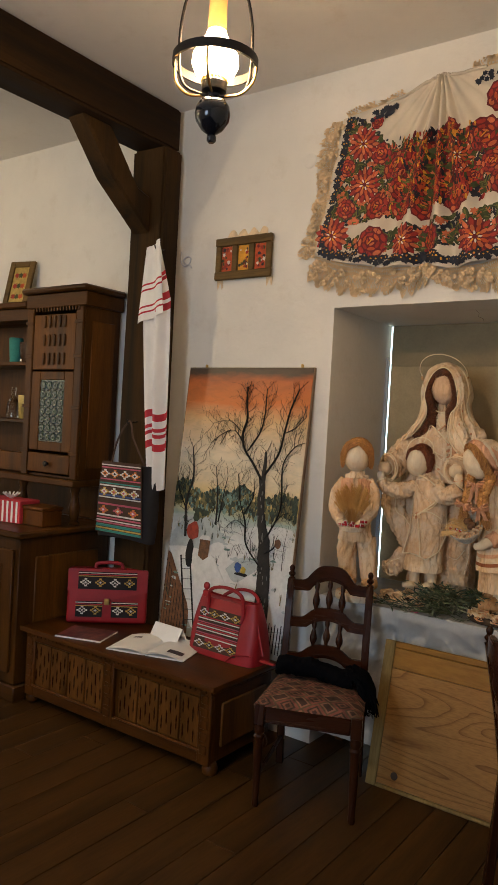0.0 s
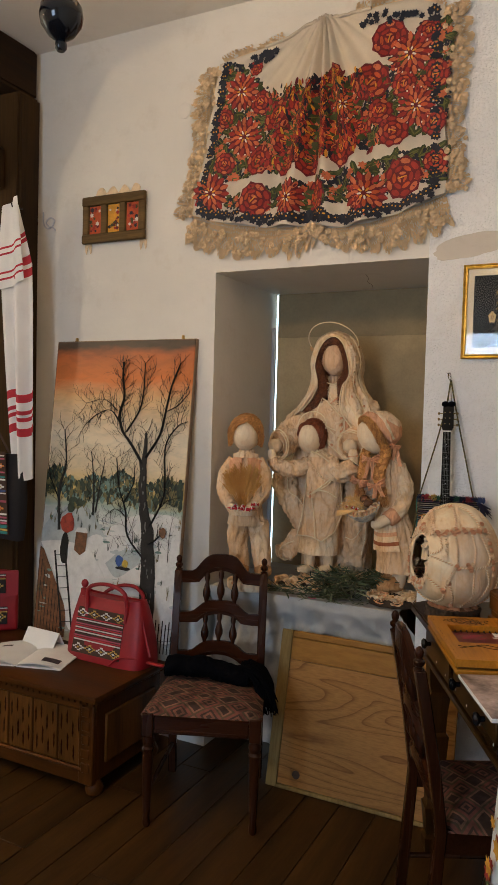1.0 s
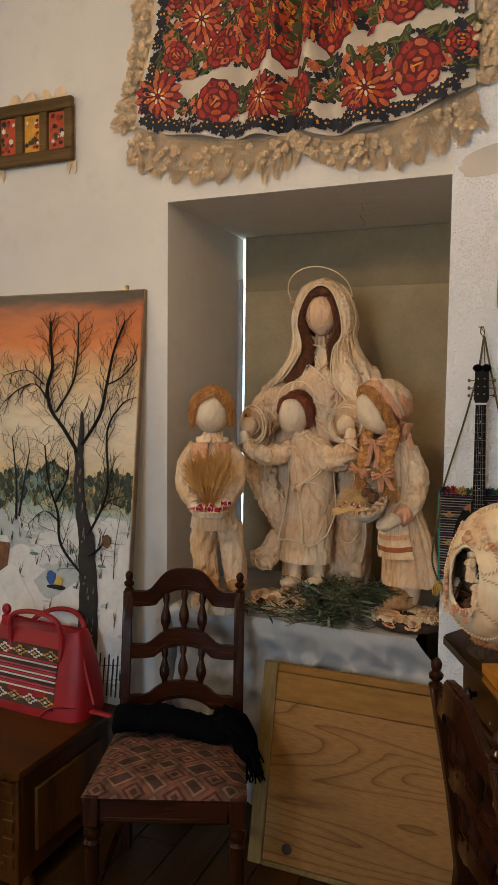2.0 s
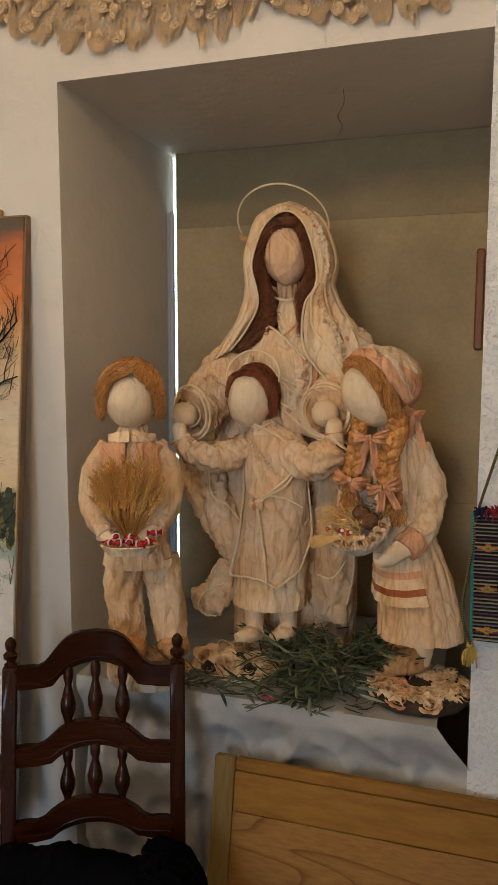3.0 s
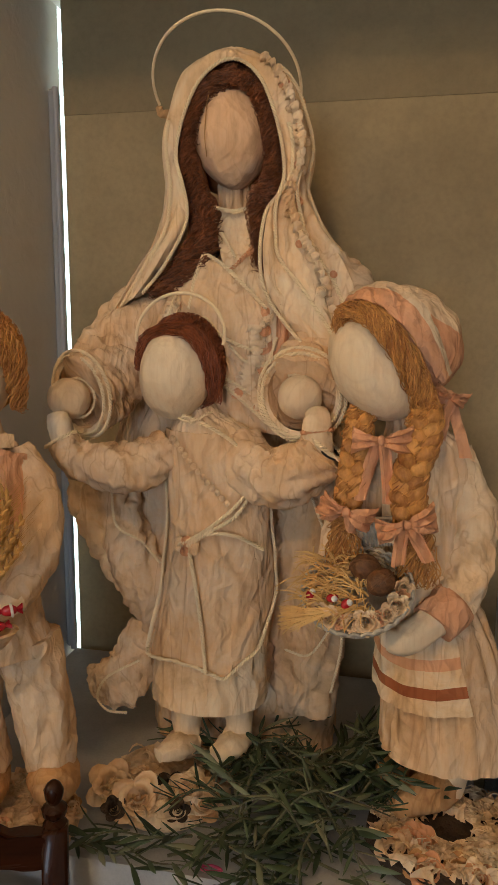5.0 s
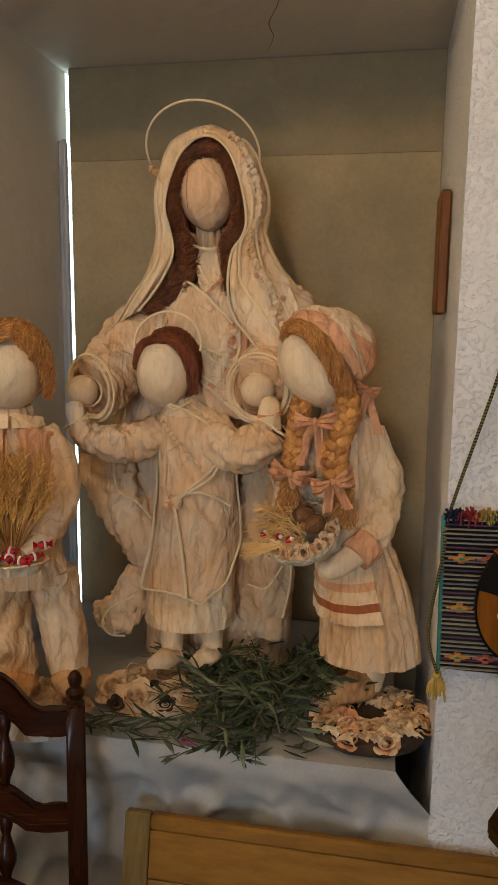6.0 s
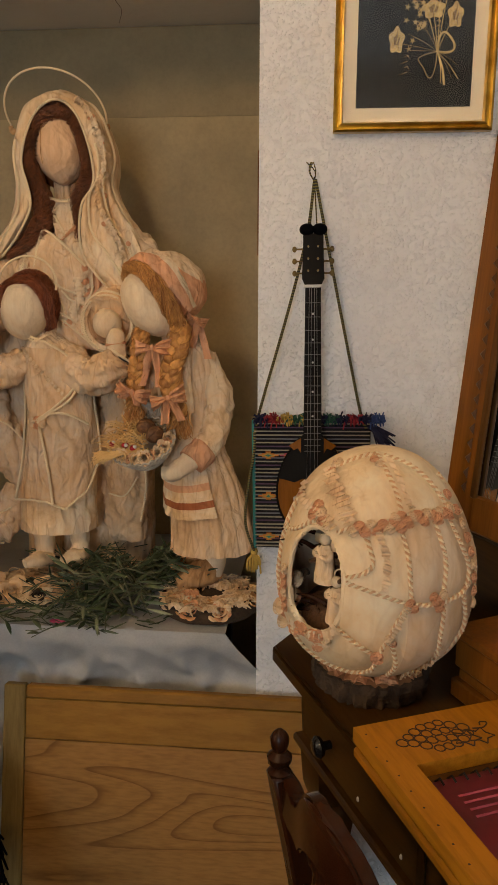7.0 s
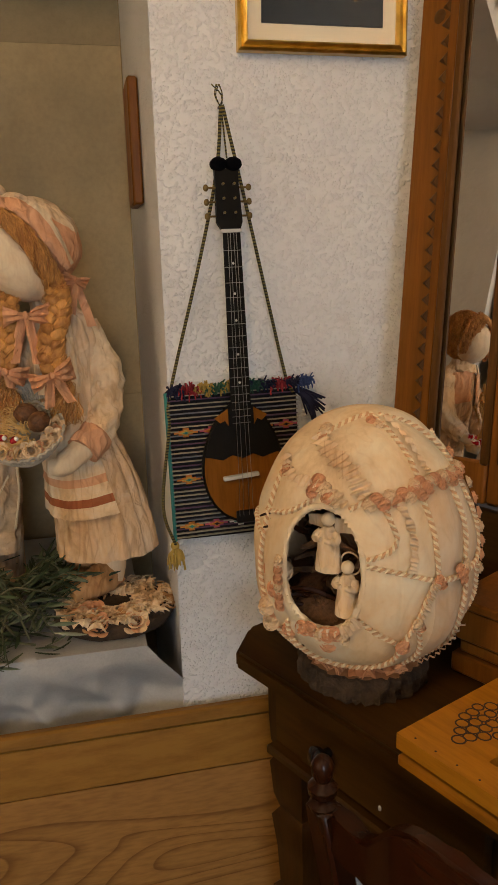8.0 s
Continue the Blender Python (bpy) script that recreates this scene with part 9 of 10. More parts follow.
# ---- egg shrine of husk leather ----
fibre("egg skin", (0.87, 0.71, 0.48), 0.6, 0.3, 2, 0.25, 60, 0.3)
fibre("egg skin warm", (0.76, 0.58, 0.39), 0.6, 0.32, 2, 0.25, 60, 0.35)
# darker strand of the cords: shadow between the twists put into its colour
fibre("egg cord shade", (0.74, 0.47, 0.27), 0.7, 0.2, crease=0.0)
EC = Vector((-0.58, 2.812, 0.0))
A0 = math.atan2(-0.67, -0.74) - radians(5)


def egg_r(z):
    """Radius of the egg at height z over the desk."""
    f = (z - 0.905) / 0.35
    f = min(max(f, 0.0), 1.0)
    c = 2 * f - 0.92
    c = c / 1.08 if c > 0 else c / 0.92
    return 0.1465 * math.sqrt(max(0.0, 1 - abs(c) ** (1.95 if c > 0 else 2.9)))


def egg_at(th, z, lift=0.0):
    """th: degrees to the right of the opening's middle, seen from outside."""
    a = A0 + radians(th)
    r = egg_r(z) + lift
    return Vector((EC.x + r * math.cos(a), EC.y + r * math.sin(a), z))


EG = thing("egg_shrine", "large pale egg sewn from husk panels, open at one side", "egg sculpture", pose(EC.x, EC.y, DT))
# seams of twisted cord between the panels: degrees round the egg, height
SEAMS = {
    "belt": [(24, 1.156), (33, 1.166), (46, 1.171), (61, 1.18), (77, 1.186), (100, 1.183), (124, 1.17)], "crown": [(-10, 1.232), (12, 1.247), (39, 1.251)],
    "top_near": [(39, 1.252), (56, 1.237), (63, 1.212), (65, 1.182)], "top_far": [(60, 1.25), (95, 1.238), (103, 1.215), (106, 1.184)], "flap": [(40, 1.166), (45, 1.14), (47, 1.122), (42, 1.108), (33, 1.1)],
    "side_a": [(62, 1.178), (66, 1.137), (67, 1.104), (68, 1.07)], "side_b": [(87, 1.185), (89, 1.151), (90, 1.116), (87, 1.066)], "side_c": [(101, 1.182), (107, 1.132), (112, 1.094), (104, 1.06)],
    "waist": [(33, 1.093), (43, 1.087), (54, 1.079), (67, 1.068), (84, 1.063), (104, 1.068), (126, 1.08)], "low_a": [(66, 1.067), (61, 1.043), (57, 1.018), (51, 0.984)], "low_b": [(29, 1.024), (38, 1.006), (51, 0.984)],
    "hem": [(51, 0.982), (48, 0.955), (34, 0.938), (10, 0.934), (-6, 0.945), (-12, 0.97), (-10, 1.0)], "low_c": [(88, 1.06), (88, 1.023), (91, 0.965), (80, 0.926)], "low_d": [(58, 1.014), (63, 0.967), (60, 0.93)],
    "low_e": [(106, 1.06), (112, 1.0), (100, 0.94)], "left_a": [(-32, 1.191), (-29, 1.147), (-30, 1.085), (-31, 1.032), (-26, 0.975), (-14, 0.95)], "left_b": [(-31, 1.133), (-20, 1.136), (-9, 1.144), (4, 1.164)],
    "back_a": [(132, 1.22), (138, 1.1), (132, 0.98), (112, 0.93)], "back_b": [(-80, 1.2), (-86, 1.1), (-80, 0.98), (-60, 0.93)], "back_c": [(-31, 1.1), (-55, 1.11), (-84, 1.1), (-120, 1.11), (-170, 1.1), (138, 1.1)],
}


def hole_at(th, z):
    """Below 1 inside the ragged opening."""
    return abs((th - 10) / 21) ** 2.3 + abs((z - 1.079) / 0.075) ** 2.3


bm = B()
nt_, nz_ = 200, 110
stitches = np.array([[p.x, p.y, p.z] for pts in SEAMS.values() for p in smooth_path([egg_at(th, z) for th, z in pts], 12)])
grid = []
for j in range(nz_ + 1):
    z = 0.905 + 0.35 * (0.5 - 0.5 * math.cos(math.pi * (0.02 + 0.96 * j / nz_)))
    row = []
    for i in range(nt_):
        p = egg_at(360.0 * i / nt_, z)
        d2 = float(((stitches - np.array(p)) ** 2).sum(axis=1).min())
        puff = 0.0045 * (1 - math.exp(-d2 / 0.00018)) - 0.0015 + 0.0035 * noise.noise(p * 14)
        row.append(bm.verts.new(egg_at(360.0 * i / nt_, z, puff)))
    grid.append(row)
faces = []
for j in range(nz_):
    for i in range(nt_):
        th = 360.0 * (i + 0.5) / nt_
        th = th - 360 if th > 180 else th
        z = (grid[j][i].co.z + grid[j + 1][i].co.z) / 2
        if hole_at(th, z) < 1:
            continue
        f = bm.faces.new((grid[j][i], grid[j][(i + 1) % nt_], grid[j + 1][(i + 1) % nt_], grid[j + 1][i]))
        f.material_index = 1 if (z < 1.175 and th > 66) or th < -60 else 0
        faces.append(f)
bm.faces.new(grid[-1])
bm.faces.new(list(reversed(grid[0])))
bmesh.ops.recalc_face_normals(bm, faces=bm.faces)
bmesh.ops.solidify(bm, geom=faces, thickness=0.004)
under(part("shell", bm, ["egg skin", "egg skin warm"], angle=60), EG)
for pts in SEAMS.values():
    bm = B()
    cord(bm, [egg_at(th, z, 0.0025) for th, z in pts], 0.0046, 5, 0, 0.0135, 1)
    under(part("seam_cord", bm, ["cord", "egg cord shade"]), EG)
bm = B()
tube(bm, [egg_at(10 + 21.6 * math.copysign(abs(math.cos(a)) ** 0.87, math.cos(a)), 1.079 + 0.0765 * math.copysign(abs(math.sin(a)) ** 0.87, math.sin(a)), -0.002 + 0.003 * noise.noise(Vector((math.cos(a) * 4, math.sin(a) * 4, 0)))) for a in np.linspace(0, 2 * math.pi, 70, endpoint=False)], 0.0042, 8, loop=True, wobble=0.5)
under(part("rolled_rim", bm, "egg skin"), EG)


def frill(pts, w, waves, label="cream gathered husk frill"):
    """A gathered strip lying along the egg."""
    line = smooth_path([egg_at(th, z, 0.003) for th, z in pts], 12)
    m = len(line) - 1

    def fn(u, v):
        i = min(int(u * m), m - 1)
        q = line[i].lerp(line[i + 1], u * m - i)
        along = (line[i + 1] - line[i]).normalized()
        out = Vector((q.x - EC.x, q.y - EC.y, (q.z - 1.06) * 0.6)).normalized()
        across = along.cross(out)
        a = u * waves * 6.28
        return q + across * w * ((v - 0.5) * (1 + 0.3 * math.sin(a * 0.37)) + 0.14 * math.sin(a + 3 * v)) + out * (0.0045 + 0.0025 * math.sin(a + 2.4 * v) + 0.003 * noise.noise(q * 90))

    bm = B()
    sheet(bm, fn, waves * 8, 6)
    under(part("frill", bm, "pale husk", None, label, angle=80), EG)


frill([(-12, 1.226), (7, 1.212), (22, 1.195), (32, 1.17)], 0.02, 13)
frill([(-33, 1.196), (-14, 1.18), (6, 1.178), (22, 1.16)], 0.013, 13)
frill([(49, 1.163), (54, 1.133), (54, 1.104), (53, 1.084)], 0.009, 12)
frill([(63, 1.246), (67, 1.225), (70, 1.2), (72, 1.19)], 0.008, 9)
frill([(30, 1.028), (22, 1.008), (8, 1.0), (-4, 1.002)], 0.013, 12)
frill([(66, 1.066), (62, 1.045), (58, 1.02)], 0.008, 9)
frill([(92, 0.99), (84, 0.955), (72, 0.935)], 0.008, 9)
rg = random.Random(9)
spots = [(34 + 3.6 * k, 1.162 + 0.0012 * k + 0.006 * (k % 2), 0.0072) for k in range(9)]
spots += [(60 + 3.8 * k, 1.181 + 0.004 * math.sin(k * 2.2), 0.0075 - 0.001 * (k % 2)) for k in range(13)]
spots += [(83, 1.068, 0.0078), (80, 1.076, 0.006), (86, 1.076, 0.0065), (84, 1.058, 0.006), (67, 1.07, 0.006), (65, 1.062, 0.0055), (69, 1.062, 0.0055), (51, 0.985, 0.0082), (57, 1.016, 0.0065), (59, 1.01, 0.005), (60, 0.932, 0.007)]
spots += [(-14, 1.236, 0.008), (-10, 1.228, 0.007), (4, 1.184, 0.0085), (9, 1.176, 0.008), (12, 1.168, 0.007), (2, 1.172, 0.007), (16, 1.163, 0.006), (-24, 1.186, 0.007), (40 , 1.247, 0.006), (48, 1.243, 0.006)]
spots += [(2 + 4 * k, 1.0 + 0.004 * math.sin(k * 2), 0.0095 - 0.001 * (k % 3)) for k in range(6)]
spots += [(112 + 0.6 * k, 1.2 - 0.02 * k, 0.007) for k in range(9)] + [(-12, 1.02 + 0.012 * k, 0.007) for k in range(6)]
for k, (th, z, r) in enumerate(spots):
    p, r = egg_at(th, z, 0.007), r * 1.25
    n = Vector((p.x - EC.x, p.y - EC.y, (z - 1.05) * 0.5))
    ob = new("rose", SPIRALS[("pale husk", "peach husk", "peach husk")[k % 3], k % 3])
    q = n.to_track_quat("Z", "Y").to_matrix().to_4x4()
    ob.matrix_basis = Matrix.Translation(p) @ q @ Matrix.Diagonal((r / ROSE_R, r / ROSE_R, r / ROSE_R, 1))
    under(ob, EG)
# wooden slice under the egg
bm = B()
loft(bm, [[(EC.x + 0.088 * s * (1 + 0.13 * noise.noise(Vector((i * 0.9, z * 30, 0)))) * math.cos(2 * math.pi * i / 96), EC.y + 0.088 * s * (1 + 0.13 * noise.noise(Vector((i * 0.9, z * 30, 0)))) * math.sin(2 * math.pi * i / 96), z) for i in range(96)] for z, s in ((DT + 0.0005, 0.98), (DT + 0.008, 1.02), (DT + 0.016, 1.0), (DT + 0.025, 1.03), (DT + 0.034, 1.0), (DT + 0.036, 0.95))])
for f in bm.faces:
    if f.calc_center_median().z > DT + 0.0355 and len(f.verts) > 4:
        f.material_index = 1
under(part("wood_slice", bm, ["bark", "cut wood"]), EG)
bm = B()
for k in range(34):
    a = rg.uniform(0, 6.28)
    p = Vector((EC.x + 0.073 * math.cos(a), EC.y + 0.073 * math.sin(a), DT + 0.04))
    m = Matrix.Translation(p) @ Euler((rg.uniform(-0.8, 0.8), rg.uniform(-0.8, 0.8), a)).to_matrix().to_4x4()
    sheet(bm, lambda u, v: m @ Vector(((u - 0.5) * 0.018, 0.022 * (v - 0.5), 0.005 * math.sin(3 * v))), 3, 3, 0, 0.0012)
tagged(under(part("petal_ring", bm, "peach husk"), EG), kind="stuff")
# dark moss and roots inside, pink roses, and three tiny plain figures
plain("moss", (0.17, 0.08, 0.032), 0.95, vary=0.6, scale=40, grain=120, relief=0.9, dist=0.006)
hd = Vector((math.cos(A0), math.sin(A0), 0))
sd = Vector((-math.sin(A0), math.cos(A0), 0))
bm = B()
for k in range(60):
    p = EC + hd * rg.uniform(-0.01, 0.1) + sd * rg.uniform(-0.07, 0.07) + Vector((0, 0, rg.uniform(0.95, 1.1)))
    d = Vector((rg.uniform(-1, 1), rg.uniform(-1, 1), rg.uniform(-0.4, 1))) * 0.03
    tube(bm, smooth_path([p - d, p + Vector((0, 0, 0.012)), p + d], 3), [0.003, 0.007, 0.002], 5)
for v in ball(bm, EC + Vector((0, 0, 0.985)) + hd * 0.02, (0.1, 0.1, 0.05), u=24, v=14):
    v.co += Vector((0, 0, 0.012)) * noise.noise(v.co * 60)
for v in ball(bm, EC + Vector((0, 0, 1.05)) - hd * 0.035, (0.09, 0.09, 0.13), u=48, v=36):
    v.co += Vector((hd.x, hd.y, 0)) * (0.02 * noise.noise(v.co * 28) + 0.008 * noise.noise(v.co * 80))
tagged(under(part("root_lining", bm, "moss"), EG), kind="stuff")
for k, (a, b, z) in enumerate(((-0.035, -0.075, 1.125), (-0.03, -0.07, 1.1), (-0.02, -0.06, 1.015), (-0.01, -0.066, 1.0), (0.02, -0.05, 1.02))):
    bm = B()
    p, e = EC + hd * 0.09 + sd * a + Vector((0, 0, z)), EC + hd * 0.13 + sd * b + Vector((0, 0, z + 0.012 * math.sin(k * 2)))
    tube(bm, smooth_path([p, p.lerp(e, 0.5) + Vector((0, 0, 0.008)), e], 5), [0.004, 0.003, 0.001], 6, wobble=0.4)
    for j in range(4):
        q = p.lerp(e, 0.4 + 0.15 * j)
        tube(bm, [q, q + Vector((rg.uniform(-1, 1), rg.uniform(-1, 0), rg.uniform(-0.6, 1))) * 0.012], [0.0014, 0.0005], 4)
    under(part("twig", bm, "chair wood"), EG)
for k in range(12):
    p = EC + hd * (0.115 + 0.012 * (k % 3)) + sd * (0.052 + 0.008 * math.sin(k)) * (-1) + Vector((0, 0, 0.99 + 0.01 * k)) if k < 8 else EC + hd * 0.13 + sd * (0.03 * (k - 10)) + Vector((0, 0, 0.985))
    ob = new("rose", SPIRALS["peach husk" if k % 2 else "pale husk", k % 3])
    ob.matrix_basis = Matrix.Translation(p) @ (hd + Vector((0, 0, 0.5))).to_track_quat("Z", "Y").to_matrix().to_4x4() @ Matrix.Diagonal((0.7, 0.7, 0.7, 1))
    under(ob, EG)


def tiny(c, h, wings, halo, name, label):
    bm = B()
    c = Vector(c)
    robe(bm, [(0, 0, 0, h * 0.24, h * 0.2), (0, 0, h * 0.35, h * 0.2, h * 0.17), (0, 0, h * 0.62, h * 0.17, h * 0.13), (0, 0, h * 0.76, h * 0.08, h * 0.08)], 0, 9, 0.08, 4, 24, 3)
    ball(bm, (0, 0, h * 0.88), h * 0.12, 1, u=14, v=10)
    for s in (-1, 1):
        limb(bm, [(s * h * 0.14, 0, h * 0.66), (s * h * 0.2, -h * 0.08, h * 0.55), (s * h * 0.04, -h * 0.17, h * 0.56)], [h * 0.07, h * 0.08, h * 0.04], 0, 10, 4, 0.1)
        if wings:
            sheet(bm, lambda u, v, s=s: Vector((s * h * (0.05 + 0.42 * u), h * 0.12 + 0.05 * h * math.sin(u * 3), h * (0.62 + 0.28 * v * (1 - 0.4 * u) + 0.06 * u))), 6, 5, 0, h * 0.03)
    if halo:
        tube(bm, [(h * 0.2 * math.cos(a), h * 0.1, h * 0.92 + h * 0.2 * math.sin(a)) for a in np.linspace(0, 6.283, 24, endpoint=False)], h * 0.018, 5, 0, loop=True)
    face = math.degrees(math.atan2(hd.y, hd.x)) + 90
    solid(name, bm, ["pale husk", "smooth husk"], label, "figurine", Matrix.Translation(c) @ Euler((0, 0, radians(face))).to_matrix().to_4x4(), group="shrine figurines", angle=60)


tiny(EC + hd * 0.112 + sd * 0.018 + Vector((0, 0, 1.07)), 0.074, True, False, "husk_figurine", "tiny winged husk figurine standing inside the egg")
tiny(EC + hd * 0.112 + sd * 0.046 + Vector((0, 0, 1.018)), 0.07, False, True, "husk_figurine", "tiny kneeling husk figurine with halo inside the egg")

# ---- woven bag and mandolin on the wall ----
RG = thing("woven_rug_bag", "small black striped woven bag with coloured fringe hung on the wall", "woven bag", pose(-0.797, W - 0.014, 0.955, 0, -1.0, 0))
RW, RH = 0.235, 0.27
plain("cream wool", (0.42, 0.36, 0.27), 0.9, vary=0.2, grain=240)
plain("plum wool", (0.13, 0.07, 0.12), 0.9, vary=0.2, grain=240)
plain("grey wool", (0.22, 0.22, 0.25), 0.9, vary=0.2, grain=240)
bm = B()
sheet(bm, lambda u, v: Vector((RW * u, -0.006 * math.sin(math.pi * u) - 0.004 * math.sin(v * 5), RH * v)), 8, 8, 0, 0.006)
part("weave", bm, "black wool", RG)
for k in range(34):
    z = 0.006 + k * 0.0078
    bm = B()
    span(bm, (0.002, -0.0125, z), (RW - 0.002, -0.0075, z + 0.0018), 0)
    part("woven_stripe", bm, ("cream wool", "cream wool", "plum wool", "cream wool", "grey wool")[k % 5], RG)
for z in (0.028, 0.115, 0.2):
    for k in range(5):
        motif(RG, (0.03 + 0.045 * k, -0.013, z), 0.042, 0.016, ((("pink wool", "orange wool", "black wool")), ("white wool", "teal wool", "black wool"), ("orange wool", "ochre wool", "teal wool"))[(k + int(z * 100)) % 3])
bm = B()
tube(bm, [(0, -0.006, 0), (0, -0.006, RH)], 0.0035, 6)
part("edge_binding", bm, "teal wool", RG)
plain("red wool", (0.4, 0.03, 0.04), 0.9, vary=0.3, grain=240)
plain("green wool", (0.03, 0.12, 0.07), 0.9, vary=0.3, grain=240)
plain("navy wool", (0.012, 0.014, 0.05), 0.9, vary=0.3, grain=240)
for k, mn in enumerate(("navy wool", "red wool", "ochre wool", "green wool", "ochre wool", "navy wool", "green wool", "navy wool", "red wool", "navy wool", "blue wool")):
    bm = B()
    for j in range(46):
        x = 0.008 + RW * 1.06 * (k + rg.random()) / 11
        z0 = RH - 0.004
        d = Vector((rg.uniform(-0.012, 0.012), rg.uniform(-0.024, 0.0), rg.uniform(0.006, 0.026)))
        p = Vector((x, -0.008, z0))
        tube(bm, smooth_path([p, p + d * 0.7, p + d + Vector((0, -0.004, -0.016 * rg.random()))], 2), [0.0019, 0.0012], 4)
    tagged(part("fringe", bm, mn, RG), kind="stuff")
for k, (a, b) in enumerate((((0.0, 0.0), (-0.012, -0.03)),)):
    bm = B()
    for j in range(40):
        d = Vector((rg.uniform(-0.016, 0.016), rg.uniform(-0.014, 0.004), -rg.uniform(0.02, 0.042)))
        tube(bm, smooth_path([(-0.002, -0.008, -0.012), Vector((-0.002, -0.008, -0.012)) + d * 0.5 + Vector((d.x * 0.3, 0, 0.004)), Vector((-0.002, -0.008, -0.012)) + d], 2), 0.0013, 4)
    ball(bm, (-0.002, -0.008, -0.008), 0.008, u=10, v=8)
    part("tassel", bm, "green wool" if k else "ochre wool", RG)
bm = B()
tube(bm, smooth_path([(0.23, -0.01, 0.26), (0.25, -0.02, 0.24), (0.262, -0.02, 0.2), (0.258, -0.02, 0.16)], 4), [0.004, 0.006, 0.003], 5)
for j in range(30):
    tube(bm, [(0.235, -0.014, 0.265), (0.235 + rg.uniform(0.01, 0.05), -0.02 + rg.uniform(-0.01, 0.01), 0.265 - rg.uniform(0.02, 0.06))], 0.0016, 4)
part("side_tassel", bm, "navy wool", RG)

mat, nt, bsdf = node_mat("strap braid")
wv = nd(nt, "ShaderNodeTexWave", Scale=60.0, Distortion=1.0)
wv.bands_direction = "Z"
nt.links.new(mapped(nt), wv.inputs["Vector"])
nt.links.new(ramp(nt, wv.outputs[0], [(0.35, (0.025, 0.025, 0.018)), (0.65, (0.2, 0.16, 0.045))]), bsdf.inputs["Base Color"])
bsdf.inputs["Roughness"].default_value = 0.9
MATS["strap braid"] = mat
ST = thing("braided_strap", "thin black and yellow braided strap hanging from a nail", "strap", pose(-0.689, W, 1.685))
for pts in ([(0, -0.02, 0), (-0.012, -0.028, -0.1), (-0.045, -0.026, -0.24), (-0.105, -0.022, -0.46), (-0.11, -0.026, -0.52), (-0.128, -0.03, -0.66), (-0.108, -0.026, -0.74)], [(0.002, -0.024, 0), (0.03, -0.03, -0.13), (0.068, -0.026, -0.3), (0.1, -0.024, -0.44), (0.112, -0.03, -0.47)],
            [(0.0, -0.022, 0), (-0.006, -0.026, -0.08)], [(0.0, -0.022, 0), (0.006, -0.026, -0.08)]):
    bm = B()
    tube(bm, smooth_path(pts, 8), 0.0029 if len(pts) > 3 else 0.0014, 7)
    part("cord", bm, "strap braid", ST)
bm = B()
for k in range(5):
    tube(bm, smooth_path([(0, -0.022, -0.004), (rg.uniform(-0.012, 0.004), -0.026, 0.014), (rg.uniform(-0.016, 0.002), -0.026, 0.03)], 3), 0.001, 4)
part("loose_ends", bm, "strap braid", ST)
bm = B()
tube(bm, [(0, 0, 0.0), (0, -0.03, 0.002)], 0.002, 6)
part("nail", bm, "iron", ST)

wood("mandolin top", (0.26, 0.085, 0.018), 2, 0.16, 0.25, 10.0, 0.1, 0.03, 0.6)
plain("nickel", (0.42, 0.41, 0.39), 0.35, 1.0, vary=0.2)
plain("old brass", (0.26, 0.18, 0.07), 0.4, 1.0, vary=0.3, grain=70)
wood("ebony", (0.006, 0.004, 0.003), 2, 0.6, 0.3, 12.0, 0.1, 0.05)
MD = thing("mandolin", "old mandolin with dark pickguard hung on the wall", "mandolin", pose(-0.6785, W - 0.02, 1.0, -2.4, -1.0, 0))


def body_outline(n=44):
    out = []
    for i in range(n):
        a = 2 * math.pi * i / n
        z = 0.105 - 0.105 * math.cos(a)
        w = 0.0745 * math.sin(a) * (1 - 0.28 * (z / 0.21) ** 2.2)
        out.append((w, z))
    return out


ol = body_outline()
bm = B()
rings = []
for y, s in ((-0.058, 1.0), (-0.05, 1.005), (-0.03, 0.94), (-0.014, 0.72), (-0.008, 0.4)):
    rings.append([(x * s, y, 0.1 + (z - 0.1) * s) for x, z in ol])
loft(bm, rings)
part("bowl_back", bm, "ebony", MD)
bm = B()
poly(bm, [(x * 0.97, -0.0605, 0.1 + (z - 0.1) * 0.975) for x, z in ol], (0, 0.002, 0))
part("soundboard", bm, "mandolin top", MD)
bm = B()
pg = [(x * 0.965, z) for x, z in ol if z > 0.118]
pg.sort(key=lambda p: math.atan2(p[1] - 0.15, p[0]))
top = [p for p in pg]
arc = sorted(top, key=lambda p: (p[0] < 0, p[1] if p[0] >= 0 else -p[1]))
lower = [(-0.055, 0.118), (-0.035, 0.112), (-0.018, 0.12), (0, 0.113), (0.018, 0.12), (0.035, 0.112), (0.055, 0.118)]
poly(bm, [(x, -0.0618, 0.1 + (z - 0.1) * 0.965) for x, z in arc + lower], (0, 0.001, 0))
part("pickguard", bm, "ebony", MD)
bm = B()
tube(bm, [(x * 0.985, -0.06, 0.1 + (z - 0.1) * 0.985) for x, z in ol], 0.0022, 5, loop=True)
part("binding", bm, "ebony", MD)
for s in (-1, 1):
    bm = B()
    poly(bm, [(s * 0.022, -0.063, 0.2), (s * 0.046, -0.063, 0.185), (s * 0.036, -0.063, 0.176), (s * 0.028, -0.063, 0.18), (s * 0.022, -0.063, 0.17)], (0, 0.001, 0))
    part("corner_inlay", bm, "mandolin top", MD)
bm = B()
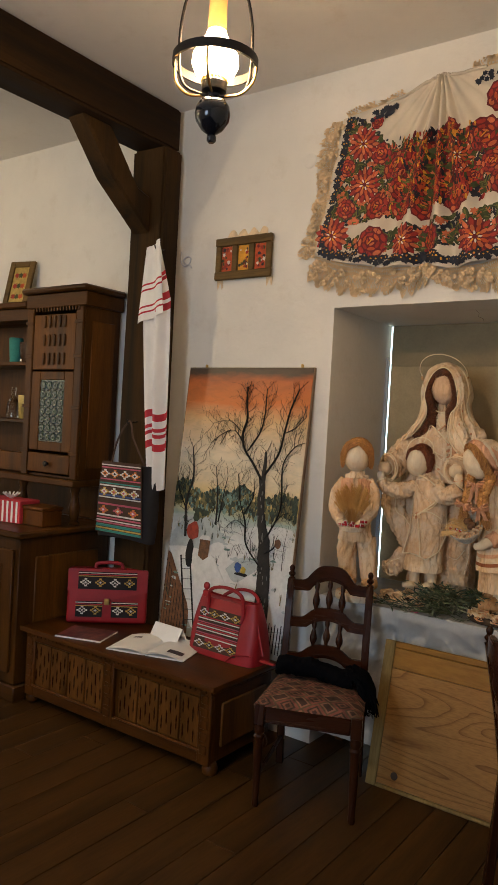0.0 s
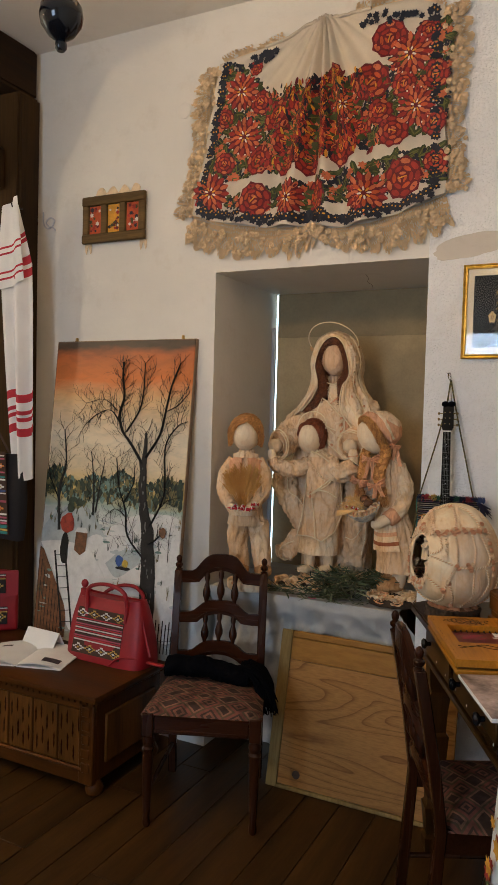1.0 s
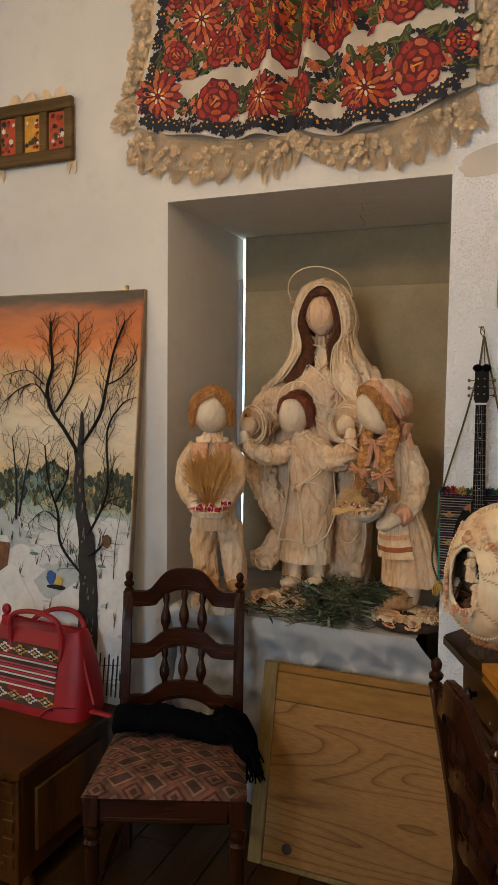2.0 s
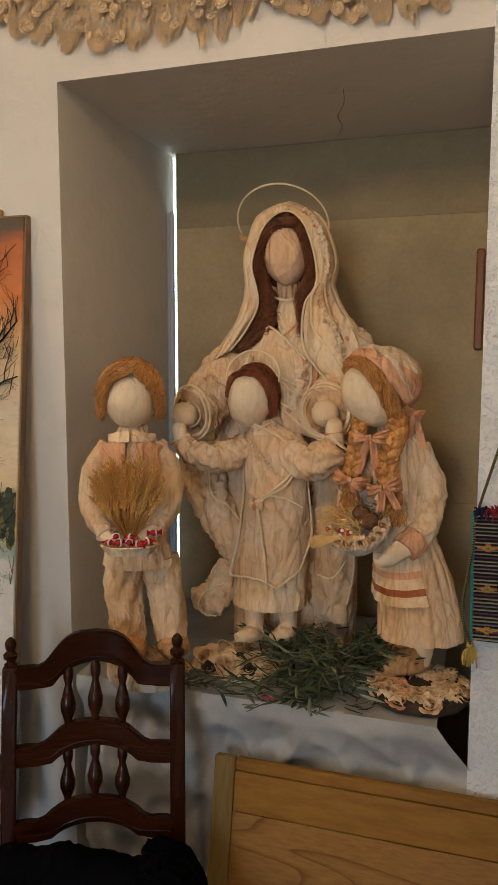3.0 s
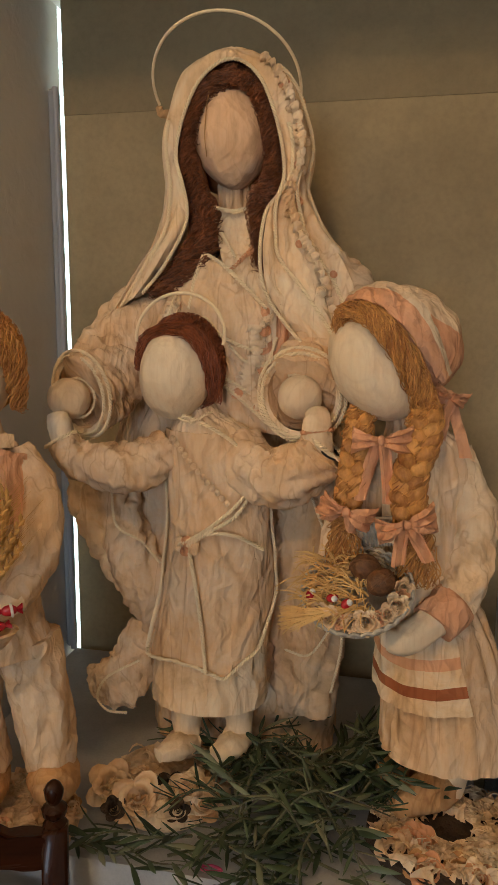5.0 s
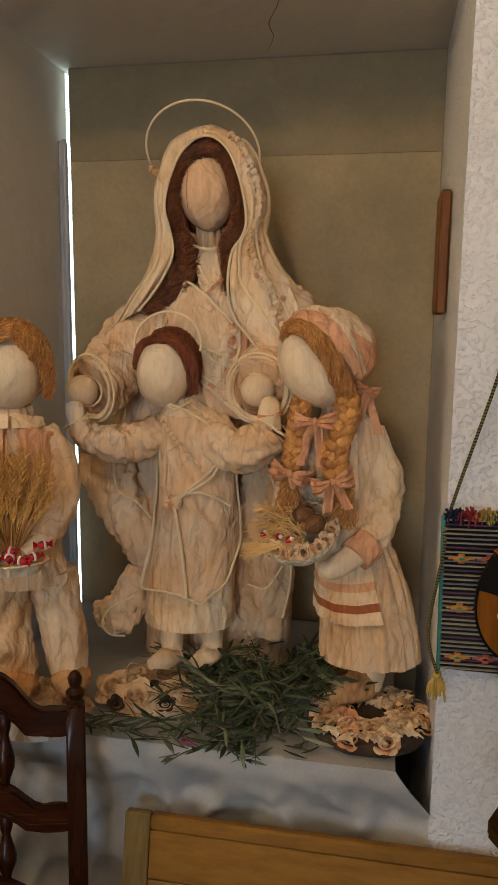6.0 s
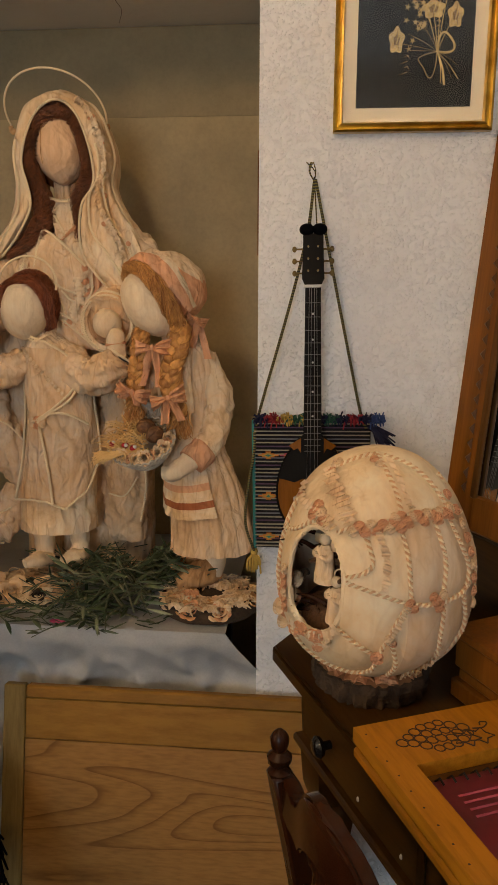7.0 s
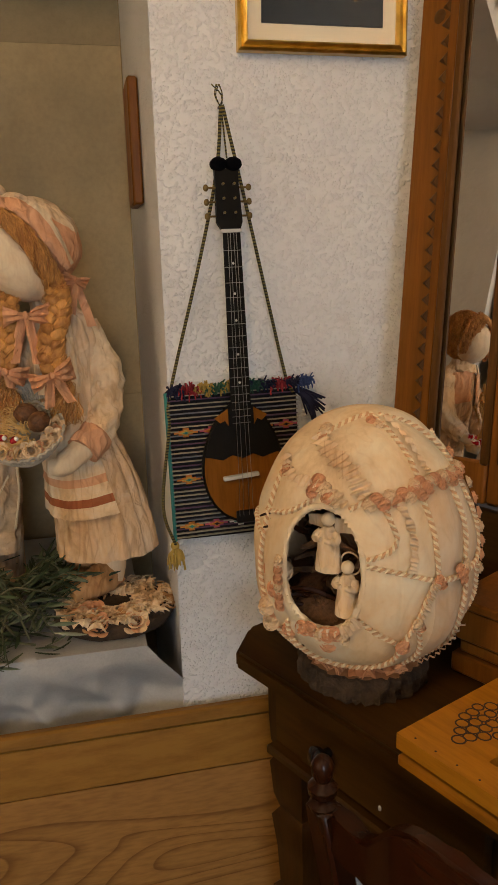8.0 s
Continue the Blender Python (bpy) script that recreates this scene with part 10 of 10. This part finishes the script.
loft(bm, [[(-w, y0, z), (w, y0, z), (w * 0.7, y1, z), (-w * 0.7, y1, z)] for z, w, y0, y1 in ((0.165, 0.018, -0.067, -0.06), (0.21, 0.0175, -0.067, -0.04), (0.3, 0.0165, -0.067, -0.046), (0.485, 0.0145, -0.067, -0.05))])
part("neck", bm, "ebony", MD)
for k in range(17):
    z = 0.485 - 0.31 * (1 - 2 ** (-(k + 1) / 12)) / (1 - 2 ** (-17 / 12))
    bm = B()
    tube(bm, [(-0.0155, -0.0678, z), (0.0155, -0.0678, z)], 0.0005, 5)
    part("fret", bm, "nickel", MD)
    if k in (1, 3, 5, 8, 11):
        bm = B()
        lathe(bm, [(0.0022, 0), (0.0004, 0.0003)], 10, m=Matrix.Translation((0, -0.0672, z + 0.006)) @ Euler((radians(90), 0, 0)).to_matrix().to_4x4())
        part("dot", bm, "white wool", MD)
bm = B()
span(bm, (-0.0165, -0.071, 0.485), (0.0165, -0.06, 0.4905), 0.001)
part("nut", bm, "white wool", MD)
bm = B()
poly(bm, [(-0.016, -0.066, 0.491), (0.016, -0.066, 0.491), (0.021, -0.06, 0.502), (0.019, -0.054, 0.56), (0.019, -0.052, 0.585), (-0.019, -0.052, 0.585), (-0.019, -0.054, 0.56), (-0.021, -0.06, 0.502)], (0, 0.012, 0))
part("headstock", bm, "ebony", MD)
for s in (-1, 1):
    bm = B()
    ball(bm, (s * 0.012, -0.05, 0.592), (0.0145, 0.011, 0.011), u=14, v=10)
    part("tuft", bm, "black shawl", MD)
    for k in range(3):
        bm = B()
        z = 0.512 + 0.022 * k
        tube(bm, [(s * 0.018, -0.052, z), (s * 0.033, -0.052, z)], 0.0018, 6)
        ball(bm, (s * 0.035, -0.052, z), (0.0045, 0.003, 0.0055), u=10, v=8)
        tube(bm, [(s * 0.009, -0.06, z + 0.004), (s * 0.009, -0.07, z + 0.004)], 0.002, 6)
        part("tuner", bm, "old brass", MD)
for k, x in enumerate((-0.0085, -0.0035, 0.0035, 0.0085)):
    bm = B()
    tube(bm, [(x * 0.8, -0.0705, 0.49), (x * 1.3, -0.0715, 0.075), (x * 1.4, -0.066, 0.012)], 0.0004, 4)
    part("string", bm, "nickel", MD)
bm = B()
span(bm, (-0.031, -0.0715, 0.079), (0.031, -0.062, 0.086), 0.001, m=Euler((0, radians(-4), 0)).to_matrix().to_4x4())
part("bridge", bm, "white wool", MD)
bm = B()
span(bm, (-0.017, -0.065, -0.002), (0.017, -0.05, 0.02), 0.002)
part("tailpiece", bm, "iron", MD)

# ---- framed straw picture ----
PC = thing("framed_straw_picture", "gilt framed picture of straw flowers on black velvet", "picture", pose(-0.657, W - 0.001, 1.768))
FW, FH = 0.287, 0.356
mat, nt, bsdf = node_mat("gilt")
bsdf.inputs["Metallic"].default_value, bsdf.inputs["Roughness"].default_value = 1.0, 0.28
ng = nd(nt, "ShaderNodeTexNoise", Scale=40.0, Detail=4.0)
nt.links.new(mapped(nt), ng.inputs["Vector"])
nt.links.new(ramp(nt, ng.outputs[0], [(0.3, (0.5, 0.3, 0.06)), (0.6, (0.75, 0.5, 0.13))]), bsdf.inputs["Base Color"])
MATS["gilt"] = mat
prof = [(0, 0), (0, -0.016), (0.004, -0.02), (0.008, -0.016), (0.011, -0.019), (0.015, -0.02), (0.0175, -0.012), (0.0175, 0)]
for k in range(4):
    bm = B()
    corners = [(0, 0), (FW, 0), (FW, FH), (0, FH)]
    inward = [(1, 1), (-1, 1), (-1, -1), (1, -1)]
    a, b = corners[k], corners[(k + 1) % 4]
    ia, ib = inward[k], inward[(k + 1) % 4]
    loft(bm, [[(a[0] + ia[0] * d, y, a[1] + ia[1] * d) for d, y in prof], [(b[0] + ib[0] * d, y, b[1] + ib[1] * d) for d, y in prof]])
    part("frame_side", bm, "gilt", PC)
plain("cream mount", (0.66, 0.53, 0.34), 0.8, vary=0.06, grain=160)
plain("black velvet", (0.008, 0.009, 0.008), 0.95, vary=0.2)
bm = B()
span(bm, (0.017, -0.007, 0.017), (FW - 0.017, -0.004, FH - 0.017), 0)
part("mount", bm, "cream mount", PC)
bm = B()
span(bm, (0.0405, -0.0085, 0.0425), (FW - 0.0405, -0.0068, FH - 0.0425), 0)
part("velvet_ground", bm, "black velvet", PC)
plain("dull straw", (0.5, 0.34, 0.12), 0.6, vary=0.35, scale=60, grain=160)
plain("shaded straw", (0.2, 0.12, 0.04), 0.7, vary=0.3, scale=60)
bm = B()
cx, cz, yy = 0.183, 0.135, -0.0095
for loop in ([(cx, cz), (0.186, 0.16), (0.197, 0.166), (0.212, 0.148), (0.21, 0.136), (0.198, 0.133), (cx, cz)], [(cx, cz), (0.158, 0.129), (0.15, 0.122), (0.16, 0.108), (0.168, 0.093), (0.176, 0.094), (0.181, 0.112), (cx, cz)]):
    tube(bm, smooth_path([(x, yy, z) for x, z in loop], 6), 0.002, 6, 0, 0.4)
for x, z, r in ((0.198, 0.079, 0.0022), (0.222, 0.089, 0.0022), (0.191, 0.082, 0.0009), (0.21, 0.091, 0.0008), (0.222, 0.11, 0.0006)):
    tube(bm, smooth_path([(cx, yy, cz), ((cx + x) / 2 + 0.003, yy, (cz + z) / 2), (x, yy, z)], 5), [r * 0.6, r], 6, 0, 0.4)
for x, z in ((0.112, 0.15), (0.13, 0.165), (0.135, 0.138), (0.14, 0.16), (0.15, 0.185), (0.16, 0.2), (0.173, 0.2), (0.21, 0.19), (0.185, 0.24), (0.15, 0.23), (0.2, 0.245)):
    tube(bm, smooth_path([(cx, yy, cz), (cx * 0.5 + x * 0.5, yy, cz * 0.42 + z * 0.58), (x, yy, z)], 5), 0.0007, 5, 0, 0.4)
for x, z, d in ((0.125, 0.112, 1), (0.127, 0.24, -1), (0.178, 0.17, 1)):
    for k in range(4):
        tube(bm, smooth_path([(x, yy, z + 0.009 * k - 0.012), (x + d * 0.006, yy, z + 0.009 * k - 0.01), (x + d * 0.009 * (1 if k % 2 else -1), yy, z + 0.009 * k - 0.015)], 4), [0.0007, 0.0018, 0.0006], 5, 0, 0.4)
part("straw_bow_and_stems", bm, "dull straw", PC)
for x, z, w, h, a in ((0.110, 0.155, 0.013, 0.021, 0.15), (0.173, 0.205, 0.019, 0.015, -0.3), (0.212, 0.194, 0.013, 0.02, 0.1), (0.15, 0.262, 0.016, 0.014, 0.5), (0.2, 0.262, 0.014, 0.016, 0.0)):
    bm = B()
    edge = [(w * math.cos(q) * (1 + 0.16 * math.sin(5 * q + a)), h * math.sin(q) * (1 + 0.16 * math.sin(5 * q + a))) for q in np.linspace(0, 6.283, 30, endpoint=False)]
    poly(bm, [(x + p, yy, z + q) for p, q in edge], (0, 0.001, 0), 0)
    poly(bm, [(x + p * 0.42, yy - 0.0006, z + q * 0.42) for p, q in edge], (0, 0.0005, 0), 1)
    for k in range(5):
        tube(bm, [(x + w * 0.35 * math.cos(a + k * 1.257), yy - 0.0008, z + h * 0.35 * math.sin(a + k * 1.257)), (x + w * 0.95 * math.cos(a + k * 1.257), yy - 0.0008, z + h * 0.95 * math.sin(a + k * 1.257))], 0.0006, 4, 1, 0.4)
    tube(bm, [(x, yy - 0.001, z - h * 0.3), (x + 0.003, yy - 0.001, z + h * 0.3)], 0.0012, 5, 0, 0.4)
    part("straw_lily", bm, ["dull straw", "shaded straw"], PC)
rs = random.Random(17)
for k in range(20):
    x, z = (0.142 + rs.uniform(-0.017, 0.017), 0.192 + rs.uniform(-0.024, 0.026)) if k < 14 else (0.135 + rs.uniform(-0.012, 0.012), 0.235 + rs.uniform(-0.012, 0.014)) if k < 18 else (0.132 + 0.006 * (k - 18), 0.14 + 0.013 * (k - 18))
    bm = B()
    poly(bm, [(x + dx, yy - 0.0005 - 0.0001 * k, z + dz) for dx, dz in star(0.0062, 5, 0.32, x * 99)], (0, 0.0008, 0))
    part("straw_star", bm, "dull straw", PC)
bm = B()
span(bm, (0.016, -0.0125, 0.016), (FW - 0.016, -0.0115, FH - 0.016), 0)
gl = part("glass", bm, glassy("picture glass"), PC)
gl.visible_shadow = False
# flaked plaster patch over the picture
bm = B()
ring = []
for a in np.linspace(0, 2 * math.pi, 30, endpoint=False):
    r = 1 + 0.25 * noise.noise(Vector((math.cos(a) * 2, math.sin(a) * 2, 5)))
    ring.append((0.15 * math.cos(a) * r, 0, 0.045 * math.sin(a) * r + 0.02 * math.cos(a)))
poly(bm, ring, (0, 0.003, 0))
plaster("flaked plaster", (0.66, 0.6, 0.52), 18.0, 0.4, 0.003)
solid("plaster_patch", bm, "flaked plaster", "patch of flaked older plaster on the wall", "patch", pose(-0.63, W - 0.0022, 2.2), kind="structure")

# ---- tall dresser beyond the timber frame ----
def hutch():
    t = thing("oak_dresser", "tall carved oak dresser with leaded glass door and open shelves", "dresser", pose(-3.2, 3.19, 0))
    # local: x runs to the left as negative, y to the wall
    def s(name, a, b, mat="dresser oak z", bev=0.004, parent=t, label=""):
        bm = B()
        span(bm, a, b, bev)
        return part(name, bm, mat, parent, label)

    # lower cabinet
    s("base_body", (-1.5, -0.66, 0.09), (-0.02, -0.01, 0.885), "dresser oak z")
    s("base_plinth", (-1.5, -0.675, 0), (0.0, -0.008, 0.088), "dresser oak x", 0.008)
    s("base_top", (-1.52, -0.7, 0.888), (0.015, -0.005, 0.925), "dresser oak x", 0.01)
    s("side_panel", (-0.0195, -0.56, 0.2), (-0.006, -0.1, 0.78), "dresser panel", 0.006)
    for x0, x1 in ((-0.72, -0.06), (-1.42, -0.77)):
        d = s("cabinet_door", (x0, -0.676, 0.15), (x1, -0.6605, 0.82), "dresser oak z")
        s("door_panel", (x0 + 0.09, -0.684, 0.23), (x1 - 0.09, -0.6765, 0.74), "dresser panel", 0.006, d)
    # shelf supports
    for x in (-0.06, -0.54):
        bm = B()
        lathe(bm, [(0.03, 0.926), (0.034, 0.94), (0.022, 0.95), (0.03, 0.99), (0.034, 1.03), (0.024, 1.07), (0.02, 1.1), (0.03, 1.13), (0.034, 1.15)], 14, m=Matrix.Translation((x, -0.26, 0)))
        part("turned_support", bm, "dresser oak z", t)
    s("shelf_board", (-1.5, -0.33, 1.15), (-0.005, -0.01, 1.19), "dresser oak x", 0.006)
    s("back_board", (-1.48, -0.02, 0.93), (-0.02, -0.006, 2.24), "dresser oak z", 0.002)
    # tower
    s("tower_side", (-0.03, -0.285, 1.191), (-0.012, -0.021, 2.25), "dresser oak z", 0.003)
    s("tower_side_panel", (-0.0115, -0.24, 1.26), (-0.004, -0.06, 2.12), "dresser panel", 0.005)
    s("tower_side", (-0.52, -0.285, 1.191), (-0.5, -0.021, 2.25), "dresser oak z", 0.003)
    s("tower_floor", (-0.499, -0.28, 1.191), (-0.031, -0.022, 1.205), "dresser oak x", 0.002)
    s("cornice", (-0.555, -0.335, 2.285), (0.03, -0.006, 2.32), "dresser oak x", 0.012)
    s("frieze", (-0.535, -0.305, 2.2), (0.01, -0.006, 2.284), "dresser oak x", 0.006)
    for k in range(16):
        s("dentil", (-0.46 + 0.027 * k, -0.312, 2.175), (-0.447 + 0.027 * k, -0.3055, 2.2), "dresser oak x", 0.002)
    for x in (-0.52, -0.075):
        s("pilaster", (x, -0.305, 1.19), (x + 0.062, -0.2855, 2.199), "dresser oak z", 0.006)
        for z in (1.33, 1.6, 1.9, 2.1):
            s("band", (x - 0.004, -0.311, z), (x + 0.066, -0.3055, z + 0.02), "dresser oak x", 0.004)
    s("upper_panel", (-0.456, -0.3, 1.83), (-0.077, -0.286, 2.16), "dresser panel", 0.004)
    for k in range(5):
        for z in (1.86, 1.97, 2.08):
            s("carved_spindle", (-0.36 + 0.045 * k, -0.309, z), (-0.34 + 0.045 * k, -0.3005, z + 0.07), "dresser oak z", 0.008)
    dr = s("glazed_door", (-0.456, -0.3, 1.345), (-0.375, -0.286, 1.82), "dresser panel", 0.004)
    for a, b in (((-0.158, -0.3, 1.345), (-0.077, -0.286, 1.82)), ((-0.374, -0.3, 1.345), (-0.159, -0.286, 1.4)), ((-0.374, -0.3, 1.77), (-0.159, -0.286, 1.82))):
        s("door_rail", a, b, "dresser panel", 0.004, dr)
    bm = B()
    span(bm, (-0.374, -0.294, 1.401), (-0.159, -0.291, 1.769), 0)
    part("pane", bm, "bottle pane", dr, "dark green leaded glass")
    bm = B()
    for r in range(7):
        for c in range(4):
            lathe(bm, [(0.025, 0), (0.02, 0.005), (0.006, 0.003), (0.0005, 0.006)], 14, m=Matrix.Translation((-0.347 + 0.0535 * c, -0.2945, 1.43 + 0.051 * r)) @ Euler((radians(90), 0, 0)).to_matrix().to_4x4())
    tagged(part("bullseye_glass", bm, "bottle pane", dr), kind="stuff")
    bm = B()
    for r in range(7):
        for c in range(4):
            tube(bm, [(-0.347 + 0.0535 * c + 0.0262 * math.cos(a), -0.2955, 1.43 + 0.051 * r + 0.0252 * math.sin(a)) for a in np.linspace(0, 6.283, 16, endpoint=False)], 0.0022, 5, loop=True)
    part("lead_cames", bm, "lead", dr, "grey lead cames")
    dw = s("small_drawer", (-0.456, -0.305, 1.215), (-0.077, -0.286, 1.33), "dresser panel", 0.005)
    bm = B()
    lathe(bm, [(0.008, 0), (0.01, 0.012), (0.018, 0.02), (0.012, 0.028), (0.001, 0.03)], 14, m=Matrix.Translation((-0.265, -0.305, 1.27)) @ Euler((radians(90), 0, 0)).to_matrix().to_4x4())
    part("knob", bm, "iron", dw)
    # open middle shelves
    for z in (1.5, 1.86):
        s("middle_shelf", (-1.48, -0.25, z), (-0.521, -0.022, z + 0.025), "dresser oak x", 0.004)
    s("middle_cornice", (-1.5, -0.29, 2.215), (-0.557, -0.008, 2.255), "dresser oak x", 0.01)
    s("middle_frieze", (-1.48, -0.265, 2.14), (-0.537, -0.022, 2.214), "dresser oak x", 0.004)
    dd = s("middle_drawer", (-1.1, -0.29, 1.2), (-0.53, -0.26, 1.32), "dresser panel", 0.005)
    return t


plain("bottle pane", (0.018, 0.04, 0.016), 0.25, vary=0.5, scale=20, relief=0.05)
plain("lead", (0.16, 0.17, 0.17), 0.6, 0.3, vary=0.2)
hutch()
glassy("clear glass", (0.92, 0.96, 0.97), 0.04)
plain("gold paper", (0.5, 0.36, 0.1), 0.4, 0.3, vary=0.4, scale=40)
for k, (x, z, h, r, mn, nm, lb) in enumerate(((-3.79, 1.885, 0.26, 0.04, "clear glass", "glass_decanter", "clear glass decanter standing on the dresser shelf"),
                                              (-3.9, 1.885, 0.13, 0.04, "clear glass", "glass_tumbler", "clear drinking glass standing on the dresser shelf"),
                                              (-4.0, 1.885, 0.16, 0.045, "teal wool", "blue_vase", "small pale blue vase standing on the dresser shelf"),
                                              (-3.78, 1.525, 0.22, 0.035, "clear glass", "glass_bottle", "clear glass bottle standing on the dresser shelf"),
                                              (-3.88, 1.525, 0.15, 0.045, "gold paper", "gold_jar", "golden wrapped jar standing on the dresser shelf"),
                                              (-4.0, 1.525, 0.2, 0.04, "clear glass", "glass_bottle", "clear glass bottle standing on the dresser shelf"))):
    bm = B()
    lathe(bm, [(r * 0.8, 0), (r, h * 0.04), (r, h * 0.45), (r * 0.75, h * 0.55), (r * 0.38, h * 0.68), (r * 0.36, h * 0.88), (r * 0.45, h * 0.9), (r * 0.4, h)] if h > 0.17 else [(r * 0.7, 0), (r * 0.8, h * 0.03), (r, h * 0.9), (r * 0.96, h)], 20)
    solid(nm, bm, mn, lb, "bottle" if h > 0.17 else "vessel", pose(x, 3.02, z))
GB = thing("striped_gift_box", "small box in red and white striped paper on the dresser", "box", pose(-3.62, 2.74, 0.926, 0, 0, 8))
bm = B()
box(bm, (0, 0, 0.065), (0.34, 0.16, 0.13), 0.004)
part("box_body", bm, "red stripe", GB)
for k in range(9):
    bm = B()
    span(bm, (-0.15 + 0.036 * k, -0.0815, 0.004), (-0.136 + 0.036 * k, -0.0795, 0.126), 0)
    part("white_stripe", bm, "white linen", GB)
bm = B()
rg2 = random.Random(3)
for k in range(12):
    a = k * 0.52
    tube(bm, smooth_path([(0.02, 0, 0.13), (0.02 + 0.05 * math.cos(a), 0.05 * math.sin(a), 0.165), (0.02 + 0.02 * math.cos(a + 0.3), 0.02 * math.sin(a + 0.3), 0.14)], 4), 0.004, 5)
part("white_bow", bm, "white linen", GB)
WB = thing("wooden_casket", "small dark wooden casket on the dresser", "box", pose(-3.36, 2.78, 0.926))
for z0, z1, g in ((0, 0.09, 0.0), (0.0905, 0.11, -0.006)):
    bm = B()
    span(bm, (-0.09 + g, -0.07 + g, z0), (0.09 - g, 0.07 - g, z1), 0.004)
    part("casket_body" if z0 == 0 else "lid", bm, "oak panel", WB)
FP = thing("flower_picture", "small wooden framed gold and red flower picture leaning on the dresser", "picture", pose(-4.11, 3.07, 2.2565, -14, 0, 14))
for a, b in (((-0.1, -0.01, 0), (-0.06, 0.012, 0.33)), ((0.06, -0.01, 0), (0.1, 0.012, 0.33)), ((-0.0595, -0.01, 0), (0.0595, 0.012, 0.04)), ((-0.0595, -0.01, 0.29), (0.0595, 0.012, 0.33))):
    bm = B()
    span(bm, a, b, 0.004)
    part("frame_side", bm, "rack wood", FP)
bm = B()
span(bm, (-0.0595, 0.0, 0.04), (0.0595, 0.006, 0.29), 0)
part("picture_ground", bm, "gold paper", FP)
bm = B()
for k in range(9):
    poly(bm, [(rg2.uniform(-0.03, 0.03) * 0 + (k % 3 - 1) * 0.03 + dx, -0.001 - 0.0003 * k, 0.08 + 0.075 * (k // 3) + dz) for dx, dz in star(0.022, 7, 0.6, k)])
    bm.faces.ensure_lookup_table()
    bm.faces[-1].material_index = (0, 3, 1)[k % 3]
part("painted_flowers", bm, THREAD, FP)

# ---- windows ----
def window(name, m, w, h, label):
    t = tagged(new(name), label, "window", kind="structure")
    t.matrix_basis = m
    for a, b in (((-w / 2, -0.03, 0), (-w / 2 + 0.06, 0.03, h)), ((w / 2 - 0.06, -0.03, 0), (w / 2, 0.03, h)), ((-0.03, -0.03, 0.06), (0.03, 0.03, h - 0.06)), ((-w / 2 + 0.06, -0.03, 0), (w / 2 - 0.06, 0.03, 0.06)), ((-w / 2 + 0.06, -0.03, h - 0.06), (w / 2 - 0.06, 0.03, h))):
        bm = B()
        span(bm, a, b, 0.004)
        part("window_frame", bm, "white linen", t)
    return t


window("window_1", pose(-1.35, SOUTH - 0.08, 0.95), 1.3, 1.65, "white painted casement window behind the visitor")
# the second window is unseen, added to go with the side room's fill light
window("window_2", pose(WEST - 0.08, 0.9, 1.0, 0, 0, 90), 1.2, 1.6, "unseen white casement window added in the side room")

# ---- floor ----
bm = B()
span(bm, (WEST, SOUTH, -0.1), (EAST, BACK, -0.02), 0)
floor = solid("floor", bm, "floor board", "dark brown varnished wooden plank floor", "floor", kind="structure")
PWD = 0.145
for L_ in (2.4, 1.75, 2.05):
    bm = B()
    span(bm, (-PWD / 2 + 0.0012, 0.0015, -0.0195), (PWD / 2 - 0.0012, L_ - 0.0015, 0.0), 0.0015)
    ob = link("plank", bm, "floor board")
    ob.name = "plank_pattern"
    if L_ == 2.4:
        PL = {}
    PL[L_] = ob.data
    bpy.data.objects.remove(ob)
rp = random.Random(17)
n = int((EAST - WEST) / PWD)
for i in range(n + 1):
    x = WEST + PWD * (i + 0.5)
    if x + PWD / 2 > EAST:
        break
    y = SOUTH - rp.choice((0.0, 0.6, 1.1))
    while y < W:
        L_ = rp.choice((2.4, 1.75, 2.05))
        if y + L_ > SOUTH and y < 3.1:
            ob = new("plank", PL[L_])
            ob.parent = floor
            ob.matrix_basis = Matrix.Translation((x, y, 0))
        y += L_
